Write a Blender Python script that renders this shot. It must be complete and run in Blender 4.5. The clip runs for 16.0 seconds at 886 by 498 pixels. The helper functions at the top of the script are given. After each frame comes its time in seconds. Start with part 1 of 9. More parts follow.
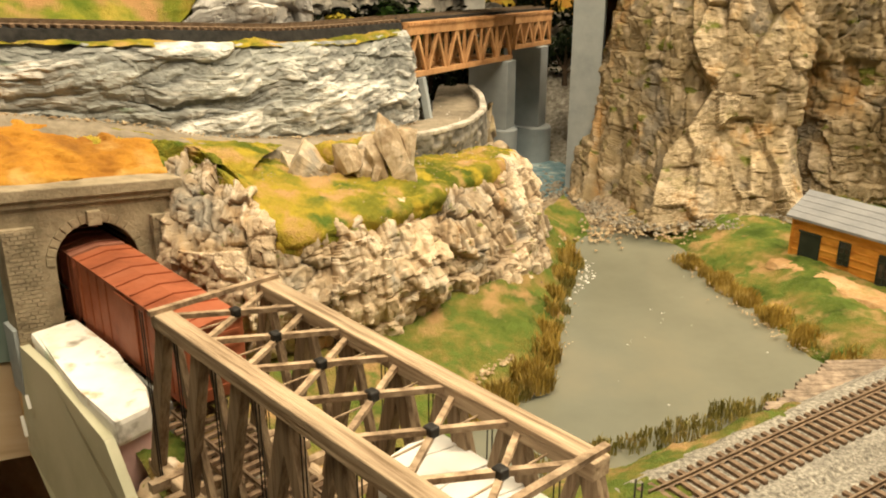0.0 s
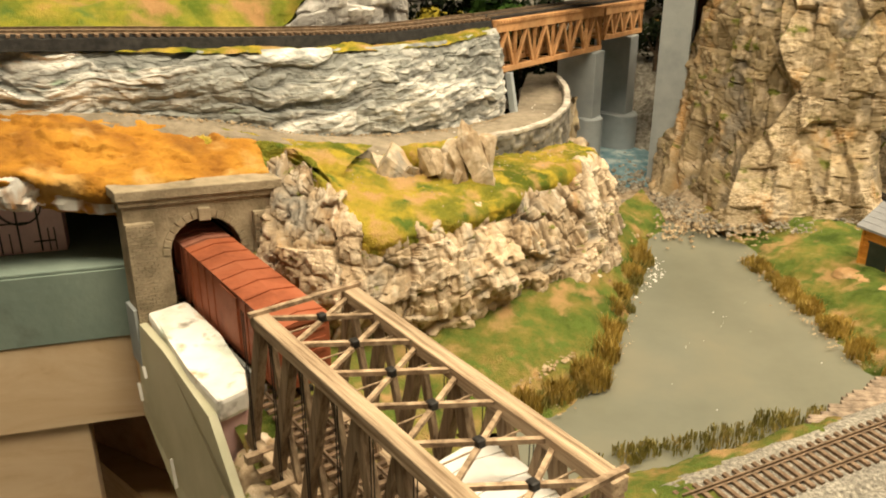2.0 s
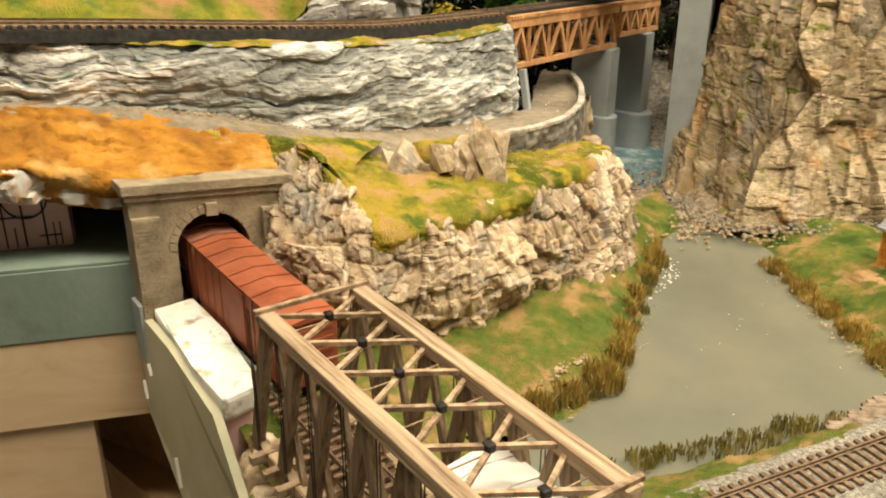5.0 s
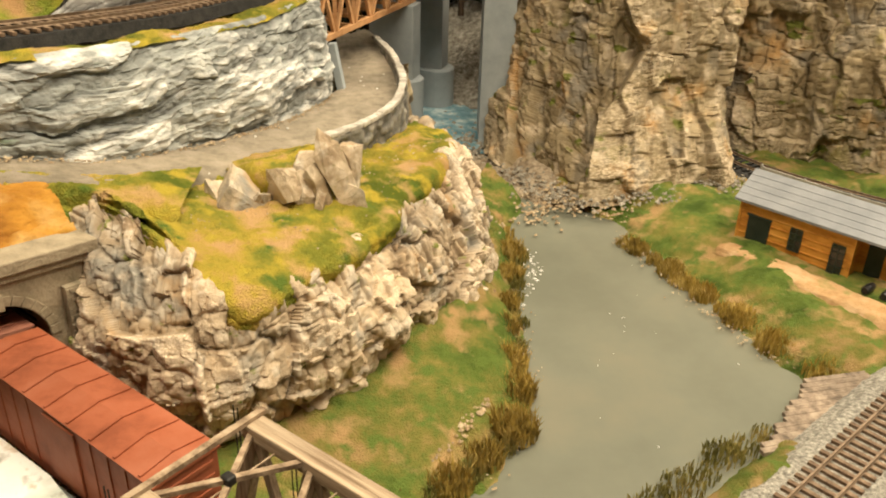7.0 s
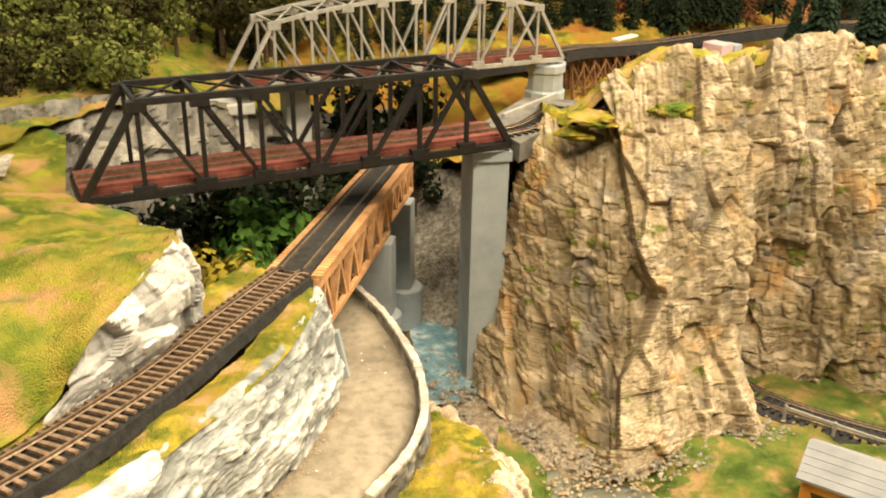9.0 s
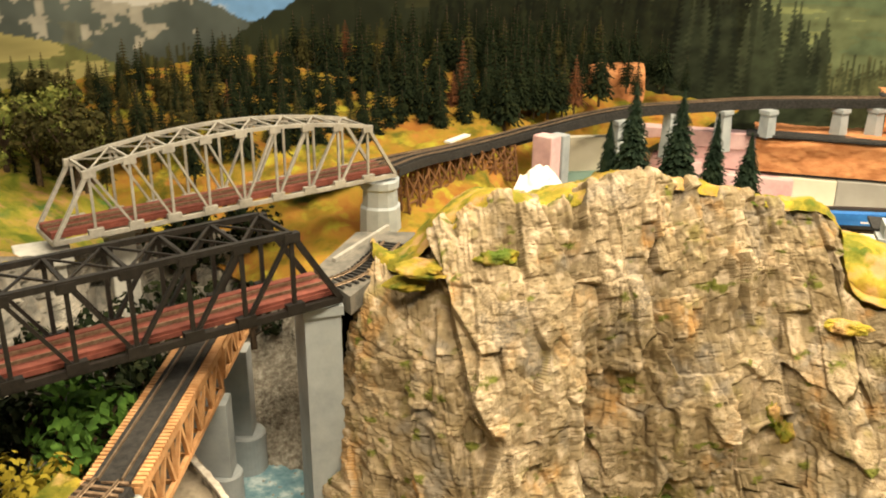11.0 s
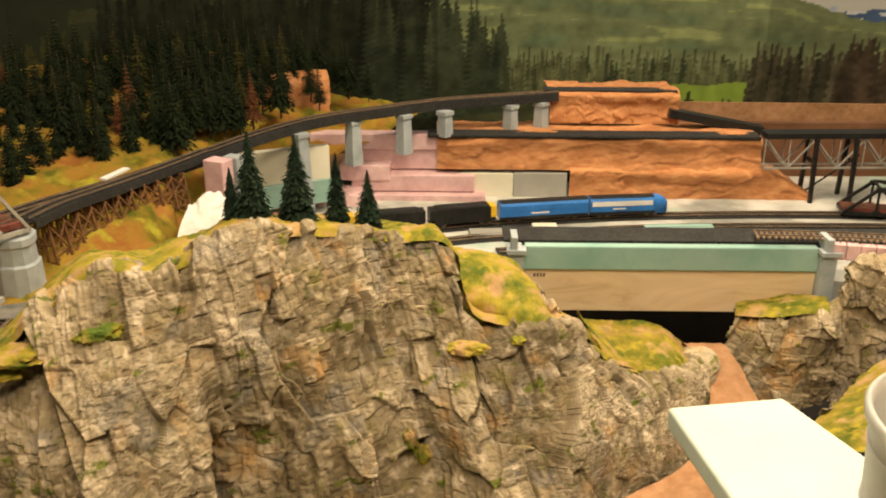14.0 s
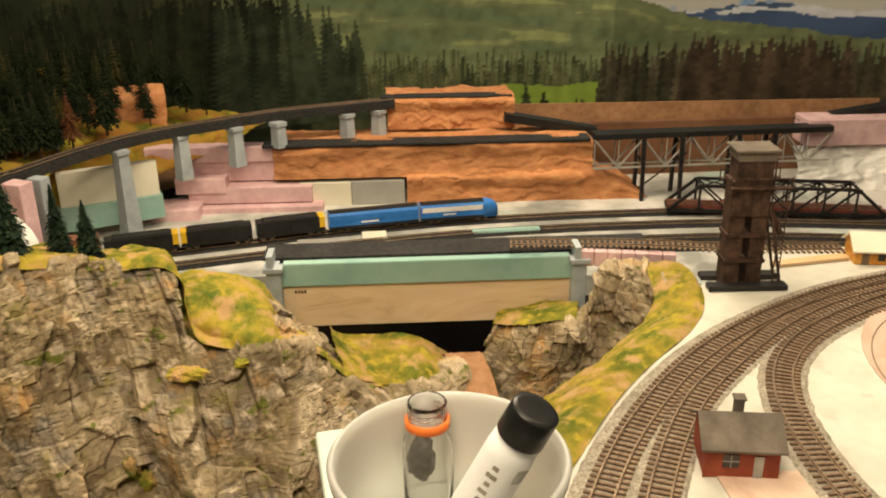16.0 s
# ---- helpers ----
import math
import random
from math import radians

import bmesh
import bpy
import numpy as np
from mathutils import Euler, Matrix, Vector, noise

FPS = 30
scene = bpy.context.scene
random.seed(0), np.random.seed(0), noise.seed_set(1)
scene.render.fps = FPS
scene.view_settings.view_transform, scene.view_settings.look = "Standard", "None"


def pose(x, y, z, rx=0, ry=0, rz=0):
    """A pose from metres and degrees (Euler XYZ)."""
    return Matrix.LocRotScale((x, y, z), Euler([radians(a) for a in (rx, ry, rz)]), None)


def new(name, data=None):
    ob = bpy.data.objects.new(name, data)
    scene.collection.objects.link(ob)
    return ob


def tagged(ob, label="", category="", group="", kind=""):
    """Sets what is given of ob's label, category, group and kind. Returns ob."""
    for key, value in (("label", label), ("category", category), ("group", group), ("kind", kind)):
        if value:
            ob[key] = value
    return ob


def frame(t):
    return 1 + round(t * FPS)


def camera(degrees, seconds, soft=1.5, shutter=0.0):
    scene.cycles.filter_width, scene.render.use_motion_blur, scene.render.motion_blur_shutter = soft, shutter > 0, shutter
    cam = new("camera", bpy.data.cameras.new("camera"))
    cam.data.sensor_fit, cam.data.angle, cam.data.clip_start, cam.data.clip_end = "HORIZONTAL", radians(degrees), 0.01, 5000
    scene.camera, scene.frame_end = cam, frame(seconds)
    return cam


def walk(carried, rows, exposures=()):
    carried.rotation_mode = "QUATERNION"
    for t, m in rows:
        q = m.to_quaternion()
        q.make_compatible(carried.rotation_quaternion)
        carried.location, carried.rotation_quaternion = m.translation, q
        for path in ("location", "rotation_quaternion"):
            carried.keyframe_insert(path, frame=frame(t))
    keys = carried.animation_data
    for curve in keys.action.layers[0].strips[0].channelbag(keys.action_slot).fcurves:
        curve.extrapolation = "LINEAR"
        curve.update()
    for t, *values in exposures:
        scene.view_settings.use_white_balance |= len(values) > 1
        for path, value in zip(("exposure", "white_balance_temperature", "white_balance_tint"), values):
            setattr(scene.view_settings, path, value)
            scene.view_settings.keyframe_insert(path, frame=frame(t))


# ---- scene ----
cam = camera(52.8, 16.0, soft=2.0)
METRES, EYE, TILT, LEAN, TURN = 1.0, 1.5, -20.5, 0.0, 0.0
ROWS = [
    (0.0, 0.0, 0.0, 0.0, -0.0, 0.0, -0.0),
    (0.5, 0.0043, -0.0092, 0.009, 3.4, -0.91, -1.41),
    (1.0, 0.0045, -0.0216, 0.0218, 4.0, -1.98, -1.55),
    (1.5, 0.013, -0.0393, 0.0287, 5.24, -2.46, -1.65),
    (2.0, 0.0148, -0.0484, 0.0337, 6.08, -3.12, -2.43),
    (2.5, 0.0185, -0.049, 0.0395, 7.36, -4.23, -3.0),
    (3.0, 0.018, -0.0498, 0.0413, 7.53, -4.45, -3.19),
    (5.5, 0.0102, -0.0257, 0.0262, 6.21, -3.07, -2.64),
    (6.0, -0.0131, 0.0139, 0.0316, 1.05, -4.05, -1.58),
    (6.5, -0.0612, 0.0425, 0.054, -7.0, -5.58, 0.38),
    (7.0, -0.0623, 0.0766, 0.0971, -9.85, -8.34, 2.22),
    (7.5, -0.0669, 0.1232, 0.137, -12.51, -7.68, 2.84),
    (8.0, -0.1087, 0.1662, 0.1892, -17.7, -8.65, 4.22),
    (8.5, -0.1442, 0.1892, 0.2318, -18.41, -6.92, 5.47),
    (9.0, -0.1456, 0.1958, 0.2634, -18.74, -4.13, 5.83),
    (11.5, -0.0836, 0.1871, 0.3734, -30.66, -3.01, 10.83),
    (12.0, -0.0647, 0.1732, 0.3858, -33.84, -4.6, 11.8),
    (12.5, -0.0565, 0.1627, 0.3925, -37.44, -5.49, 12.32),
    (13.0, -0.0461, 0.157, 0.3941, -40.4, -6.48, 12.65),
    (13.5, -0.017, 0.1393, 0.3963, -41.54, -7.38, 13.85),
    (14.0, 0.0185, 0.1137, 0.3928, -43.75, -7.15, 14.37),
    (14.5, 0.0582, 0.0744, 0.383, -45.87, -8.05, 15.06),
    (15.0, 0.097, 0.0335, 0.3759, -46.86, -8.38, 15.17),
    (15.5, 0.144, -0.0116, 0.3658, -47.68, -8.58, 15.45),
    (16.0, 0.1759, -0.059, 0.3572, -47.57, -8.41, 16.13),
]
walk(cam, [(t, pose(0, 0, EYE, TILT, LEAN, TURN) @ pose(METRES * x, METRES * y, METRES * z, 90 + pitch, roll, yaw)) for t, x, y, z, yaw, pitch, roll in ROWS],
     [(0.0, -0.08, 6540, 10), (3.0, -0.12, 6330, 10), (6.0, -0.16, 6090, 10), (7.5, -0.2, 6120, 10), (8.5, -0.06, 6350, 10), (9.0, 0.28, 6330, 10), (11.5, 0.2, 6480, 11), (13.0, -0.18, 6700, 13), (14.0, -0.48, 6550, 12), (16.0, -0.66, 6380, 12)])

# ---- world and room light ----
world = bpy.data.worlds.new("room_air")
scene.world = world
world.use_nodes = True
world.node_tree.nodes["Background"].inputs[0].default_value = (1.0, 0.87, 0.68, 1)
world.node_tree.nodes["Background"].inputs[1].default_value = 0.32


def unseen_overhead_lamp(x, y, z, w, d, watts, colour=(1.0, 0.825, 0.56)):
    data = bpy.data.lights.new("unseen_overhead_lamp", "AREA")
    data.shape, data.size, data.size_y, data.energy, data.color = "RECTANGLE", w, d, watts, colour
    ob = new("unseen_overhead_lamp", data)
    ob.location = (x, y, z)
    return ob


unseen_overhead_lamp(0.05, 0.15, 2.55, 1.2, 0.3, 33)
unseen_overhead_lamp(1.1, 0.1, 2.55, 1.2, 0.3, 8)
unseen_overhead_lamp(0.1, 1.1, 2.55, 1.2, 0.3, 10)
# unseen fill lamp, added to brighten the far yard and the backdrop
unseen_overhead_lamp(1.3, 0.95, 2.55, 1.2, 0.3, 39)


# ---- helpers for noise ----
def hash3(ix, iy, iz, seed=0):
    n = (ix.astype(np.int64) * 374761393 + iy.astype(np.int64) * 668265263 + iz.astype(np.int64) * 2147483647 + seed * 974711) & 0x7FFFFFFF
    n = ((n ^ (n >> 13)) * 1274126177) & 0x7FFFFFFF
    n = ((n ^ (n >> 16)) * 668265263) & 0x7FFFFFFF
    return ((n ^ (n >> 15)) & 0xFFFFF) / float(0xFFFFF)


def vnoise(p, seed=0):
    """Value noise in [-1, 1] at the points p (n x 3)."""
    i = np.floor(p).astype(np.int64)
    f = p - i
    f = f * f * (3 - 2 * f)
    out = 0
    for dx in (0, 1):
        for dy in (0, 1):
            for dz in (0, 1):
                w = (f[:, 0] if dx else 1 - f[:, 0]) * (f[:, 1] if dy else 1 - f[:, 1]) * (f[:, 2] if dz else 1 - f[:, 2])
                out = out + w * hash3(i[:, 0] + dx, i[:, 1] + dy, i[:, 2] + dz, seed)
    return out * 2 - 1


def fbm(p, octaves=4, seed=0):
    out, a = 0, 1.0
    for k in range(octaves):
        out = out + a * vnoise(p * 2.0 ** k, seed + k)
        a *= 0.5
    return out


def cells(u, v, seed=0):
    """Cell noise in two dimensions: a random value and tilt for each cell, and the distance to its edge."""
    iu, iv = np.floor(u), np.floor(v)
    best = np.full(u.shape, 9.0)
    second = np.full(u.shape, 9.0)
    rid, lu, lv, tu, tv = (np.zeros(u.shape) for _ in range(5))
    zero = np.zeros(u.shape)
    for du in (-1, 0, 1):
        for dv in (-1, 0, 1):
            cu, cv = iu + du, iv + dv
            px = cu + 0.5 + 0.85 * (hash3(cu, cv, zero, seed) - 0.5)
            py = cv + 0.5 + 0.85 * (hash3(cu, cv, zero + 1, seed) - 0.5)
            d = np.maximum(abs(u - px), abs(v - py)) * 0.6 + np.hypot(u - px, v - py) * 0.4
            near = d < best
            second = np.where(near, best, np.minimum(second, d))
            best = np.where(near, d, best)
            rid = np.where(near, hash3(cu, cv, zero + 2, seed), rid)
            tu = np.where(near, hash3(cu, cv, zero + 3, seed) - 0.5, tu)
            tv = np.where(near, hash3(cu, cv, zero + 4, seed) - 0.5, tv)
            lu = np.where(near, u - px, lu)
            lv = np.where(near, v - py, lv)
    return rid, tu * lu + tv * lv, second - best


# ---- helpers for building ----
def thing(name, at=(0, 0, 0), label="", category="", group="", kind=""):
    ob = new(name)
    ob.empty_display_size = 0.02
    ob.location = at
    return tagged(ob, label, category, group, kind)


def part(name, bm, material, parent=None, label="", smooth=False):
    """Links a bmesh or a mesh as one object; under a parent it is a part of it."""
    if isinstance(bm, bmesh.types.BMesh):
        me = bpy.data.meshes.new(name)
        bmesh.ops.recalc_face_normals(bm, faces=bm.faces)
        bm.to_mesh(me)
        bm.free()
    else:
        me = bm
    if smooth:
        me.polygons.foreach_set("use_smooth", [True] * len(me.polygons))
    if not me.materials:
        for m in (material if isinstance(material, (list, tuple)) else [material]):
            me.materials.append(m)
    ob = new(name, me)
    if parent is not None:
        ob.parent = parent
    if label:
        ob["label"] = label
    return ob


def solid(name, bm, material, label, category, kind="", group="", smooth=False):
    return tagged(part(name, bm, material, smooth=smooth), label, category, group, kind)


def add_box(bm, x0, x1, y0, y1, z0, z1, m=None, bevel=0.0):
    vs = [bm.verts.new((x, y, z)) for x in (x0, x1) for y in (y0, y1) for z in (z0, z1)]
    fs = [bm.faces.new([vs[i] for i in q]) for q in ((0, 1, 3, 2), (4, 6, 7, 5), (0, 4, 5, 1), (2, 3, 7, 6), (0, 2, 6, 4), (1, 5, 7, 3))]
    if bevel:
        es = list({e for f in fs for e in f.edges})
        r = bmesh.ops.bevel(bm, geom=es, offset=bevel, segments=2, affect="EDGES", profile=0.5)
        vs = list({v for f in r["faces"] for v in f.verts} | {v for v in vs if v.is_valid})
    if m is not None:
        for v in vs:
            v.co = m @ v.co
    return vs


def box(x0, x1, y0, y1, z0, z1, m=None, bevel=0.0):
    bm = bmesh.new()
    add_box(bm, x0, x1, y0, y1, z0, z1, m, bevel)
    return bm


def add_beam(bm, p, q, w, h, up=(0, 0, 1), bevel=0.0):
    """A bar of section w x h from p to q."""
    p, q = Vector(p), Vector(q)
    d = q - p
    y = d.normalized()
    x = y.cross(Vector(up))
    if x.length < 1e-4:
        x = y.cross(Vector((1, 0, 0)))
    x.normalize()
    z = x.cross(y)
    m = Matrix((x, y, z)).transposed().to_4x4()
    m.translation = p
    return add_box(bm, -w / 2, w / 2, 0, d.length, -h / 2, h / 2, m, bevel)


def beam(p, q, w, h, up=(0, 0, 1), bevel=0.0):
    bm = bmesh.new()
    add_beam(bm, p, q, w, h, up, bevel)
    return bm


def add_lathe(bm, profile, m=Matrix(), seg=24, closed=False):
    """Turns a profile of (radius, height) round the z axis."""
    rings = []
    for r, z in profile:
        rings.append([bm.verts.new(m @ Vector((r * math.cos(2 * math.pi * k / seg), r * math.sin(2 * math.pi * k / seg), z))) for k in range(seg)])
    for a, b in zip(rings, rings[1:] + ([rings[0]] if closed else [])):
        for k in range(seg):
            bm.faces.new((a[k], a[(k + 1) % seg], b[(k + 1) % seg], b[k]))
    if not closed:
        bm.faces.new(rings[0][::-1])
        bm.faces.new(rings[-1])


def lathe(profile, m=Matrix(), seg=24, closed=False):
    bm = bmesh.new()
    add_lathe(bm, profile, m, seg, closed)
    return bm


def add_prism(bm, outline, z0, z1, m=Matrix()):
    """An upright prism over an outline of (x, y)."""
    a = [bm.verts.new(m @ Vector((x, y, z0))) for x, y in outline]
    b = [bm.verts.new(m @ Vector((x, y, z1))) for x, y in outline]
    n = len(a)
    bm.faces.new(a[::-1])
    bm.faces.new(b)
    for k in range(n):
        bm.faces.new((a[k], a[(k + 1) % n], b[(k + 1) % n], b[k]))


def prism(outline, z0, z1, m=Matrix()):
    bm = bmesh.new()
    add_prism(bm, outline, z0, z1, m)
    return bm


def smooth_line(points, n):
    """n points at even steps along a smooth curve through the given ones."""
    P = np.array(points, float)
    if len(P) < 3:
        t = np.linspace(0, 1, n)[:, None]
        return P[0] * (1 - t) + P[-1] * t
    ext = np.vstack([2 * P[0] - P[1], P, 2 * P[-1] - P[-2]])
    fine = []
    for k in range(len(P) - 1):
        p0, p1, p2, p3 = ext[k:k + 4]
        for t in np.linspace(0, 1, 24, endpoint=False):
            fine.append(0.5 * (2 * p1 + (p2 - p0) * t + (2 * p0 - 5 * p1 + 4 * p2 - p3) * t * t + (3 * p1 - p0 - 3 * p2 + p3) * t ** 3))
    fine = np.array(fine + [P[-1]])
    s = np.r_[0, np.cumsum(np.linalg.norm(np.diff(fine, axis=0), axis=1))]
    w = np.linspace(0, s[-1], n)
    return np.stack([np.interp(w, s, fine[:, k]) for k in range(fine.shape[1])], 1)


def grid_mesh(name, G):
    """A mesh from a grid of points (nv x nu x 3)."""
    nv, nu = G.shape[:2]
    i = np.arange(nv * nu).reshape(nv, nu)
    q = np.stack([i[:-1, :-1], i[:-1, 1:], i[1:, 1:], i[1:, :-1]], -1).reshape(-1, 4)
    me = bpy.data.meshes.new(name)
    me.from_pydata(G.reshape(-1, 3).tolist(), [], q.tolist())
    me.update()
    return me


def sheet(columns, nu, nv):
    """A smooth grid through columns of points; a column runs from the foot to the top."""
    rows = np.array([smooth_line(c, nv) for c in columns])
    return np.stack([smooth_line(rows[:, k], nu) for k in range(nv)])


def normals(G):
    du = np.gradient(G, axis=1)
    dv = np.gradient(G, axis=0)
    n = np.cross(du, dv)
    return n / (np.linalg.norm(n, axis=2, keepdims=True) + 1e-12)


def lengths(G):
    u = np.concatenate([np.zeros((G.shape[0], 1)), np.cumsum(np.linalg.norm(np.diff(G, axis=1), axis=2), 1)], 1)
    v = np.concatenate([np.zeros((1, G.shape[1])), np.cumsum(np.linalg.norm(np.diff(G, axis=0), axis=2), 0)], 0)
    return np.repeat(u.mean(0)[None], G.shape[0], 0), v


def put_attribute(me, name, values):
    at = me.attributes.new(name, "FLOAT", "POINT")
    at.data.foreach_set("value", np.clip(values, 0, 1).astype(np.float32))


def joints(U, V, cw, ch, seed, upright):
    """Blocks between joints: upright ones run through, or level ones do. Value, tilt and the distance to the joint in metres."""
    a, b, ca, cb = (U / cw, V / ch, cw, ch) if upright else (V / ch, U / cw, ch, cw)
    zero = np.zeros(a.shape)
    a = a + 0.3 * vnoise(np.stack([a * 0.7, zero + seed, zero], 1), seed)
    ia = np.floor(a)
    fa = a - ia
    k = 0.65 + 0.7 * hash3(ia, zero, zero, seed + 1)
    b = b * k + 7 * hash3(ia, zero, zero + 1, seed + 1)
    b = b + 0.3 * vnoise(np.stack([b * 0.7, ia * 3.7, zero], 1), seed + 2)
    ib = np.floor(b)
    fb = b - ib
    rid = hash3(ia, ib, zero, seed + 3)
    tilt = (hash3(ia, ib, zero + 1, seed + 3) - 0.5) * (fa - 0.5) * 2 + (hash3(ia, ib, zero + 2, seed + 3) - 0.5) * (fb - 0.5) * 2
    edge = np.minimum(np.minimum(fa, 1 - fa) * ca, np.minimum(fb, 1 - fb) * cb / k)
    return rid, tilt, edge


def rock(name, columns, nu, nv, layers, seed=0, fade=0.0, lean=0.0, swell=0.008, grit=0.0008, warp=0.004, ridge=0.0, level=False, soft=8.0):
    """A broken rock face. layers: (kind, width, height, setback, tilt, cleft) of the blocks, large to small, in metres; kind f: irregular facets, u: upright joints, l: level beds."""
    G = sheet(columns, nu, nv)
    N = normals(G)
    u, v = lengths(G)
    sh = u.shape
    if level:
        v = (G[..., 2] - G[..., 2].min()) * 1.1
        if level == "plan":
            u = G[..., 0] - 0.5 * G[..., 1]
        for _ in range(60):
            N[1:-1] = (N[:-2] + N[1:-1] + N[2:]) / 3
            N[:, 1:-1] = (N[:, :-2] + N[:, 1:-1] + N[:, 2:]) / 3
        N = N / (np.linalg.norm(N, axis=2, keepdims=True) + 1e-9)
    P = G.reshape(-1, 3)
    U = u.ravel() + fbm(P * 30, 3, seed) * warp + lean * v.ravel()
    V = v.ravel() + fbm(P * 30 + 7.7, 3, seed + 5) * warp
    d = swell * fbm(P * 13, 2, seed + 9)
    if ridge:
        Q = P + 0.01 * fbm(P * 25, 2, seed + 6)[:, None]
        d += ridge * (0.45 - abs(fbm(Q * np.array([46, 46, 11]), 3, seed + 14))) + 0.5 * ridge * (0.4 - abs(fbm(Q * np.array([120, 120, 40]), 3, seed + 15)))
    block = np.zeros(len(P))
    cleft = np.zeros(len(P))
    for k, (kind, cw, ch, back, tilt, cut) in enumerate(layers):
        if kind == "f":
            rid, slope, edge = cells(U / cw, V / ch, seed + 11 * k)
            line = np.clip(1 - edge * cw / 0.003, 0, 1)
            slope = slope * 2
        else:
            rid, slope, edge = joints(U, V, cw, ch, seed + 11 * k, kind == "u")
            line = np.clip(1 - edge / (0.0011 + 0.03 * cw), 0, 1)
        keep = 0.35 + 0.65 * np.clip(0.5 + 1.6 * vnoise(P * 26, seed + 40 + k), 0, 1)
        if kind != "f":
            broken = 0.4 + 0.6 * np.clip(0.5 + 1.9 * vnoise(P * 15, seed + 60 + k), 0, 1)
            d += ((rid - 0.5) * 2 * back + slope * tilt) * broken - cut * line * keep * broken
            line = line * broken
        else:
            d += (rid - 0.5) * 2 * back + slope * tilt - cut * line * keep
        block += rid / len(layers)
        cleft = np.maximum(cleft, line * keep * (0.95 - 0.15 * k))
    d += grit * fbm(P * 210, 4, seed + 3)
    if fade:
        x = np.linspace(0, 1, sh[0])[:, None] + np.zeros(sh)
        d *= np.clip((1 - x.ravel()) / fade, 0.2, 1)
    d = d.reshape(sh)
    d[:, 1:-1] = (d[:, :-2] + soft * d[:, 1:-1] + d[:, 2:]) / (soft + 2)
    me = grid_mesh(name, G + N * d[..., None])
    d = d.ravel()
    put_attribute(me, "block", block)
    # high and cleft say where the material paints highlights and shade
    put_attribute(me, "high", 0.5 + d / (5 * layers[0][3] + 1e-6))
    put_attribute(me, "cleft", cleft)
    return me


def land(name, columns, nu, nv, amp=0.004, seed=0):
    """Soft ground with small humps."""
    G = sheet(columns, nu, nv)
    P = G.reshape(-1, 3)
    d = amp * fbm(P * 35, 4, seed) + 0.0009 * vnoise(P * 420, seed + 8) + 0.0006 * vnoise(P * 900, seed + 18)
    G = G + normals(G) * d.reshape(G.shape[:2])[..., None]
    return grid_mesh(name, G)


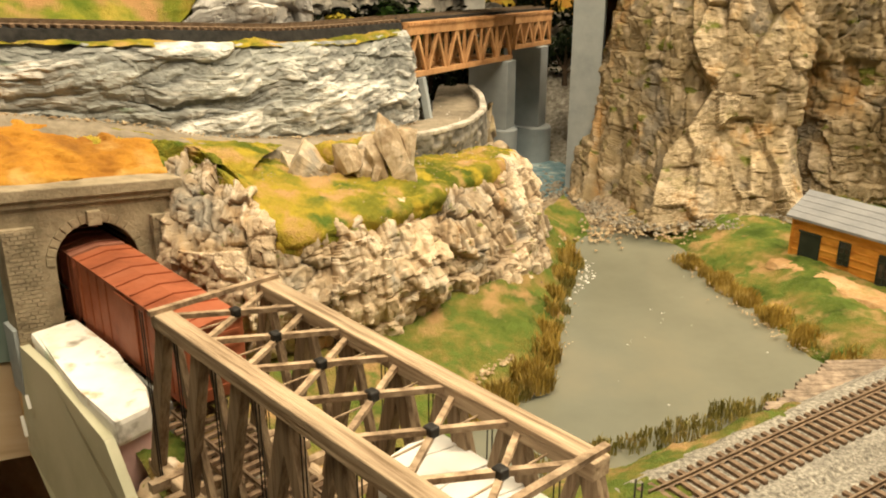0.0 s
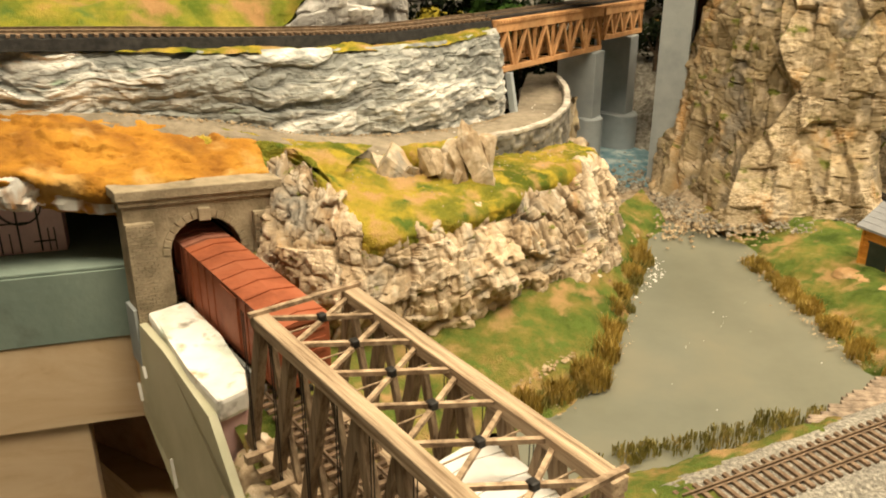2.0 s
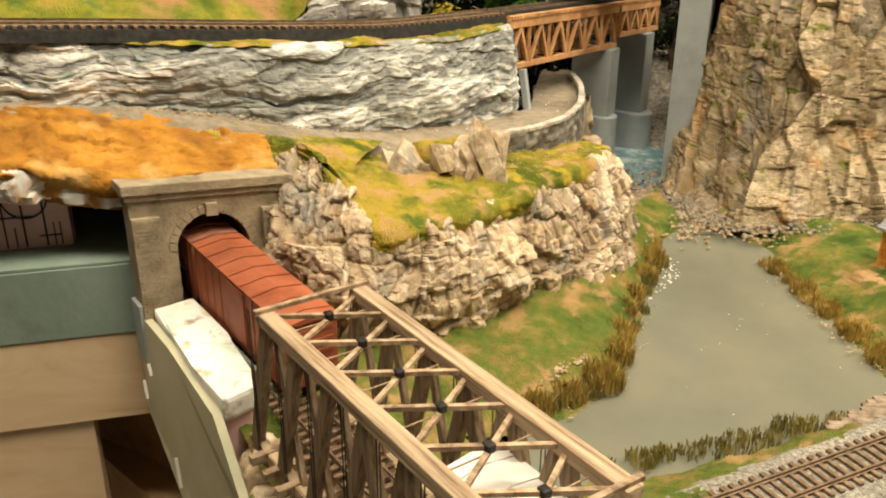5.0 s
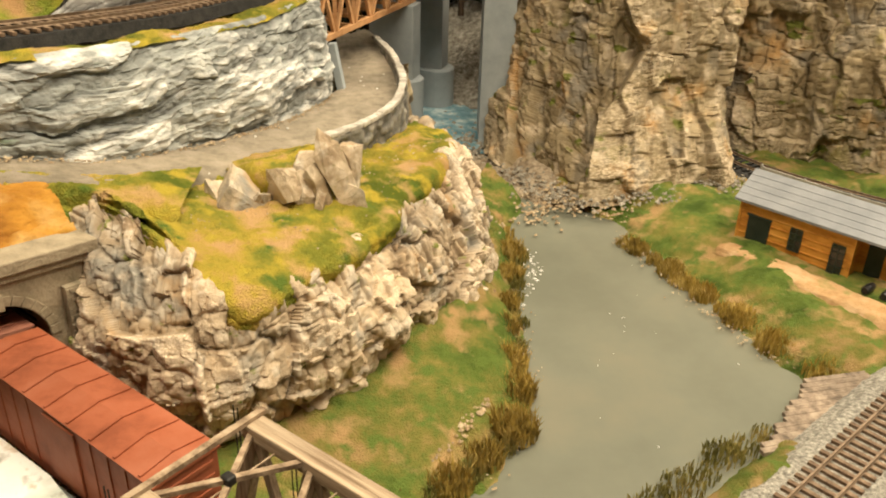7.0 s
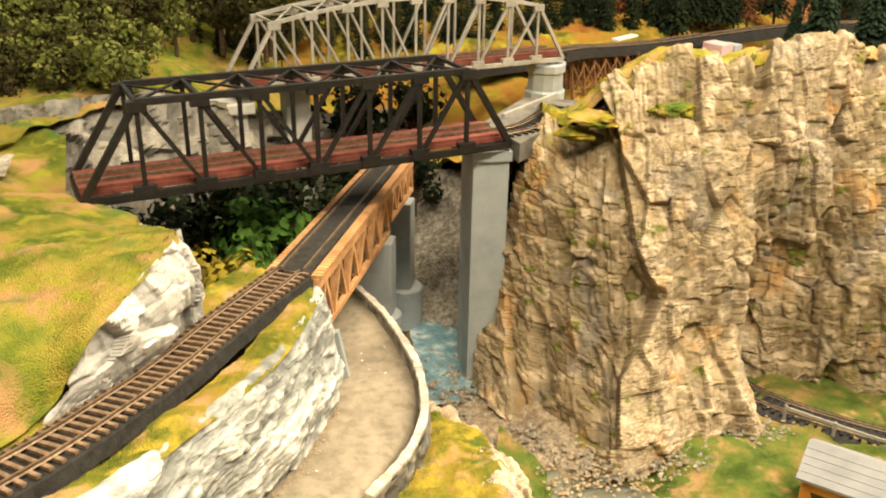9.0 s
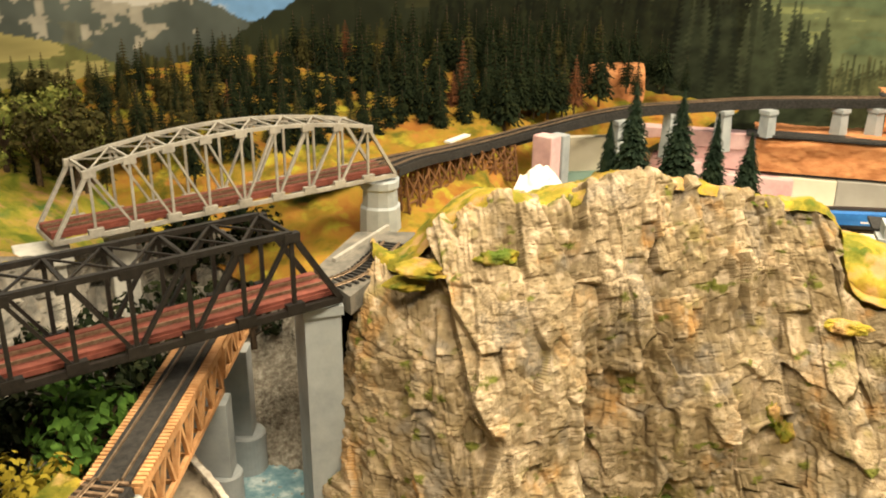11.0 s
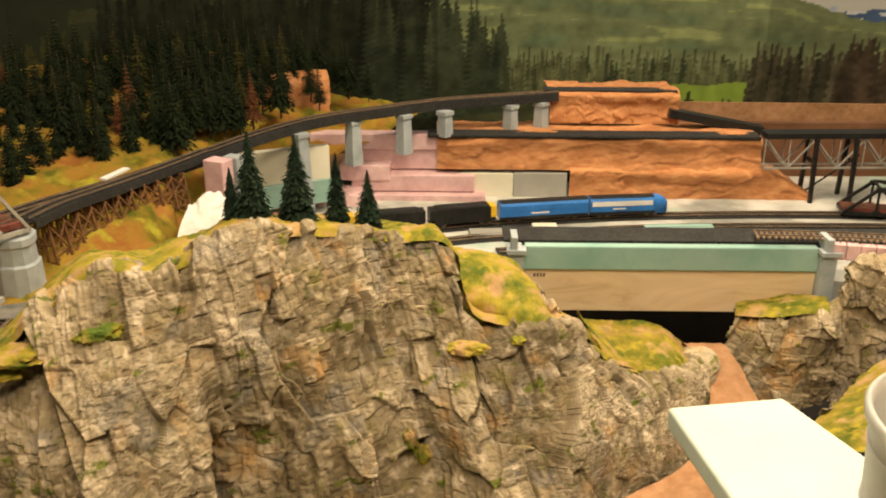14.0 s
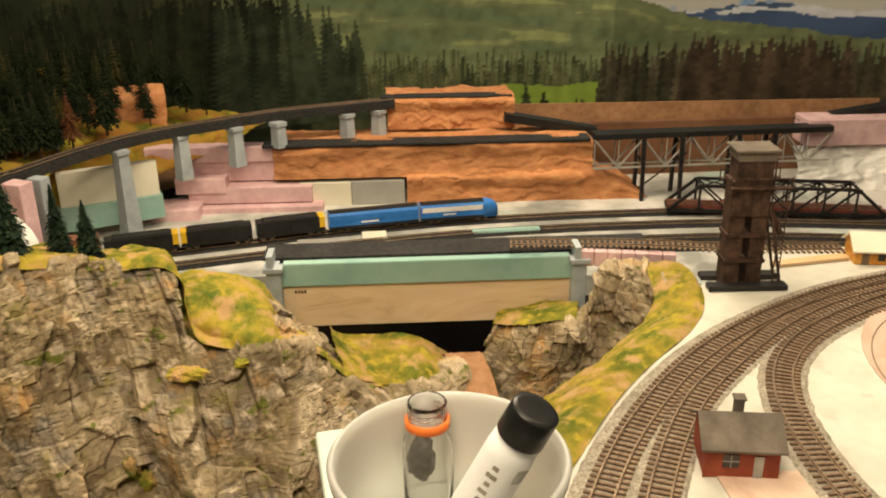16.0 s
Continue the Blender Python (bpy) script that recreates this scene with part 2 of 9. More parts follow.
# ---- materials ----
def material(name, colours, scale=60.0, rough=0.85, bump=0.3, bump_scale=None, metal=0.0, detail=6.0, stretch=(1, 1, 1), spots=None, spec=0.3, dist=0.002, contrast=(0.35, 0.65), warp=0.0, turn=None):
    """A procedural surface: colours (ramp over noise), a second broad stain, fine relief. spots: (colour, scale, amount)."""
    m = bpy.data.materials.new(name)
    m.use_nodes = True
    n, l = m.node_tree.nodes, m.node_tree.links
    b = n["Principled BSDF"]
    b.inputs["Roughness"].default_value, b.inputs["Metallic"].default_value = rough, metal
    b.inputs["Specular IOR Level"].default_value = spec
    co = n.new("ShaderNodeTexCoord")
    mp = n.new("ShaderNodeMapping")
    mp.inputs["Scale"].default_value = stretch
    if turn is not None:
        mp.vector_type = "TEXTURE"
        mp.inputs["Rotation"].default_value = (0, 0, math.radians(turn))
    l.new(co.outputs["Object"], mp.inputs[0])
    tx = n.new("ShaderNodeTexNoise")
    tx.inputs["Scale"].default_value, tx.inputs["Detail"].default_value, tx.inputs["Roughness"].default_value = scale, detail, 0.62
    tx.inputs["Distortion"].default_value = warp
    l.new(mp.outputs[0], tx.inputs["Vector"])
    ramp = n.new("ShaderNodeValToRGB")
    el = ramp.color_ramp.elements
    while len(el) < len(colours):
        el.new(0.5)
    for k, c in enumerate(colours):
        el[k].position = contrast[0] + (contrast[1] - contrast[0]) * k / max(1, len(colours) - 1)
        el[k].color = (*c, 1)
    l.new(tx.outputs["Fac"], ramp.inputs[0])
    last = ramp.outputs[0]
    broad = n.new("ShaderNodeTexNoise")
    broad.inputs["Scale"].default_value, broad.inputs["Detail"].default_value = scale * 0.17, 4
    l.new(mp.outputs[0], broad.inputs["Vector"])
    rng = n.new("ShaderNodeMapRange")
    rng.inputs[1].default_value, rng.inputs[2].default_value, rng.inputs[3].default_value, rng.inputs[4].default_value = 0.3, 0.7, 0.78, 1.18
    l.new(broad.outputs["Fac"], rng.inputs[0])
    mul = n.new("ShaderNodeMix")
    mul.data_type, mul.blend_type = "RGBA", "MULTIPLY"
    mul.inputs["Factor"].default_value = 1.0
    l.new(last, mul.inputs[6])
    l.new(rng.outputs[0], mul.inputs[7])
    last = mul.outputs[2]
    for colour, sc, amount in spots or ():
        sp = n.new("ShaderNodeTexNoise")
        sp.inputs["Scale"].default_value, sp.inputs["Detail"].default_value = sc, 5
        l.new(mp.outputs[0], sp.inputs["Vector"])
        r2 = n.new("ShaderNodeMapRange")
        r2.inputs[1].default_value, r2.inputs[2].default_value = 0.71 - amount, 0.84 - amount
        l.new(sp.outputs["Fac"], r2.inputs[0])
        mx = n.new("ShaderNodeMix")
        mx.data_type = "RGBA"
        l.new(r2.outputs[0], mx.inputs["Factor"])
        l.new(last, mx.inputs[6])
        mx.inputs[7].default_value = (*colour, 1)
        last = mx.outputs[2]
    l.new(last, b.inputs["Base Color"])
    if bump:
        bt = n.new("ShaderNodeTexNoise")
        bt.inputs["Scale"].default_value, bt.inputs["Detail"].default_value = bump_scale or scale * 3, 6
        l.new(mp.outputs[0], bt.inputs["Vector"])
        bp = n.new("ShaderNodeBump")
        bp.inputs["Strength"].default_value, bp.inputs["Distance"].default_value = bump, dist
        l.new(bt.outputs["Fac"], bp.inputs["Height"])
        l.new(bp.outputs[0], b.inputs["Normal"])
    return m


def rock_material(name, shades, brush_highlight, cleft_shade, scale=60.0, moss=None, moss_amount=0.0, stretch=(1, 1, 1), highlight_from=(0.5, 0.85), stains=None, grain_scale=240):
    """Painted plaster rock: each block a tone of its own, shade painted into the clefts, dry-brush colour and
    highlights painted on what stands proud.
    """
    m = material(name, shades, scale, 0.93, 0.5, 420, stretch=stretch, spots=stains, spec=0.2, dist=0.0012, contrast=(0.3, 0.7))
    n, l = m.node_tree.nodes, m.node_tree.links
    b = n["Principled BSDF"]
    last = b.inputs["Base Color"].links[0].from_socket

    def attr(name, lo, hi, to_lo=0.0, to_hi=1.0):
        a = n.new("ShaderNodeAttribute")
        a.attribute_name = name
        r = n.new("ShaderNodeMapRange")
        r.inputs[1].default_value, r.inputs[2].default_value, r.inputs[3].default_value, r.inputs[4].default_value = lo, hi, to_lo, to_hi
        l.new(a.outputs["Fac"], r.inputs[0])
        return r.outputs[0]

    def mix(kind, fac, a, c):
        x = n.new("ShaderNodeMix")
        x.data_type, x.blend_type = "RGBA", kind
        if isinstance(fac, float):
            x.inputs["Factor"].default_value = fac
        else:
            l.new(fac, x.inputs["Factor"])
        l.new(a, x.inputs[6])
        if isinstance(c, tuple):
            x.inputs[7].default_value = (*c, 1)
        else:
            l.new(c, x.inputs[7])
        return x.outputs[2]

    last = mix("MULTIPLY", 1.0, last, attr("block", 0.25, 0.75, 0.72, 1.22))
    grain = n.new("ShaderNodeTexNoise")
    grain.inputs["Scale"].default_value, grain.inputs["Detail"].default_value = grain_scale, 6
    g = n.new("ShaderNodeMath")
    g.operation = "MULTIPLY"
    l.new(attr("high", *highlight_from), g.inputs[0])
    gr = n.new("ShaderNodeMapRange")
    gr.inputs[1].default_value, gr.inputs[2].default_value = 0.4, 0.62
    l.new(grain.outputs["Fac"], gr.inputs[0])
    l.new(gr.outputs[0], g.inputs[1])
    # dry-brush colour that also paints highlights on the raised parts
    last = mix("MIX", g.outputs[0], last, brush_highlight)
    # clefts are darkened in the colour, where shade would fall
    last = mix("MIX", attr("cleft", 0.25, 1.0, 0.0, 0.42), last, cleft_shade)
    if moss:
        sp = n.new("ShaderNodeTexNoise")
        sp.inputs["Scale"].default_value, sp.inputs["Detail"].default_value = 24, 6
        r2 = n.new("ShaderNodeMapRange")
        r2.inputs[1].default_value, r2.inputs[2].default_value = 0.72 - moss_amount, 0.78 - moss_amount
        l.new(sp.outputs["Fac"], r2.inputs[0])
        last = mix("MIX", r2.outputs[0], last, moss)
    l.new(last, b.inputs["Base Color"])
    return m


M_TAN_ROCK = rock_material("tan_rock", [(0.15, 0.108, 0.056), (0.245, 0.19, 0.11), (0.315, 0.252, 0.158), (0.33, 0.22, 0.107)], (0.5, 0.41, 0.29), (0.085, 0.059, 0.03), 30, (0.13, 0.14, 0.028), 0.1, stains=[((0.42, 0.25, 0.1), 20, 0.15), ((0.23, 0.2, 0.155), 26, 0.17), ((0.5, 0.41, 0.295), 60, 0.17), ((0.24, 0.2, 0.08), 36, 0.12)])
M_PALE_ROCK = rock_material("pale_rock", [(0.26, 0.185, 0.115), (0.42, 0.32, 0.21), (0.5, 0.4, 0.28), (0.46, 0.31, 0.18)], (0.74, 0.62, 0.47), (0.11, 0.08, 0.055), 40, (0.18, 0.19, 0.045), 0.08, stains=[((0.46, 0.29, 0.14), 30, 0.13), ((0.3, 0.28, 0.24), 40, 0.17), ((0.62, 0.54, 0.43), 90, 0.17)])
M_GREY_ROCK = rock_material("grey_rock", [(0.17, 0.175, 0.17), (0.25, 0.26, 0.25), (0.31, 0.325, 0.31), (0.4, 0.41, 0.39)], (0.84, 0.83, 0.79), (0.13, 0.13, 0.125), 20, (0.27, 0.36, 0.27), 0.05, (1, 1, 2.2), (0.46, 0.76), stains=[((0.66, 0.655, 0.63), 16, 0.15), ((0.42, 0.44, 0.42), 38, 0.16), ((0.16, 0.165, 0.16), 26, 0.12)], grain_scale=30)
M_TURF = material("turf", [(0.12, 0.15, 0.02), (0.26, 0.25, 0.035), (0.45, 0.34, 0.05), (0.56, 0.34, 0.13)], 20, 0.97, 0.9, 900, spots=[((0.12, 0.18, 0.03), 48, 0.14), ((0.52, 0.4, 0.05), 60, 0.19), ((0.58, 0.37, 0.17), 40, 0.18)], dist=0.004, spec=0.1)
M_GREEN_TURF = material("green_turf", [(0.07, 0.11, 0.022), (0.13, 0.18, 0.035), (0.24, 0.22, 0.055), (0.4, 0.27, 0.11)], 26, 0.97, 0.9, 900, dist=0.004, spec=0.1, spots=[((0.48, 0.31, 0.14), 38, 0.17), ((0.14, 0.2, 0.04), 80, 0.17)])
M_POND = material("pond_resin", [(0.185, 0.19, 0.148), (0.215, 0.22, 0.172), (0.25, 0.24, 0.18)], 7, 0.22, 0.05, 60, spec=0.5)
M_ROAD = material("road_grit", [(0.2, 0.17, 0.125), (0.27, 0.23, 0.17), (0.32, 0.27, 0.21)], 90, 0.95, 0.4, 700)
M_OCHRE = material("ochre_plaster", [(0.24, 0.1, 0.011), (0.37, 0.17, 0.018), (0.47, 0.245, 0.035)], 26, 0.9, 0.9, 90, spots=[((0.2, 0.085, 0.012), 24, 0.15), ((0.5, 0.3, 0.09), 34, 0.15)], dist=0.006)
M_ORANGE = material("orange_plaster", [(0.4, 0.16, 0.06), (0.5, 0.22, 0.09), (0.58, 0.28, 0.12)], 30, 0.9, 0.5, 120, stretch=(1, 1, 2.2))
M_STONEWORK = material("portal_stone", [(0.2, 0.165, 0.11), (0.29, 0.24, 0.165), (0.36, 0.3, 0.21)], 60, 0.95, 0.4, 500)
M_WEATHERED = material("weathered_timber", [(0.17, 0.115, 0.07), (0.36, 0.26, 0.17), (0.5, 0.38, 0.26)], 160, 0.85, 0.4, 400, stretch=(1, 1, 1))
M_CHORD = material("sawn_grey_timber", [(0.2, 0.135, 0.08), (0.34, 0.25, 0.165), (0.44, 0.335, 0.225), (0.5, 0.39, 0.27)], 420, 0.85, 0.4, 900, stretch=(22, 1, 1), turn=-47.8)
M_BRACE = material("sawn_brace_timber", [(0.15, 0.1, 0.06), (0.27, 0.195, 0.125), (0.37, 0.28, 0.185)], 420, 0.85, 0.4, 900, stretch=(1, 1, 0.05))
M_NEW_WOOD = material("fresh_timber", [(0.4, 0.2, 0.08), (0.53, 0.29, 0.13), (0.6, 0.35, 0.17)], 90, 0.7, 0.2, 400)
M_BLACK = material("black_steel", [(0.012, 0.011, 0.01), (0.025, 0.022, 0.02)], 200, 0.5, 0.15, 500)
M_GREY_STEEL = material("grey_steel", [(0.3, 0.29, 0.26), (0.4, 0.385, 0.35)], 200, 0.5, 0.1, 500)
M_GREY_PAINT = material("grey_paint", [(0.31, 0.35, 0.375), (0.36, 0.4, 0.425), (0.4, 0.44, 0.46)], 40, 0.6, 0.1, 300)
M_RED_DECK = material("red_deck", [(0.14, 0.04, 0.03), (0.22, 0.07, 0.05)], 120, 0.7, 0.2, 400)
M_TIE = material("tie_wood", [(0.1, 0.062, 0.038), (0.175, 0.115, 0.072), (0.25, 0.175, 0.115)], 300, 0.8, 0.3, 900)
M_RAIL = material("rail_metal", [(0.16, 0.11, 0.07), (0.3, 0.22, 0.15)], 300, 0.48, 0.05, 900, metal=0.45)
M_BALLAST = material("ballast", [(0.15, 0.14, 0.12), (0.31, 0.29, 0.25), (0.48, 0.45, 0.39)], 420, 0.95, 0.9, 600, dist=0.003)
M_ROADBED = material("black_roadbed", [(0.016, 0.016, 0.016), (0.04, 0.038, 0.036)], 200, 0.9, 0.4, 900)
M_WHITE_FOAM = material("white_plaster", [(0.7, 0.69, 0.65), (0.82, 0.81, 0.78)], 40, 0.85, 0.3, 150)
M_PINK_FOAM = material("pink_foam", [(0.6, 0.38, 0.4), (0.68, 0.45, 0.46), (0.74, 0.52, 0.52)], 40, 0.85, 0.15, 200)
M_MINT_FOAM = material("mint_foam", [(0.232, 0.404, 0.361), (0.288, 0.464, 0.414), (0.336, 0.499, 0.440)], 14, 0.8, 0.1, 200)
M_PLY = material("plywood", [(0.5, 0.32, 0.15), (0.62, 0.42, 0.22), (0.68, 0.48, 0.28)], 9, 0.7, 0.1, 200, stretch=(1, 1, 7), warp=1.2)
M_PALE_PLY = material("pale_plywood", [(0.55, 0.38, 0.22), (0.72, 0.54, 0.34), (0.78, 0.61, 0.41)], 7, 0.7, 0.08, 200, stretch=(1, 1, 3.5), warp=1.8, contrast=(0.25, 0.6))
M_DIRT = material("brown_dirt", [(0.3, 0.15, 0.07), (0.42, 0.23, 0.12)], 60, 0.95, 0.4, 500)
# near-black that puts the shade of unlit recesses into the colour
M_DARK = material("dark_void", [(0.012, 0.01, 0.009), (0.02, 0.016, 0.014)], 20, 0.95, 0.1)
M_CREAM = material("cream_board", [(0.7, 0.66, 0.52), (0.78, 0.74, 0.61)], 15, 0.7, 0.05, 100)
M_GREY_BOARD = material("grey_board", [(0.34, 0.33, 0.3), (0.4, 0.39, 0.36)], 15, 0.7, 0.05, 100)
M_BLUE_WATER = material("blue_water", [(0.12, 0.24, 0.3), (0.2, 0.34, 0.4), (0.5, 0.6, 0.62)], 60, 0.15, 0.3, 60, spec=0.5)

# ---- the pond, the flats and the base ----
solid("ground", prism([(-0.5, 0.62), (-0.22, 0.5), (-0.1, 0.34), (0.02, 0.2), (0.3, 0.2), (1.6, 0.2), (2.6, 0.2), (2.6, 2.2), (-0.5, 2.2)], 1.1, 1.15), M_DIRT, "brown plaster base of the model landscape", "base", "structure")
solid("pond", grid_mesh("pond", sheet([[(0.0, 0.3, 1.222), (0.0, 0.82, 1.222)], [(0.32, 0.3, 1.222), (0.32, 0.82, 1.222)]], 20, 20)), M_POND, "murky grey-green resin pond with a glossy surface", "pond", "structure", smooth=True)


def west_flat():
    cols = [[(-0.2, 0.48, 1.2), (-0.195, 0.52, 1.23), (-0.19, 0.56, 1.25)], [(-0.12, 0.42, 1.215), (-0.12, 0.49, 1.245), (-0.12, 0.56, 1.255)], [(-0.06, 0.42, 1.224), (-0.056, 0.49, 1.246), (-0.05, 0.57, 1.256)], [(-0.005, 0.43, 1.221), (-0.006, 0.51, 1.245), (-0.008, 0.6, 1.257)],
            [(0.04, 0.455, 1.218), (0.03, 0.53, 1.244), (0.02, 0.62, 1.257)], [(0.068, 0.495, 1.218), (0.055, 0.56, 1.242), (0.042, 0.65, 1.256)], [(0.079, 0.55, 1.218), (0.07, 0.6, 1.238), (0.055, 0.68, 1.253)], [(0.094, 0.625, 1.218), (0.084, 0.665, 1.236), (0.07, 0.72, 1.248)], [(0.11, 0.69, 1.218), (0.1, 0.72, 1.234), (0.088, 0.76, 1.243)], [(0.116, 0.745, 1.218), (0.107, 0.77, 1.232), (0.095, 0.8, 1.24)], [(0.15, 0.785, 1.218), (0.135, 0.82, 1.229), (0.12, 0.86, 1.235)]]
    return land("grass_flat", cols, 150, 60, 0.004, 2)


solid("grass_flat", west_flat(), M_GREEN_TURF, "green flocked grass flat beside the pond", "grass", "structure", smooth=True)


def east_bank():
    cols = [[(0.155, 0.79, 1.218), (0.17, 0.86, 1.228), (0.2, 0.95, 1.23)], [(0.2, 0.735, 1.219), (0.25, 0.8, 1.236), (0.3, 0.9, 1.236)], [(0.215, 0.67, 1.218), (0.275, 0.7, 1.24), (0.4, 0.9, 1.232)],
            [(0.226, 0.595, 1.218), (0.3, 0.61, 1.241), (0.5, 0.85, 1.232)], [(0.24, 0.535, 1.218), (0.32, 0.53, 1.24), (0.6, 0.75, 1.232)], [(0.265, 0.495, 1.222), (0.36, 0.46, 1.24), (0.72, 0.7, 1.235)], [(0.3, 0.44, 1.232), (0.45, 0.38, 1.236), (0.95, 0.65, 1.245)]]
    return land("east_bank", cols, 150, 110, 0.004, 4)


solid("grass_bank", east_bank(), M_GREEN_TURF, "green and tan flocked bank between pond and cliff", "grass", "structure", smooth=True)


def front_bank():
    cols = [[(0.03, 0.2, 1.2), (0.02, 0.3, 1.235), (0.02, 0.41, 1.217)], [(0.08, 0.2, 1.2), (0.09, 0.34, 1.244), (0.085, 0.415, 1.217)], [(0.17, 0.2, 1.21), (0.16, 0.4, 1.242), (0.15, 0.44, 1.217)], [(0.27, 0.2, 1.22), (0.25, 0.44, 1.238), (0.225, 0.487, 1.217)],
            [(0.36, 0.2, 1.22), (0.33, 0.46, 1.238), (0.28, 0.53, 1.217)], [(0.5, 0.2, 1.22), (0.46, 0.4, 1.236), (0.42, 0.48, 1.233)]]
    return land("front_bank", cols, 150, 80, 0.003, 6)


solid("front_bank", front_bank(), M_GREEN_TURF, "low green flocked bank along the near tracks", "grass", "structure", smooth=True)

# ---- the front mound: rock face, grass top, crag ----
mound_cols = [[(-0.188, 0.545, 1.23), (-0.18, 0.53, 1.3), (-0.178, 0.55, 1.352)], [(-0.162, 0.505, 1.225), (-0.155, 0.49, 1.3), (-0.152, 0.52, 1.347), (-0.157, 0.546, 1.359)], [(-0.132, 0.482, 1.23), (-0.132, 0.474, 1.29), (-0.128, 0.492, 1.33), (-0.124, 0.512, 1.352)],
              [(-0.09, 0.488, 1.235), (-0.096, 0.476, 1.28), (-0.094, 0.488, 1.326)], [(-0.058, 0.508, 1.24), (-0.062, 0.496, 1.28), (-0.064, 0.51, 1.324)], [(-0.024, 0.536, 1.242), (-0.026, 0.52, 1.28), (-0.036, 0.538, 1.322)],
              [(0.006, 0.562, 1.244), (0.002, 0.552, 1.28), (-0.006, 0.58, 1.322)], [(0.035, 0.588, 1.244), (0.032, 0.592, 1.28), (0.015, 0.62, 1.318)], [(0.058, 0.622, 1.242), (0.054, 0.633, 1.275), (0.038, 0.662, 1.314)],
              [(0.086, 0.672, 1.235), (0.076, 0.69, 1.268), (0.056, 0.71, 1.31)], [(0.096, 0.742, 1.232), (0.083, 0.75, 1.266), (0.066, 0.76, 1.302)], [(0.07, 0.83, 1.225), (0.06, 0.83, 1.25), (0.045, 0.82, 1.292)]]
mound_cols = [c + [(c[-1][0] - 0.004, c[-1][1] + 0.016, c[-1][2] - 0.005)] for c in mound_cols]
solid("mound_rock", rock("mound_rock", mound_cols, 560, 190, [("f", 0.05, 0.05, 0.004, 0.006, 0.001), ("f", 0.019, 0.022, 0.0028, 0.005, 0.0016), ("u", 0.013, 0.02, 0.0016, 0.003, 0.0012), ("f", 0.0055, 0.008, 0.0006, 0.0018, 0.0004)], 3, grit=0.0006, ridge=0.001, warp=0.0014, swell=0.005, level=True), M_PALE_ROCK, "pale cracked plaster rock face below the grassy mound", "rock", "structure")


MOUND_BACK = [(-0.222, 0.582, 1.362), (-0.19, 0.572, 1.36), (-0.165, 0.57, 1.357), (-0.143, 0.583, 1.351), (-0.12, 0.612, 1.343), (-0.095, 0.643, 1.334), (-0.065, 0.675, 1.329), (-0.036, 0.704, 1.318), (-0.005, 0.738, 1.311), (0.012, 0.755, 1.306), (0.026, 0.785, 1.3), (0.036, 0.83, 1.29)]


def mound_top():
    front = [(-0.192, 0.558, 1.347), (-0.158, 0.554, 1.353), (-0.124, 0.522, 1.346), (-0.095, 0.487, 1.325), (-0.063, 0.508, 1.3235), (-0.034, 0.537, 1.322), (-0.003, 0.58, 1.3215), (0.017, 0.621, 1.318), (0.04, 0.664, 1.314), (0.058, 0.712, 1.3095), (0.067, 0.763, 1.3015), (0.047, 0.82, 1.291)]
    back = MOUND_BACK
    cols = [[(f[0] - 0.001, f[1] + 0.005, f[2] - 0.01), f, tuple(0.9 * a + 0.1 * b + (0, 0, 0.006)[k] for k, (a, b) in enumerate(zip(f, b_))), tuple(0.5 * (a + b) + (0, 0, 0.005)[k] for k, (a, b) in enumerate(zip(f, b_))), b_] for f, b_ in zip(front, back)]
    return land("mound_top", cols, 200, 90, 0.004, 8)


core = [[(c[-2][0], c[-2][1] - 0.001, c[-2][2] - 0.012), (c[-2][0] - 0.001, c[-2][1] + 0.003, c[-2][2] - 0.003), (0.5 * (c[-2][0] + b[0]), 0.5 * (c[-2][1] + b[1]), 0.5 * (c[-2][2] + b[2]) - 0.001), (b[0], b[1], b[2] - 0.002), (b[0] - 0.015, b[1] + 0.015, b[2] - 0.012)] for c, b in zip(mound_cols, MOUND_BACK)]
solid("mound_soil", land("mound_soil", core, 200, 70, 0.002, 9), M_TURF, "tan and green turf along the mound's rim", "grass", "structure", smooth=True)
solid("portal_turf", land("portal_turf", [[(-0.222, 0.515, 1.34), (-0.228, 0.532, 1.358), (-0.233, 0.55, 1.365), (-0.238, 0.572, 1.3735)], [(-0.196, 0.532, 1.34), (-0.2, 0.543, 1.354), (-0.203, 0.556, 1.361), (-0.206, 0.576, 1.3685)], [(-0.172, 0.546, 1.335), (-0.173, 0.556, 1.352), (-0.172, 0.568, 1.3575), (-0.17, 0.585, 1.3605)], [(-0.15, 0.548, 1.335), (-0.149, 0.56, 1.3535), (-0.147, 0.573, 1.3565), (-0.143, 0.594, 1.3555)], [(-0.125, 0.545, 1.33), (-0.122, 0.56, 1.348), (-0.118, 0.585, 1.3495), (-0.114, 0.618, 1.347)]], 70, 40, 0.002, 10), M_TURF, "green and yellow turf between road and portal", "grass", "structure", smooth=True)
solid("mound_top", mound_top(), M_TURF, "green and yellow flocked grass on the mound", "grass", "structure", smooth=True)

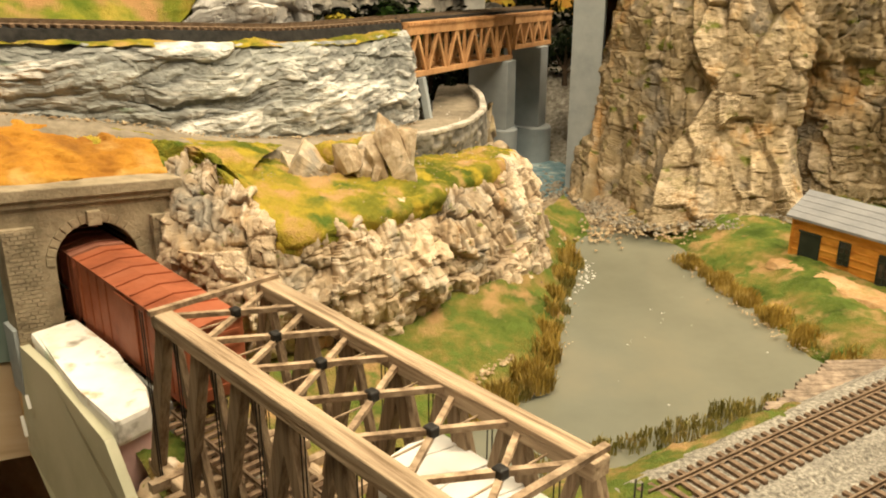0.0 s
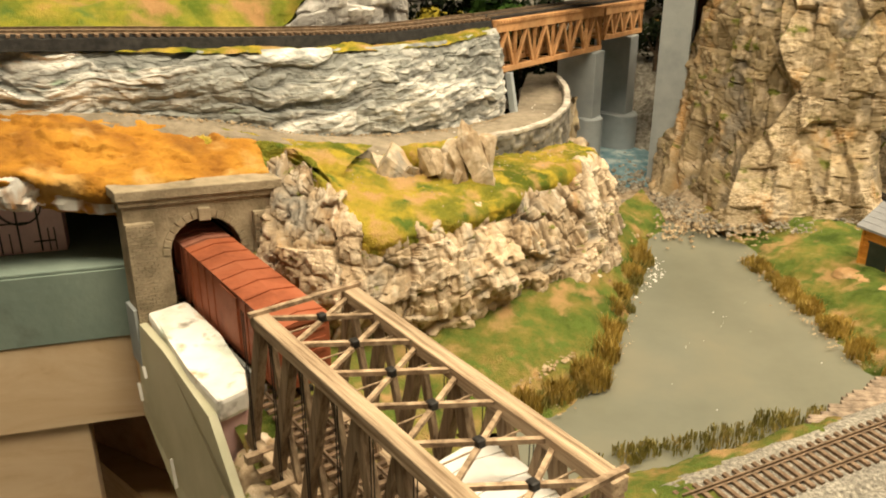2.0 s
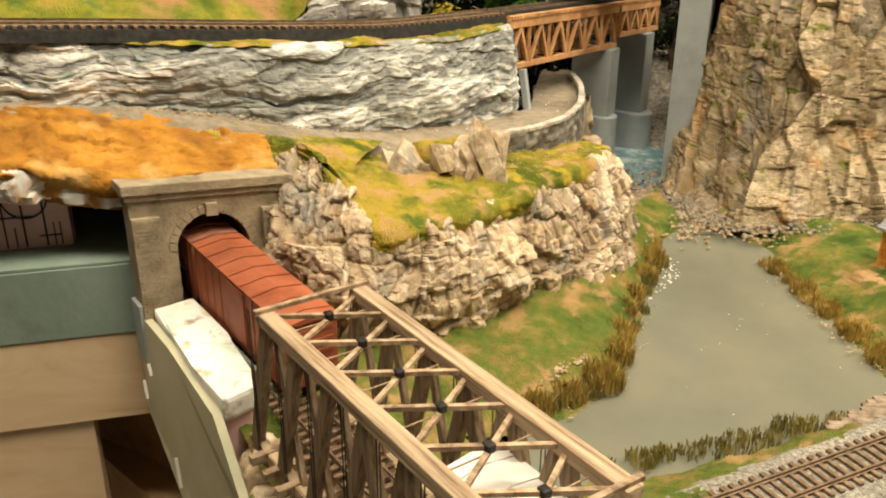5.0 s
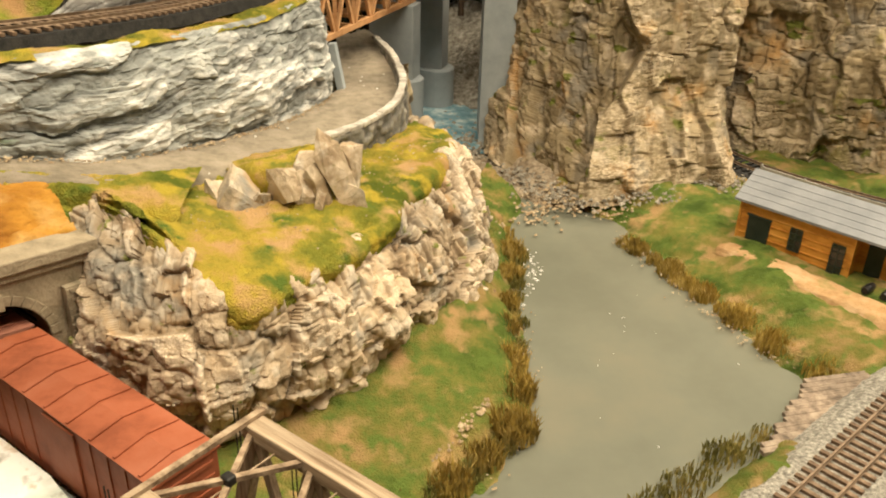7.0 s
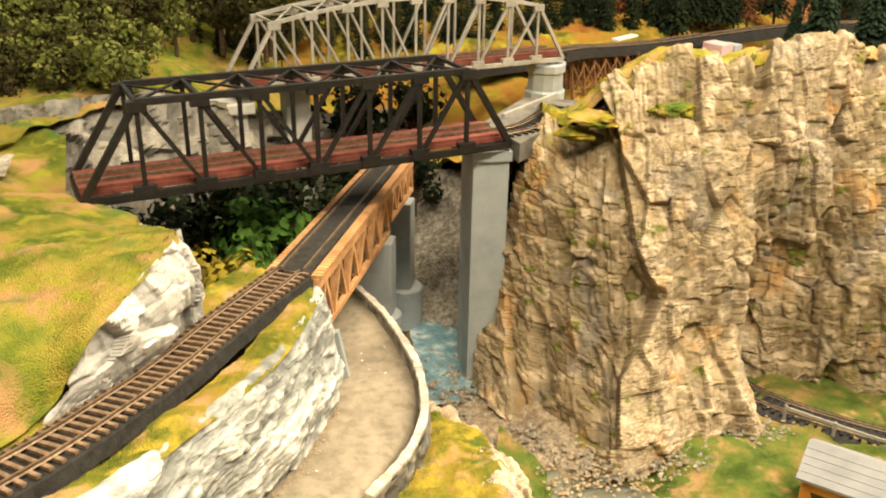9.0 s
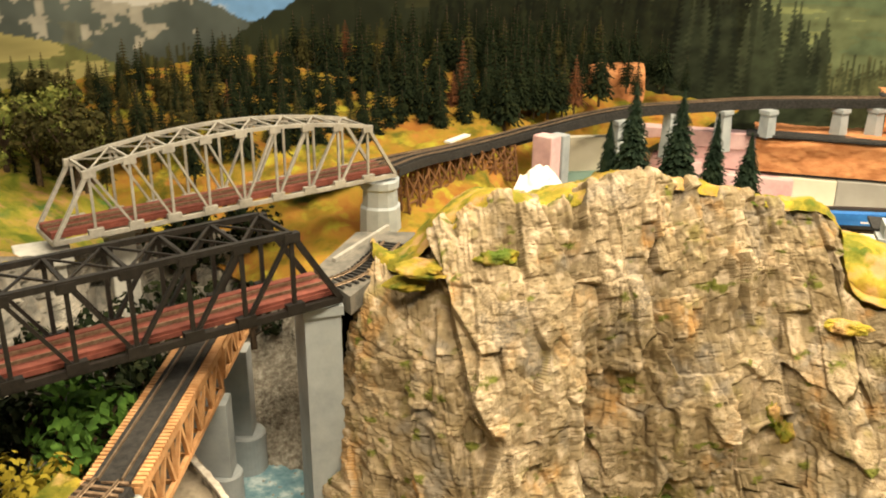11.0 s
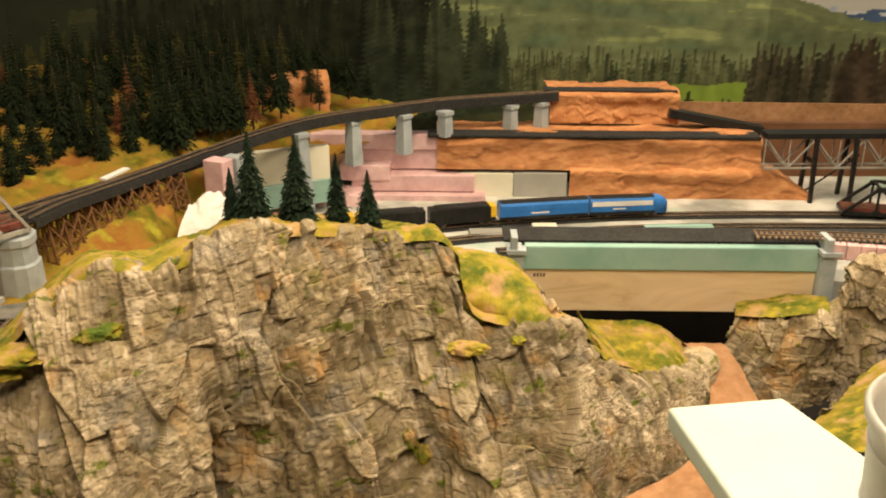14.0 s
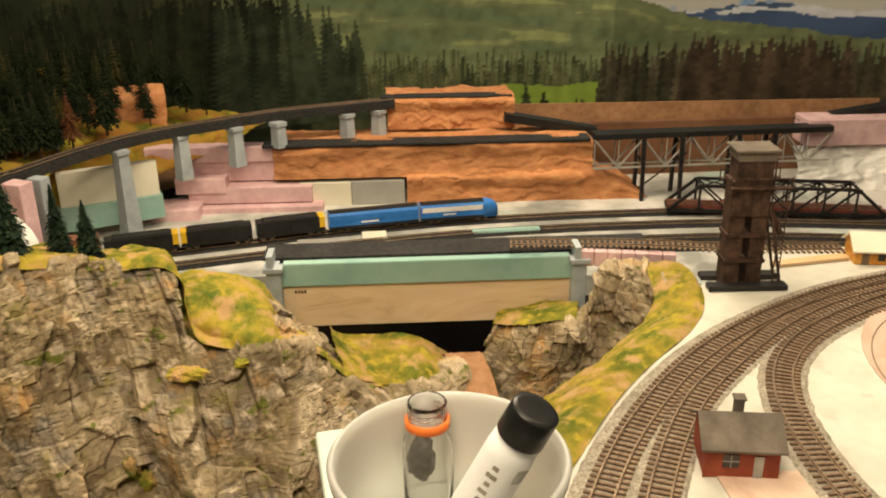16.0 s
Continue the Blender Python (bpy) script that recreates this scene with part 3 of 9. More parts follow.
def shard(at, size, lean, turn, seed, points=13):
    """An angular broken block of rock: flat faces with worn, grained surfaces."""
    rng = random.Random(seed)
    bm = bmesh.new()
    for k in range(points):
        q = Vector((rng.uniform(-1, 1), rng.uniform(-1, 1), rng.uniform(-1, 1)))
        q = q / max(abs(q.x), abs(q.y), abs(q.z)) * rng.uniform(0.85, 1.05)
        bm.verts.new((q.x * size[0] * (1 - 0.25 * max(0, q.z)), q.y * size[1] * (1 - 0.3 * max(0, q.z)), q.z * size[2]))
    hull = bmesh.ops.convex_hull(bm, input=bm.verts)
    bmesh.ops.delete(bm, geom=list({g for g in hull["geom_interior"] + hull["geom_unused"] if isinstance(g, bmesh.types.BMVert)}), context="VERTS")
    bmesh.ops.triangulate(bm, faces=bm.faces)
    bmesh.ops.subdivide_edges(bm, edges=bm.edges, cuts=7, use_grid_fill=True)
    P = np.array([v.co[:] for v in bm.verts])
    N = P / (np.linalg.norm(P / np.array(size), axis=1, keepdims=True) + 1e-9) / max(size)
    crack = np.clip(1 - abs(vnoise(P * np.array([260, 260, 40]) + seed, seed)) / 0.12, 0, 1)
    d = 0.0007 * fbm(P * 260 + seed, 3, seed + 1) - 0.0008 * crack
    m = pose(at[0], at[1], at[2], lean[0], lean[1], turn)
    for v, p in zip(bm.verts, P + N * d[:, None]):
        v.co = m @ Vector(p)
    me = bpy.data.meshes.new("stone")
    bm.to_mesh(me)
    bm.free()
    put_attribute(me, "block", np.full(len(P), 0.35 + 0.35 * rng.random()))
    put_attribute(me, "high", 0.6 + 0.4 * fbm(P * 200, 3, seed))
    put_attribute(me, "cleft", crack * 0.8)
    return me


crag = thing("crag", (0, 0, 0), "jagged tan rock outcrop with a leaning slab on the mound", "rock", "", "structure")
for k, (at, size, lean, turn) in enumerate((((-0.036, 0.604, 1.346), (0.0105, 0.0095, 0.029), (-14, -17), 12), ((-0.022, 0.611, 1.341), (0.0085, 0.01, 0.021), (-10, -12), 30), ((-0.046, 0.6, 1.337), (0.0075, 0.008, 0.017), (-8, -14), -10), ((-0.028, 0.594, 1.332), (0.0125, 0.008, 0.0105), (0, -6), 8), ((-0.045, 0.592, 1.329), (0.006, 0.006, 0.011), (0, 10), 40),
                                            ((-0.069, 0.597, 1.34), (0.013, 0.01, 0.0145), (-12, 4), -8), ((-0.057, 0.6, 1.338), (0.007, 0.008, 0.013), (-6, 0), 20), ((-0.092, 0.594, 1.341), (0.0145, 0.011, 0.016), (-6, 20), 18), ((-0.105, 0.6, 1.338), (0.0085, 0.008, 0.0105), (0, 10), 50), ((-0.081, 0.593, 1.335), (0.007, 0.006, 0.009), (0, 0), 70), ((-0.05, 0.612, 1.341), (0.012, 0.01, 0.016), (-20, 0), 0))):
    part("stone", shard(at, size, lean, turn, 900 + k), M_PALE_ROCK, crag)
solid("crag_turf", land("crag_turf", [[(-0.098, 0.612, 1.324), (-0.098, 0.618, 1.344), (-0.11, 0.66, 1.33)], [(-0.083, 0.602, 1.324), (-0.083, 0.608, 1.351), (-0.09, 0.67, 1.332)], [(-0.06, 0.607, 1.324), (-0.06, 0.613, 1.352), (-0.065, 0.68, 1.332)], [(-0.045, 0.612, 1.324), (-0.045, 0.618, 1.356), (-0.05, 0.69, 1.33)], [(-0.032, 0.616, 1.324), (-0.032, 0.622, 1.354), (-0.035, 0.69, 1.328)], [(-0.022, 0.622, 1.324), (-0.022, 0.628, 1.346), (-0.02, 0.69, 1.326)]], 60, 40, 0.002, 12), M_TURF, "grass behind the rock outcrop", "grass", "structure", smooth=True)

# ---- road and grey rock wall behind it ----
road_l = [(-0.75, 0.36, 1.419), (-0.45, 0.48, 1.402), (-0.3, 0.548, 1.386), (-0.25, 0.572, 1.377), (-0.22, 0.59, 1.37), (-0.19, 0.606, 1.361), (-0.165, 0.628, 1.352), (-0.135, 0.66, 1.343), (-0.108, 0.692, 1.336), (-0.073, 0.738, 1.328), (-0.045, 0.788, 1.322), (-0.028, 0.825, 1.318), (-0.012, 0.87, 1.315), (-0.01, 0.95, 1.314), (-0.005, 1.05, 1.314)]
road_r = [(-0.75, 0.345, 1.419), (-0.46, 0.465, 1.403), (-0.31, 0.5305, 1.3875), (-0.26, 0.5535, 1.3785), (-0.2255, 0.568, 1.3711), (-0.19, 0.571, 1.3638), (-0.1456, 0.5884, 1.3538), (-0.118, 0.613, 1.345), (-0.09, 0.648, 1.337), (-0.038, 0.708, 1.327), (0.008, 0.768, 1.32), (0.03, 0.82, 1.318), (0.04, 0.86, 1.316), (0.042, 0.93, 1.315), (0.03, 1.05, 1.314)]
solid("road", land("road", [[a, (0.5 * (a[0] + b[0]), 0.5 * (a[1] + b[1]), 0.5 * (a[2] + b[2]) + 0.001), b, (b[0] + 0.006, b[1] - (0.008 if b[0] < -0.2 else 0.003), b[2] - 0.009)] for a, b in zip(road_l, road_r)], 180, 30, 0.001, 14), M_ROAD, "grey-brown gritty dirt road curving below the rock wall", "road", "structure", smooth=True)
wall_top = [1.45, 1.436, 1.428, 1.424, 1.421, 1.418, 1.414, 1.411, 1.407, 1.403, 1.401, 1.4]
grey_cols = []
for (x, y, z), zt in zip(road_l, wall_top):
    grey_cols.append([(x, y, z - 0.004), (x + 0.001, y - 0.003, z + 0.4 * (zt - z)), (x - 0.002, y + 0.001, z + 0.8 * (zt - z)), (x - 0.007, y + 0.008, zt), (x - 0.012, y + 0.016, zt - 0.001)])
grey_cols += [[(-0.026, 0.845, 1.31), (-0.028, 0.843, 1.34), (-0.031, 0.842, 1.375), (-0.036, 0.842, 1.399), (-0.046, 0.841, 1.399)], [(-0.05, 0.872, 1.31), (-0.051, 0.868, 1.34), (-0.053, 0.864, 1.375), (-0.056, 0.858, 1.393), (-0.06, 0.85, 1.395)]]
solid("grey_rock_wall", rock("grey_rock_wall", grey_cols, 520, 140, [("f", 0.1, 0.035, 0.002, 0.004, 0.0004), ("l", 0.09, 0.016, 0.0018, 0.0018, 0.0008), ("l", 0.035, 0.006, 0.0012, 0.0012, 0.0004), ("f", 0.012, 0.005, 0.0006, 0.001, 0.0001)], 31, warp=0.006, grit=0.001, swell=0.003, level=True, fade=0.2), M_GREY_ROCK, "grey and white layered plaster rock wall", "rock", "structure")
ledge_cols = [[c[3], (c[3][0] - 0.014, c[3][1] + 0.018, c[3][2] - 0.001)] for c in grey_cols[:12]]
ledge_cols = [[(x + 0.002, y - 0.003, z - 0.001), (x - 0.006, y + 0.008, z + 0.002), q] for ((x, y, z), q) in ledge_cols]
solid("ledge_turf", land("ledge_turf", ledge_cols, 180, 18, 0.002, 16), M_TURF, "thin turf strip along the upper track", "grass", "structure", smooth=True)

# ---- the great cliff ----
cliff_cols = [[(0.165, 1.02, 1.19), (0.17, 1.0, 1.33), (0.19, 1.0, 1.42), (0.23, 1.03, 1.462)], [(0.145, 0.9, 1.215), (0.2, 0.905, 1.33), (0.205, 0.925, 1.42), (0.235, 0.985, 1.462)], [(0.165, 0.82, 1.22), (0.212, 0.872, 1.33), (0.22, 0.895, 1.42), (0.262, 0.965, 1.49)],
              [(0.195, 0.78, 1.222), (0.225, 0.852, 1.33), (0.238, 0.885, 1.42), (0.292, 0.955, 1.516)], [(0.25, 0.785, 1.225), (0.275, 0.842, 1.33), (0.29, 0.862, 1.42), (0.315, 0.94, 1.528)], [(0.328, 0.797, 1.225), (0.335, 0.838, 1.32), (0.345, 0.862, 1.42), (0.35, 0.915, 1.52)],
              [(0.343, 0.9, 1.225), (0.343, 0.94, 1.28), (0.352, 0.9, 1.34), (0.37, 0.868, 1.41), (0.375, 0.912, 1.526)], [(0.378, 0.885, 1.225), (0.38, 0.885, 1.29), (0.39, 0.872, 1.35), (0.4, 0.864, 1.42), (0.41, 0.905, 1.532)], [(0.425, 0.86, 1.225), (0.425, 0.835, 1.31), (0.437, 0.85, 1.42), (0.452, 0.9, 1.535)], [(0.49, 0.775, 1.225), (0.485, 0.808, 1.34), (0.5, 0.85, 1.43), (0.53, 0.9, 1.516)],
              [(0.518, 0.74, 1.225), (0.54, 0.8, 1.312), (0.562, 0.84, 1.41), (0.59, 0.872, 1.5)], [(0.545, 0.69, 1.225), (0.565, 0.735, 1.32), (0.594, 0.785, 1.395), (0.622, 0.812, 1.45), (0.645, 0.84, 1.488)], [(0.585, 0.668, 1.225), (0.598, 0.715, 1.33), (0.615, 0.768, 1.4), (0.637, 0.799, 1.425)], [(0.64, 0.655, 1.225), (0.65, 0.69, 1.33), (0.672, 0.732, 1.395), (0.692, 0.742, 1.413)],
              [(0.68, 0.645, 1.225), (0.702, 0.678, 1.31), (0.725, 0.712, 1.37), (0.737, 0.735, 1.392)], [(0.72, 0.635, 1.225), (0.74, 0.66, 1.29), (0.765, 0.69, 1.325), (0.782, 0.715, 1.34)],
              [(0.8, 0.62, 1.225), (0.82, 0.637, 1.27), (0.838, 0.66, 1.3), (0.85, 0.678, 1.316)], [(0.87, 0.64, 1.225), (0.89, 0.655, 1.26), (0.9, 0.665, 1.29), (0.912, 0.678, 1.306)]]
cliff_cols = [c + [(c[-1][0] + 0.008, c[-1][1] + 0.03, c[-1][2] - 0.012)] for c in cliff_cols]
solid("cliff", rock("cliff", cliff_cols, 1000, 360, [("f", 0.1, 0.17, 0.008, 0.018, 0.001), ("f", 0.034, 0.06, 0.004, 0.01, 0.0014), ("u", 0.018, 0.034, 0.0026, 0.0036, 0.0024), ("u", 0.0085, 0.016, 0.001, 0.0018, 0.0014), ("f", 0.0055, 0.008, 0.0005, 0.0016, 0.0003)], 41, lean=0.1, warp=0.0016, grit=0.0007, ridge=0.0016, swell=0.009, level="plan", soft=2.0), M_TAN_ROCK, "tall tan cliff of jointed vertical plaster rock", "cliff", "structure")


def cliff_top():
    cols = []
    for c in cliff_cols:
        x, y, z = c[-2]
        w = max(0.0, (x - 0.6) / 0.3)
        cols.append([(x - 0.001, y + 0.002, z - 0.005), (x + 0.006, y + 0.016, z + 0.002), (x + 0.03, y + 0.07, z - 0.012), (x + 0.08, y + 0.17 + 0.05 * w, z - 0.06), (x + 0.12, y + 0.28, z - 0.2)])
    return land("cliff_top", cols, 220, 70, 0.005, 18)


solid("cliff_top", cliff_top(), M_TURF, "yellow-green turf over the cliff's brow", "grass", "structure", smooth=True)


shoulder = [[(0.622, 0.84, 1.428), (0.638, 0.852, 1.438), (0.66, 0.872, 1.45), (0.69, 0.91, 1.448)], [(0.652, 0.815, 1.43), (0.664, 0.832, 1.441), (0.682, 0.852, 1.453), (0.71, 0.9, 1.45)], [(0.657, 0.793, 1.423), (0.67, 0.812, 1.437), (0.69, 0.834, 1.45), (0.72, 0.88, 1.45)], [(0.67, 0.768, 1.417), (0.682, 0.79, 1.433), (0.703, 0.82, 1.445), (0.735, 0.87, 1.444)],
            [(0.692, 0.748, 1.411), (0.706, 0.77, 1.424), (0.722, 0.8, 1.434), (0.755, 0.85, 1.432)], [(0.71, 0.744, 1.4), (0.722, 0.766, 1.407), (0.742, 0.79, 1.41), (0.775, 0.83, 1.405)], [(0.74, 0.74, 1.38), (0.75, 0.76, 1.382), (0.768, 0.79, 1.382), (0.8, 0.83, 1.375)], [(0.775, 0.726, 1.342), (0.79, 0.757, 1.346), (0.815, 0.8, 1.35), (0.84, 0.84, 1.34)]]
shoulder = [[(c[0][0] - 0.004, c[0][1] - 0.004, c[0][2] - 0.028)] + c for c in shoulder]
solid("cliff_shoulder", rock("cliff_shoulder", [[(x, y, z - 0.004) for x, y, z in c] for c in shoulder[4:]], 130, 90, [("f", 0.03, 0.03, 0.003, 0.006, 0.001), ("u", 0.014, 0.02, 0.0016, 0.002, 0.0012), ("f", 0.007, 0.009, 0.0006, 0.0018, 0.0003)], 153, swell=0.003, warp=0.0015), M_TAN_ROCK, "jointed tan rock between the two turf shelves", "rock", "structure")
solid("shoulder_turf", land("shoulder_turf", shoulder[:5] + [[(x, y, z - 0.014) for x, y, z in shoulder[5]]], 110, 70, 0.003, 152), M_TURF, "yellow-green turf on the cliff's sloping shoulder", "grass", "structure", smooth=True)


def cushion(x, y, z, rx, ry, rz, seed, turn=0.0):
    """A low mossy tuft lying on a rock ledge."""
    bm = bmesh.new()
    bmesh.ops.create_icosphere(bm, subdivisions=4, radius=1.0)
    P = np.array([v.co[:] for v in bm.verts])
    k = 1 + 0.28 * fbm(P * 2.2 + seed, 4, seed)
    m = pose(x, y, z, 0, 0, turn)
    for v, f in zip(bm.verts, k):
        v.co = m @ Vector((v.co.x * rx * f, v.co.y * ry * f, v.co.z * rz * f))
    solid("moss_cushion", bm, M_TURF, "yellow-green mossy tuft on a rock ledge of the cliff", "moss", "structure")


for k, (x, y, z, rx, ry, rz, turn) in enumerate(((0.291, 0.915, 1.486, 0.018, 0.012, 0.007, -20), (0.272, 0.922, 1.47, 0.012, 0.01, 0.008, 10), (0.24, 0.945, 1.474, 0.024, 0.018, 0.006, -40), (0.224, 0.955, 1.459, 0.018, 0.014, 0.005, -40), (0.606, 0.783, 1.402, 0.019, 0.011, 0.006, -45), (0.345, 0.876, 1.43, 0.005, 0.006, 0.004, 0), (0.541, 0.8, 1.318, 0.009, 0.008, 0.014, 0), (0.55, 0.79, 1.3, 0.008, 0.008, 0.012, 0), (0.49, 0.82, 1.345, 0.007, 0.006, 0.005, 0), (0.655, 0.758, 1.402, 0.008, 0.008, 0.004, 0))):
    cushion(x, y, z, rx, ry, rz, 70 + k, turn)


# ---- track ----
def track(name, line, label, rail_w=0.0011, gauge=0.0165, tie=(0.0026, 0.03, 0.0019), pitch=0.0068, rails=True, parent=None, tie_mat=None, kind=""):
    """Rails and ties along a curve of (x, y, z at the tie's foot)."""
    P = np.array(line, float)
    L = np.linalg.norm(np.diff(smooth_line(P, 200), axis=0), axis=1).sum()
    n = max(3, int(L / pitch))
    S = smooth_line(P, n)
    D = np.gradient(S, axis=0)
    D /= np.linalg.norm(D, axis=1, keepdims=True)
    W = np.stack([-D[:, 1], D[:, 0], 0 * D[:, 0]], 1)
    W /= np.linalg.norm(W, axis=1, keepdims=True)
    root = thing(name, (0, 0, 0), label, "railway track", "tracks", kind)
    rng = random.Random(len(P) * 7 + n)
    if tie_mat is None:
        me = bpy.data.meshes.new("tie")
        bm = box(-tie[0] / 2, tie[0] / 2, -tie[1] / 2, tie[1] / 2, 0, tie[2])
        bm.to_mesh(me)
        bm.free()
        for p, d in zip(S, D):
            ob = part("tie", me, M_TIE, root)
            ob.location = Vector(p) + Vector(d) * rng.uniform(-0.0004, 0.0004)
            ob.rotation_euler = (0, -math.atan2(d[2], math.hypot(d[0], d[1])), math.atan2(d[1], d[0]) + rng.uniform(-0.025, 0.025))
    else:
        bm = bmesh.new()
        for p, d, w in zip(S, D, W):
            p = p + d * rng.uniform(-0.0004, 0.0004)
            c = Vector(p) + Vector((0, 0, tie[2] / 2))
            add_beam(bm, c - Vector(w) * tie[1] / 2, c + Vector(w) * tie[1] / 2, tie[0], tie[2])
        ob = part("tie_bed", bm, tie_mat, root)
        ob["kind"] = "stuff"
    fine = smooth_line(P, max(6, n // 2))
    Df = np.gradient(fine, axis=0)
    Df /= np.linalg.norm(Df, axis=1, keepdims=True)
    Wf = np.stack([-Df[:, 1], Df[:, 0], 0 * Df[:, 0]], 1)
    for s in (-1, 1):
        bm = bmesh.new()
        prof = [(-0.0011, 0), (0.0011, 0), (0.0004, 0.0005), (0.0006, 0.0022), (-0.0006, 0.0022), (-0.0004, 0.0005)]
        rings = []
        for p, w in zip(fine, Wf):
            c = p + w * s * gauge / 2 + np.array([0, 0, tie[2]])
            rings.append([bm.verts.new(c + w * a + np.array([0, 0, b])) for a, b in prof])
        for a, b in zip(rings, rings[1:]):
            for k in range(6):
                bm.faces.new((a[k], a[(k + 1) % 6], b[(k + 1) % 6], b[k]))
        bm.faces.new(rings[0])
        bm.faces.new(rings[-1])
        part("rail", bm, M_RAIL, root)
    return root


def bed(name, line, width, top, depth, mat, label, slope=0.01, category="roadbed", amp=0.0006):
    """A low bank with sloping sides under a track."""
    P = np.array(line, float)
    n = 120
    S = smooth_line(P, n)
    D = np.gradient(S, axis=0)
    D /= np.linalg.norm(D, axis=1, keepdims=True)
    W = np.stack([-D[:, 1], D[:, 0], 0 * D[:, 0]], 1)
    rows = []
    for o, z in ((-width / 2 - slope, -depth), (-width / 2, top), (-width / 4, top), (0, top), (width / 4, top), (width / 2, top), (width / 2 + slope, -depth)):
        rows.append(S + W * o + np.array([0, 0, z]))
    G = np.stack(rows)
    G = G + (amp * vnoise(G.reshape(-1, 3) * 500, 5)).reshape(G.shape[:2])[..., None] * np.array([0, 0, 1])
    return solid(name, grid_mesh(name, G), mat, label, category, "structure")


upper_line = [(-0.75, 0.4, 1.452), (-0.55, 0.455, 1.447), (-0.4, 0.515, 1.442), (-0.3, 0.575, 1.435), (-0.217, 0.642, 1.4255), (-0.171, 0.695, 1.4185), (-0.141, 0.735, 1.4135), (-0.105, 0.786, 1.41), (-0.0515, 0.852, 1.4075)]
bed("upper_roadbed", upper_line, 0.034, 0.0, 0.008, M_ROADBED, "black roadbed under the upper track", 0.002)
track("upper_track", [(x, y, z + 0.0005) for x, y, z in upper_line], "rusty rails on brown ties, upper line")
track("truss_track", [(-0.28, 0.57, 1.262), (-0.2025, 0.478, 1.262), (-0.1015, 0.367, 1.262), (0.024, 0.229, 1.262), (0.1, 0.145, 1.262)], "rails with dark ties through the timber truss")
a_line = [(0.101, 0.3455, 1.243), (0.122, 0.359, 1.243), (0.216, 0.42, 1.243), (0.34, 0.5, 1.241), (0.5, 0.6, 1.238)]
bed("near_ballast", [(0.094, 0.341, 1.243)] + a_line[1:], 0.045, 0.0, 0.008, M_BALLAST, "grey and white stone ballast", 0.012)
track("near_track", a_line, "weathered rails on brown ties in pale ballast")
b_line = [(0.15, 0.313, 1.243), (0.185, 0.335, 1.243), (0.27, 0.385, 1.243), (0.45, 0.47, 1.24)]
bed("near_ballast", b_line, 0.045, 0.0, 0.008, M_BALLAST, "grey and white stone ballast beside the near track", 0.012)
track("near_track", b_line, "second weathered track beside the near one")

# ---- tunnel portal ----
T_DIR = Vector((0.671, -0.741, 0))
T_SIDE = Vector((0.741, 0.671, 0))
portal_m = Matrix((T_SIDE, -T_DIR, Vector((0, 0, 1)))).transposed().to_4x4()
portal_m.translation = (-0.2045, 0.4945, -0.0045)
portal_m = portal_m @ Matrix(((1, 0, 0, 0), (0, 1, 0, 0), (-0.115, 0, 1, 0), (0, 0, 0, 1)))


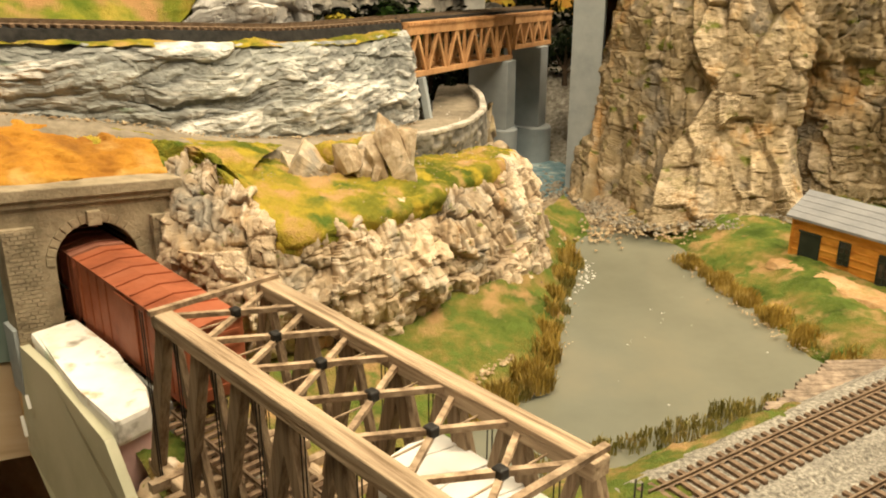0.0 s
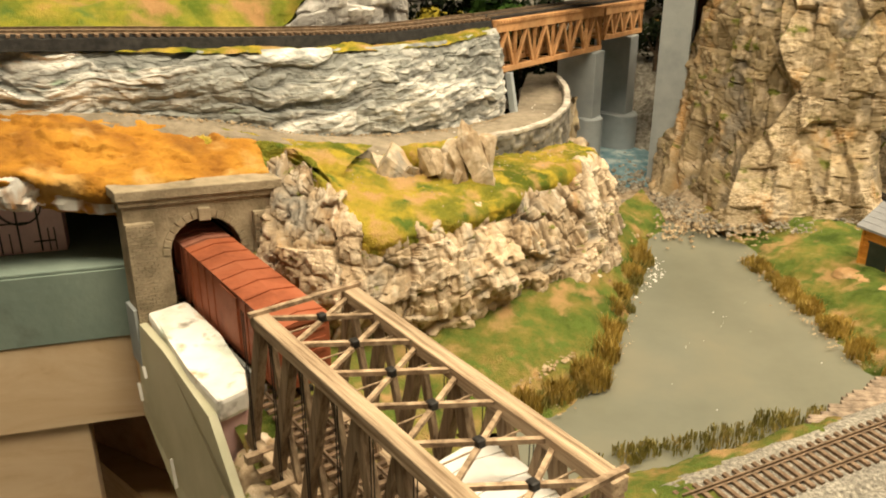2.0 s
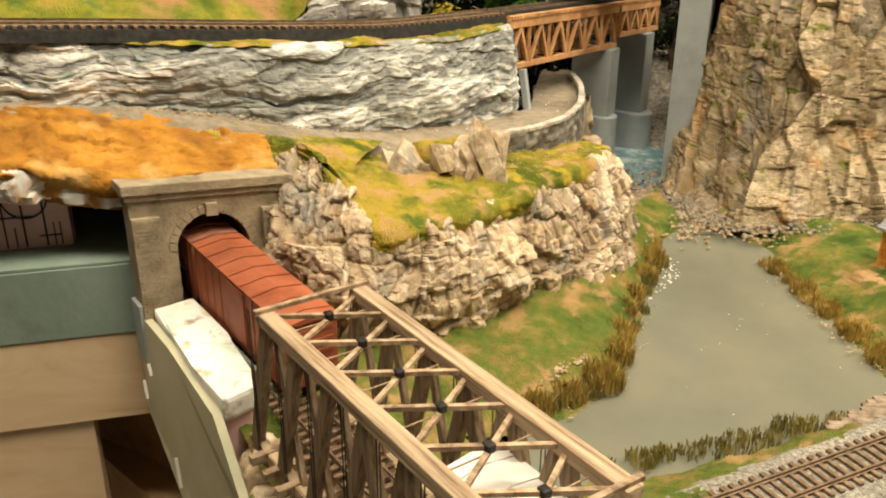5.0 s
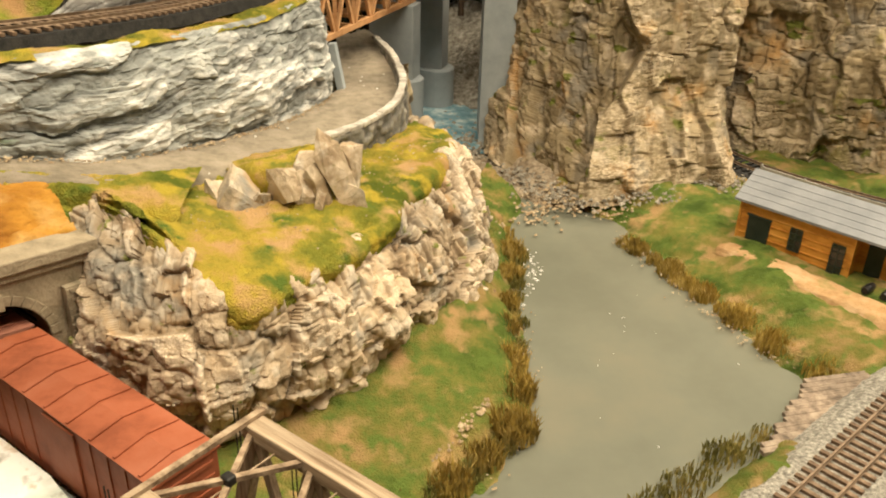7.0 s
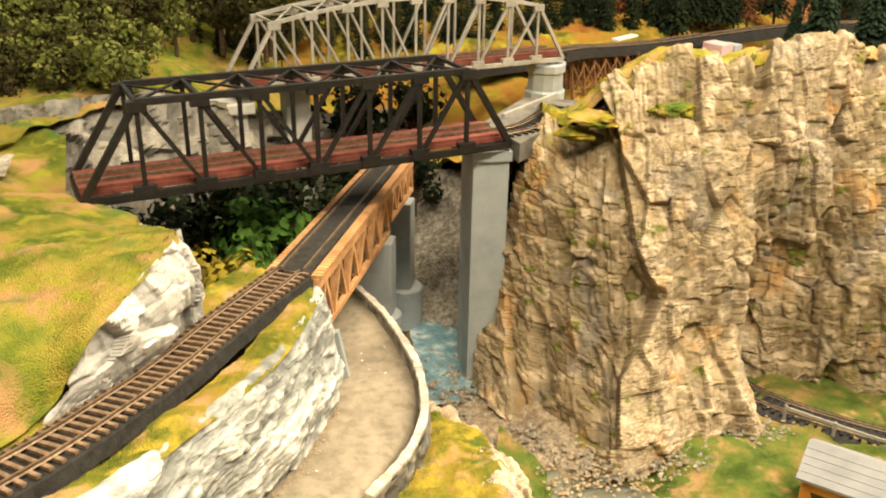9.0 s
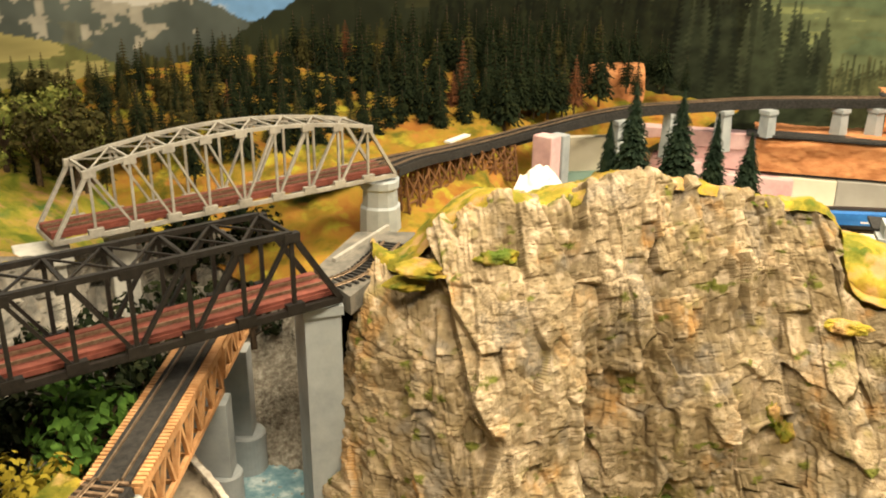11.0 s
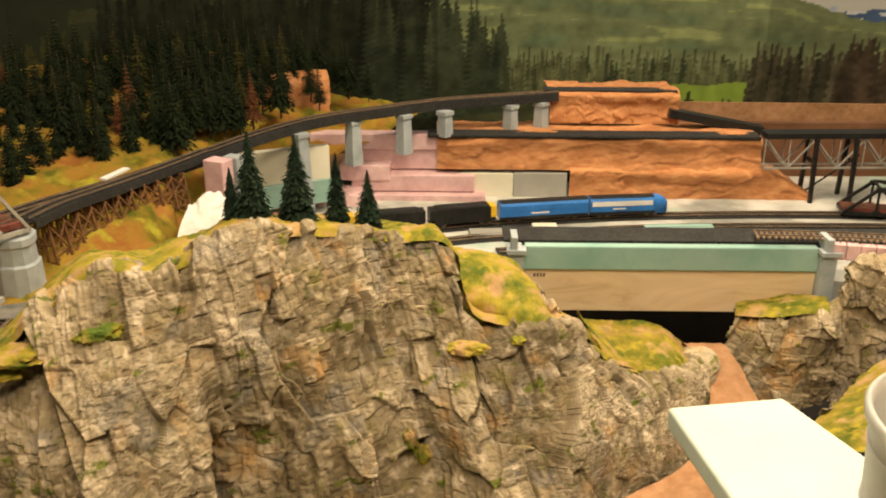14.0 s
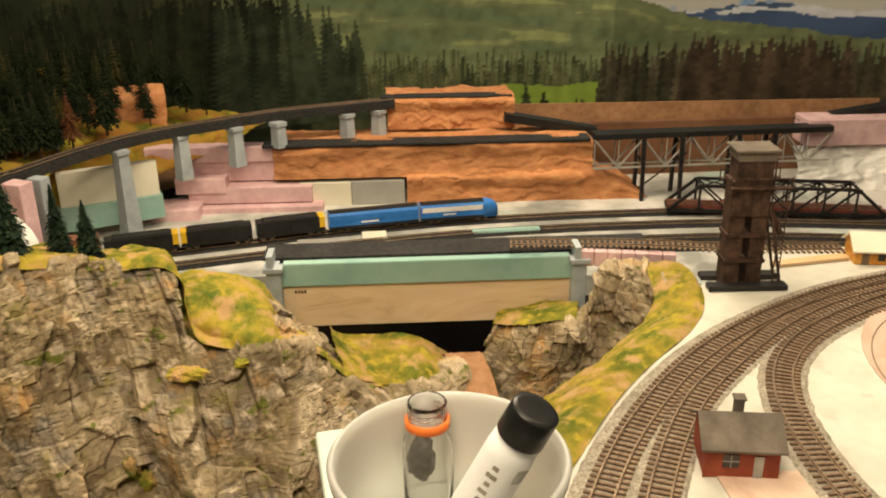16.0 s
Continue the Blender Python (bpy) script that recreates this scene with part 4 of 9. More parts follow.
def portal():
    root = thing("tunnel_portal", (0, 0, 0), "grey-brown cast stone tunnel portal with brick pilasters", "tunnel portal", "", "structure")
    bm = bmesh.new()
    arch = [(-0.0245, 1.25)] + [(0.0245 * math.cos(a), 1.312 + 0.0245 * math.sin(a)) for a in np.linspace(math.pi, 0, 17)] + [(0.0245, 1.25)]
    out = [(-0.052, 1.245)] + [(-0.052 + 0.104 * k / 16, 1.355) for k in range(17)] + [(0.052, 1.245)]
    ring = lambda pts, y: [bm.verts.new(portal_m @ Vector((x, y, z))) for x, z in pts]
    fa, fo, ba, bo = ring(arch, 0.0), ring(out, 0.0), ring(arch, 0.05), ring(out, 0.012)
    for k in range(len(arch) - 1):
        bm.faces.new((fa[k], fa[k + 1], fo[k + 1], fo[k]))
        bm.faces.new((fa[k], ba[k], ba[k + 1], fa[k + 1]))
        bm.faces.new((fo[k], fo[k + 1], bo[k + 1], bo[k]))
    part("wall", bm, M_STONEWORK, root)
    part("coping", box(-0.056, 0.056, -0.004, 0.014, 1.353, 1.36, portal_m, 0.0008), M_STONEWORK, root)
    part("cornice", box(-0.054, 0.054, -0.002, 0.012, 1.349, 1.353, portal_m), M_STONEWORK, root)
    for s in (-1, 1):
        bm = bmesh.new()
        rng = random.Random(4 + s)
        for r in range(36):
            for c in range(-1, 5):
                x0 = s * 0.043 - 0.0092 + (c + 0.5 * (r % 2)) * 0.0042
                x1 = min(x0 + 0.0039, s * 0.043 + 0.0092)
                x0 = max(x0, s * 0.043 - 0.0092)
                if x1 - x0 > 0.0006:
                    add_box(bm, x0, x1, -0.0045 - rng.uniform(0, 0.0005), -0.003, 1.246 + r * 0.00253, 1.246 + r * 0.00253 + 0.0022, portal_m)
        ob = part("brickwork", bm, M_STONEWORK, root)
        ob["kind"] = "stuff"
        part("pilaster", box(s * 0.043 - 0.009, s * 0.043 + 0.009, -0.004, 0.0, 1.245, 1.338, portal_m, 0.0006), M_STONEWORK, root)
    for k, a in enumerate(np.linspace(0.12, math.pi - 0.12, 15)):
        m = portal_m @ pose(0.0272 * math.cos(a), 0, 1.312 + 0.0272 * math.sin(a), 0, -math.degrees(a) + 90, 0)
        part("voussoir", box(-0.0024, 0.0024, -0.0008, 0.0004, -0.0025, 0.0028, m, 0.0002), M_STONEWORK, root)
    part("keystone", box(-0.004, 0.004, -0.003, 0.001, 1.335, 1.344, portal_m, 0.0005), M_STONEWORK, root)
    # lining and closing walls are near-black: the tunnel's darkness is painted on
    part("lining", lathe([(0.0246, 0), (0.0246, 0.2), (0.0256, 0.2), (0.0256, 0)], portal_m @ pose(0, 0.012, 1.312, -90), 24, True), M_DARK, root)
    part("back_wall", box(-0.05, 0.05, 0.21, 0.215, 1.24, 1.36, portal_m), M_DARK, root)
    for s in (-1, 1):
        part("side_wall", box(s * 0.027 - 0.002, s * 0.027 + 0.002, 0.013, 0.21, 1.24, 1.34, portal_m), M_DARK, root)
    return root


portal()


# ---- timber truss bridge ----
def timber_truss():
    root = thing("timber_truss_bridge", (0, 0, 0), "weathered grey-brown timber through-truss railway bridge", "bridge")
    m = Matrix((T_DIR, T_SIDE, Vector((0, 0, 1)))).transposed().to_4x4()
    m.translation = (-0.1015, 0.367, 0)
    L, h, zt, zb = 0.194, 0.026, 1.337, 1.25
    at = lambda x, y, z: m @ Vector((x, y, z))
    n = 6
    p = L / n
    for s in (-1, 1):
        part("top_chord", beam(at(-0.003, s * h, zt), at(L + 0.003, s * h, zt), 0.0085, 0.007, bevel=0.0006), M_CHORD, root)
        part("bottom_chord", beam(at(-0.03, s * h, zb), at(L + 0.012, s * h, zb), 0.006, 0.007, bevel=0.0006), M_CHORD, root)
        for f, k in [(1, k) for k in range(4)] + [(-1, k) for k in range(3, 7)]:
            x = p * k
            part("brace", beam(at(x + f * 0.001, s * h, zt - 0.003), at(x - f * 0.023, s * (h + 0.001), zb), 0.005, 0.0072, bevel=0.0004), M_BRACE, root)
            if k != 3:
                part("counter_brace", beam(at(x + f * 0.005, s * (h - 0.002), zt - 0.003), at(x + f * 0.028, s * (h - 0.002), zb), 0.003, 0.0038), M_BRACE, root)
            for o in (0.004, 0.0065):
                part("hanger", beam(at(x - f * (0.02 - o), s * (h + 0.0034), zt), at(x - f * (0.02 - o), s * (h + 0.0034), zb), 0.0005, 0.0005), M_BLACK, root)
    for x in (0.0, L):
        part("end_strut", beam(at(x, -h - 0.006, zt + 0.0045), at(x, h + 0.006, zt + 0.0045), 0.0028, 0.0022), M_WEATHERED, root)
    for k in range(n):
        x = p * k
        part("cross_brace", beam(at(x, -h, zt + 0.001), at(x + p, h, zt + 0.001), 0.0023, 0.0022), M_WEATHERED, root)
        part("cross_brace", beam(at(x, h, zt - 0.001), at(x + p, -h, zt - 0.001), 0.0023, 0.002), M_WEATHERED, root)
        part("sway_rod", beam(at(x + p * 0.5, -h, zt - 0.002), at(x + p * 0.5, h, zt - 0.002), 0.0006, 0.0006), M_WEATHERED, root)
        part("knot", box(-0.0024, 0.0024, -0.0022, 0.0022, -0.002, 0.002, m @ pose(x + p / 2, 0, zt + 0.001), 0.0009), M_BLACK, root)
    for k in range(14):
        x = -0.008 + (L + 0.016) * k / 13
        part("floor_beam", beam(at(x, -h - 0.012, zb + 0.002), at(x, h + 0.012, zb + 0.002), 0.0045, 0.005), M_WEATHERED, root)
    for s in (-1, 1):
        part("stringer", beam(at(-0.012, s * 0.008, zb + 0.007), at(L + 0.012, s * 0.008, zb + 0.007), 0.005, 0.006), M_WEATHERED, root)
    return root


timber_truss()

# ---- trestle deck bridge ----
DECK_A, DECK_D = Vector((-0.0498, 0.8507, 1.4)), Vector((0.483, 0.8755, -0.053)).normalized()
DECK_W = Vector((0.8755, -0.483, 0)).normalized()


def deck_at(x, y, drop):
    """A place on the deck bridge: along it, across it, and below the top chord's middle."""
    return DECK_A + DECK_D * x + DECK_W * y - Vector((0, 0, drop))


def deck_bridge():
    root = thing("timber_deck_bridge", (0, 0, 0), "fresh orange-brown timber deck truss bridge", "bridge")
    h = 0.017
    for x0, x1, deep, n in ((0.0, 0.236, 0.0415, 6), (0.242, 0.352, 0.031, 4)):
        p = (x1 - x0) / n
        for s in (-1, 1):
            part("top_chord", beam(deck_at(x0, s * h, 0), deck_at(x1, s * h, 0), 0.0042, 0.009, bevel=0.0004), M_NEW_WOOD, root)
            part("bottom_chord", beam(deck_at(x0, s * h, deep), deck_at(x1, s * h, deep), 0.0042, 0.0055, bevel=0.0004), M_NEW_WOOD, root)
            for k in range(n + 1):
                x = x0 + p * k + (0.002 if k == 0 else -0.002 if k == n else 0)
                part("post", beam(deck_at(x, s * h, 0.0045), deck_at(x, s * h, deep - 0.0025), 0.0034, 0.0034), M_NEW_WOOD, root)
                if k < n:
                    part("diagonal", beam(deck_at(x0 + p * (k + 0.08), s * h, deep - 0.003), deck_at(x0 + p * (k + 0.52), s * h, 0.005), 0.003, 0.0036), M_NEW_WOOD, root)
                    part("diagonal", beam(deck_at(x0 + p * (k + 0.56), s * h, 0.005), deck_at(x0 + p * (k + 0.92), s * h, deep - 0.003), 0.003, 0.0036), M_NEW_WOOD, root)
        for k in range(n + 1):
            part("cross_beam", beam(deck_at(x0 + p * k, -h, deep), deck_at(x0 + p * k, h, deep), 0.003, 0.003), M_NEW_WOOD, root)
    n = 66
    for k in range(n):
        x = 0.352 * (k + 0.5) / n
        part("deck_tie", beam(deck_at(x, -0.021, -0.006), deck_at(x, 0.021, -0.006), 0.0034, 0.003), M_NEW_WOOD, root)
    part("running_board", beam(deck_at(0, 0, -0.0088), deck_at(0.352, 0, -0.0088), 0.027, 0.0026), M_ROADBED, root)
    for s in (-1, 1):
        part("rail", beam(deck_at(0, s * 0.00825, -0.0112), deck_at(0.352, s * 0.00825, -0.0112), 0.0012, 0.0022), M_RAIL, root)
    return root


deck_bridge()
solid("bridge_post", beam((-0.013, 0.85, 1.312), (-0.0205, 0.853, 1.3555), 0.0065, 0.0065, bevel=0.0006), M_GREY_PAINT, "slim grey post under the deck bridge", "post")


# ---- steel trusses ----
def steel_truss(name, p, q, width, height, z, mat, label, n=8, arched=0.0, bar=0.005, deck_mat=None):
    root = thing(name, (0, 0, 0), label, "bridge")
    a, b = Vector((*p, 0)), Vector((*q, 0))
    d = (b - a).normalized()
    w = Vector((d.y, -d.x, 0))
    L = (b - a).length
    at = lambda x, y, zz: a + d * x + w * y + Vector((0, 0, zz))
    top = lambda k: z + height + arched * (1 - ((k - n / 2) / (n / 2 - 1)) ** 2)
    X = [L * k / n for k in range(n + 1)]
    for s in (0, width):
        part("bottom_chord", beam(at(0, s, z), at(L, s, z), bar, bar * 1.2), mat, root)
        for k in range(1, n - 1):
            part("top_chord", beam(at(X[k], s, top(k)), at(X[k + 1], s, top(k + 1)), bar, bar), mat, root)
        part("end_post", beam(at(0, s, z), at(X[1], s, top(1)), bar, bar), mat, root)
        part("end_post", beam(at(L, s, z), at(X[n - 1], s, top(n - 1)), bar, bar), mat, root)
        for k in range(1, n):
            part("post", beam(at(X[k], s, z), at(X[k], s, top(k)), bar * 0.7, bar * 0.7), mat, root)
            if k < n / 2:
                part("diagonal", beam(at(X[k], s, top(k)), at(X[k + 1], s, z), bar * 0.8, bar * 0.6), mat, root)
            if k > n / 2:
                part("diagonal", beam(at(X[k], s, top(k)), at(X[k - 1], s, z), bar * 0.8, bar * 0.6), mat, root)
        for k in range(1, n):
            part("gusset", beam(at(X[k] - 0.007, s, top(k) - 0.003), at(X[k] + 0.007, s, top(k) - 0.003), 0.0015 + bar, 0.008), mat, root)
            part("gusset", beam(at(X[k] - 0.008, s, z + 0.003), at(X[k] + 0.008, s, z + 0.003), 0.0015 + bar, 0.009), mat, root)
    for k in range(1, n):
        part("strut", beam(at(X[k], 0, top(k)), at(X[k], width, top(k)), bar * 0.6, bar * 0.6), mat, root)
        if k < n - 1:
            part("lateral", beam(at(X[k], 0, top(k)), at(X[k + 1], width, top(k + 1)), bar * 0.35, bar * 0.35), mat, root)
            part("lateral", beam(at(X[k], width, top(k)), at(X[k + 1], 0, top(k + 1)), bar * 0.35, bar * 0.35), mat, root)
    for k in range(n + 1):
        part("floor_beam", beam(at(X[k], 0, z - 0.001), at(X[k], width, z - 0.001), bar * 0.8, bar * 1.2), mat, root)
    part("deck", beam(at(0, width / 2, z + 0.004), at(L, width / 2, z + 0.004), width * 0.75, 0.004), deck_mat or M_RED_DECK, root)
    for s in (0.2, 0.8):
        part("walkway", beam(at(0, width * s, z + 0.0075), at(L, width * s, z + 0.0075), width * 0.12, 0.003), deck_mat or M_RED_DECK, root)
    for s in (-1, 1):
        part("rail", beam(at(0, width / 2 + s * 0.00825, z + 0.009), at(L, width / 2 + s * 0.00825, z + 0.009), 0.0012, 0.003), M_RAIL, root)
    return root


steel_truss("black_truss_bridge", (-0.185, 0.93), (0.172, 0.978), -0.06, 0.07, 1.447, M_BLACK, "black steel through-truss bridge with a red deck", 8)
steel_truss("grey_truss_bridge", (-0.03, 1.25), (0.395, 1.318), -0.06, 0.07, 1.445, M_GREY_STEEL, "pale grey arched-top steel truss bridge with a red-brown deck", 10, 0.018, 0.004)

# ---- bridge piers ----
tower_ob = thing("bridge_tower", (0, 0, 0), "tall plain grey-painted pier beside the cliff", "bridge pier")
part("shaft", prism([(0.14, 0.985), (0.172, 0.978), (0.184, 1.03), (0.15, 1.04)], 1.18, 1.432), M_GREY_PAINT, tower_ob)
part("cap", prism([(0.138, 0.982), (0.1735, 0.975), (0.186, 1.032), (0.148, 1.043)], 1.432, 1.441), M_GREY_PAINT, tower_ob)
for x, r, zt, drop in ((0.222, 0.0165, 1.2655, 0.0445), (0.318, 0.02, 1.25, 0.0345)):
    root = thing("bridge_pier", (0, 0, 0), "blue-grey painted slab pier with a rounded foot", "bridge pier", "bridge piers")
    top = deck_at(x, 0, drop)
    pm = Matrix((DECK_W, Vector((-DECK_W.y, DECK_W.x, 0)), Vector((0, 0, 1)))).transposed().to_4x4()
    pm.translation = (top.x, top.y, 0)
    for side in (-1, 1):
        part("foot", lathe([(r, 1.18), (r, zt - 0.002), (r - 0.002, zt)], pm @ pose(side * 0.016, 0, 0), 32), M_GREY_PAINT, root)
    part("foot_block", box(-0.016, 0.016, -r, r, 1.18, zt - 0.001, pm), M_GREY_PAINT, root)
    part("shaft", box(-0.025, 0.025, -0.0115, 0.0115, zt, top.z, pm, 0.0008), M_GREY_PAINT, root)
root = thing("truss_pier", (0, 0, 0), "grey-painted tapering pier under the grey truss", "bridge pier", "bridge piers")
octagon = [(math.cos(a) ** 3 * 0.25 + math.cos(a) * 0.75, math.sin(a)) for a in np.linspace(math.pi / 12, 2 * math.pi + math.pi / 12, 13)[:-1]]
bm = bmesh.new()
rings = [[bm.verts.new(pose(0.381, 1.337, 0, 0, 0, 9) @ Vector((x * rx, y * ry, z))) for x, y in octagon] for rx, ry, z in ((0.031, 0.031, 1.32), (0.0285, 0.0285, 1.4), (0.0255, 0.0255, 1.403), (0.0245, 0.0245, 1.424), (0.0275, 0.0275, 1.427), (0.0275, 0.0275, 1.436), (0.025, 0.025, 1.4385))]
for a, b in zip(rings, rings[1:]):
    for k in range(12):
        bm.faces.new((a[k], a[(k + 1) % 12], b[(k + 1) % 12], b[k]))
bm.faces.new(rings[-1])
part("shaft", bm, M_GREY_PAINT, root)
solid("gorge_stream", grid_mesh("gorge_stream", sheet([[(0.08, 0.95, 1.205), (0.06, 1.18, 1.205)], [(0.2, 0.95, 1.205), (0.2, 1.18, 1.205)]], 10, 10)), M_BLUE_WATER, "blue painted stream with white ripples in the gorge", "stream", "structure")


# ---- plaster ledge, fascia and open benchwork beside the portal ----
def portal_at(side, along, z):
    return Vector((-0.2045, 0.4945, 0)) + T_SIDE * side + T_DIR * along + Vector((0, 0, z))


def slab(outline, z0, z1, bevel=0.0, jag=0.0, seed=0):
    """A slab over an outline of (side, along) by the tunnel track."""
    rng = random.Random(seed)
    bm = bmesh.new()
    add_prism(bm, [(portal_at(s, a, 0).x + rng.uniform(-jag, jag), portal_at(s, a, 0).y + rng.uniform(-jag, jag)) for s, a in outline], z0, z1)
    if bevel:
        bmesh.ops.bevel(bm, geom=list(bm.edges), offset=bevel, segments=2, affect="EDGES", profile=0.6)
    return bm


M_STAINED_FOAM = material("stained_plaster", [(0.72, 0.71, 0.67), (0.82, 0.81, 0.78), (0.86, 0.86, 0.84)], 30, 0.8, 0.4, 140, spots=[((0.5, 0.33, 0.16), 60, 0.13), ((0.5, 0.6, 0.52), 22, 0.18), ((0.66, 0.44, 0.4), 26, 0.15), ((0.3, 0.28, 0.24), 70, 0.1)])
ledge = thing("plaster_ledge", (0, 0, 0), "white plastered foam ledge beside the tunnel track", "ledge", "", "structure")
part("top", slab([(-0.046, 0.004), (-0.0185, 0.002), (-0.0185, 0.06), (-0.023, 0.108), (-0.03, 0.127), (-0.051, 0.13), (-0.0515, 0.088), (-0.048, 0.05)], 1.262, 1.277, 0.003, 0.001, 3), M_STAINED_FOAM, ledge)
part("base", slab([(-0.044, 0.002), (-0.0195, 0.002), (-0.0195, 0.06), (-0.024, 0.107), (-0.031, 0.124), (-0.049, 0.126), (-0.05, 0.088), (-0.046, 0.05)], 1.22, 1.2625, 0.002, 0.001, 4), M_PINK_FOAM, ledge, "bare pink foam under the plaster")
part("kerb", slab([(-0.0185, 0.0), (-0.0165, 0.0), (-0.0165, 0.12), (-0.0185, 0.12)], 1.24, 1.27), M_GREY_ROCK, ledge)
M_OLIVE_EDGE = material("painted_fascia", [(0.42, 0.42, 0.29), (0.5, 0.49, 0.36), (0.55, 0.53, 0.4)], 14, 0.45, 0.05, 200, spots=[((0.75, 0.72, 0.6), 18, 0.1)])
fascia = thing("olive_fascia", (0, 0, 0), "glossy olive-cream painted fascia board with pale scuffs", "fascia", "", "structure")
bm = bmesh.new()
pts = [portal_at(-0.0525, -0.004, 1.27), portal_at(-0.053, 0.05, 1.272), portal_at(-0.0555, 0.128, 1.268), portal_at(-0.058, 0.165, 1.235), portal_at(-0.06, 0.5, 1.19), portal_at(-0.064, 0.5, 1.05), portal_at(-0.061, 0.1, 1.15), portal_at(-0.056, -0.004, 1.2)]
va = [bm.verts.new(p) for p in pts]
vb = [bm.verts.new(p + T_SIDE * 0.005) for p in pts]
bm.faces.new(va)
bm.faces.new(vb[::-1])
for k in range(8):
    bm.faces.new((va[k], va[(k + 1) % 8], vb[(k + 1) % 8], vb[k]))
part("board", bm, M_OLIVE_EDGE, fascia)
for al, z, ln in ((0.0, 1.225, 0.012), (0.06, 1.2, 0.02), (0.015, 1.245, 0.007)):
    part("scuff", beam(portal_at(-0.0562 - (1.25 - z) * 0.05 - al * 0.02, al, z), portal_at(-0.0565 - (1.25 - z) * 0.05 - al * 0.02, al + 0.004, z - ln), 0.002, 0.0008), M_WHITE_FOAM, fascia)

F_A, F_DIR = Vector((-0.252, 0.474, 0)), Vector((-0.928, -0.371, 0))
F_OUT = Vector((0.371, -0.928, 0))


def panel(a0, a1, z0, z1, d0, d1, material_, name, label="", category="board", kind="structure", bevel=0.0006):
    m = Matrix((F_DIR, F_OUT, Vector((0, 0, 1)))).transposed().to_4x4()
    m.translation = F_A
    return solid(name, box(a0, a1, d0, d1, z0, z1, m, bevel), material_, label, category, kind)


M_TEAL_EDGE = material("teal_foam", [(0.2, 0.27, 0.24), (0.26, 0.33, 0.29)], 14, 0.8, 0.2, 200, spots=[((0.14, 0.16, 0.14), 16, 0.12)])
panel(0.0, 0.5, 1.252, 1.302, -0.03, 0.0, M_TEAL_EDGE, "teal_foam_edge", "dull teal foam edge of the bench", "foam board")
panel(0.0, 0.5, 1.186, 1.2515, -0.02, -0.001, M_PALE_PLY, "plywood_apron", "knotty plywood apron below the foam edge", "plywood")
panel(0.042, 0.5, 0.9, 1.1855, -0.022, -0.004, M_PALE_PLY, "plywood_panel", "plain plywood panel under the bench", "plywood")
# near-black board added where only shadow lies under the bench
panel(-0.2, 0.05, 0.9, 1.19, -0.14, -0.12, M_DARK, "bench_shadow_board", "near-black board standing in for the shadow under the bench", "board")
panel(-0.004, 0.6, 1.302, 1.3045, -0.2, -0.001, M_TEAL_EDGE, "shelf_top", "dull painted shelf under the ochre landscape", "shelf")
# near-black sheet gives the shelf opening its shade by colour
panel(-0.04, 0.6, 1.2, 1.36, -0.16, -0.14, M_DARK, "shelf_back", "near-black board painted as the shade inside the open shelf", "board")
panel(0.04, 0.3, 1.3046, 1.358, -0.05, -0.035, M_PINK_FOAM, "pink_foam_block", "pink foam block with black pen marks", "foam block")
for a0, a1, z0, z1 in ((0.055, 0.0562, 1.306, 1.345), (0.068, 0.0692, 1.306, 1.345), (0.046, 0.06, 1.3125, 1.3135), (0.046, 0.0468, 1.306, 1.322), (0.05, 0.0508, 1.306, 1.322), (0.074, 0.0748, 1.306, 1.32), (0.06, 0.095, 1.3265, 1.3275), (0.08, 0.081, 1.306, 1.34)):
    panel(a0, a1, z0, z1, -0.0349, -0.0344, M_BLACK, "pen_line", "black pen line drawn on pink foam", "pen mark", "", 0)
ring = bmesh.new()
arc = [F_A + F_DIR * (0.066 + 0.014 * math.cos(a)) + F_OUT * -0.0346 + Vector((0, 0, 1.34 + 0.014 * math.sin(a))) for a in np.linspace(math.pi, 2 * math.pi, 15)]
for p, q in zip(arc, arc[1:]):
    add_beam(ring, p, q + (q - p) * 0.1, 0.001, 0.001)
solid("pen_line", ring, M_BLACK, "black pen arc drawn on pink foam", "pen mark")
solid("portal_wing", slab([(-0.0545, -0.014), (-0.046, -0.014), (-0.046, 0.003), (-0.0545, 0.003)], 1.238, 1.2795), M_GREY_PAINT, "grey block under the portal's corner", "block", "structure")
solid("corner_batten", slab([(-0.0535, -0.013), (-0.046, -0.013), (-0.046, -0.0045), (-0.0535, -0.0045)], 1.19, 1.2375), M_PLY, "pale pine batten at the bench's corner", "batten", "structure")


M_DRIP = material("dripped_plaster", [(0.62, 0.6, 0.56), (0.74, 0.73, 0.7)], 40, 0.85, 0.5, 200, stretch=(1, 1, 0.35), spots=[((0.46, 0.2, 0.03), 55, 0.2)])


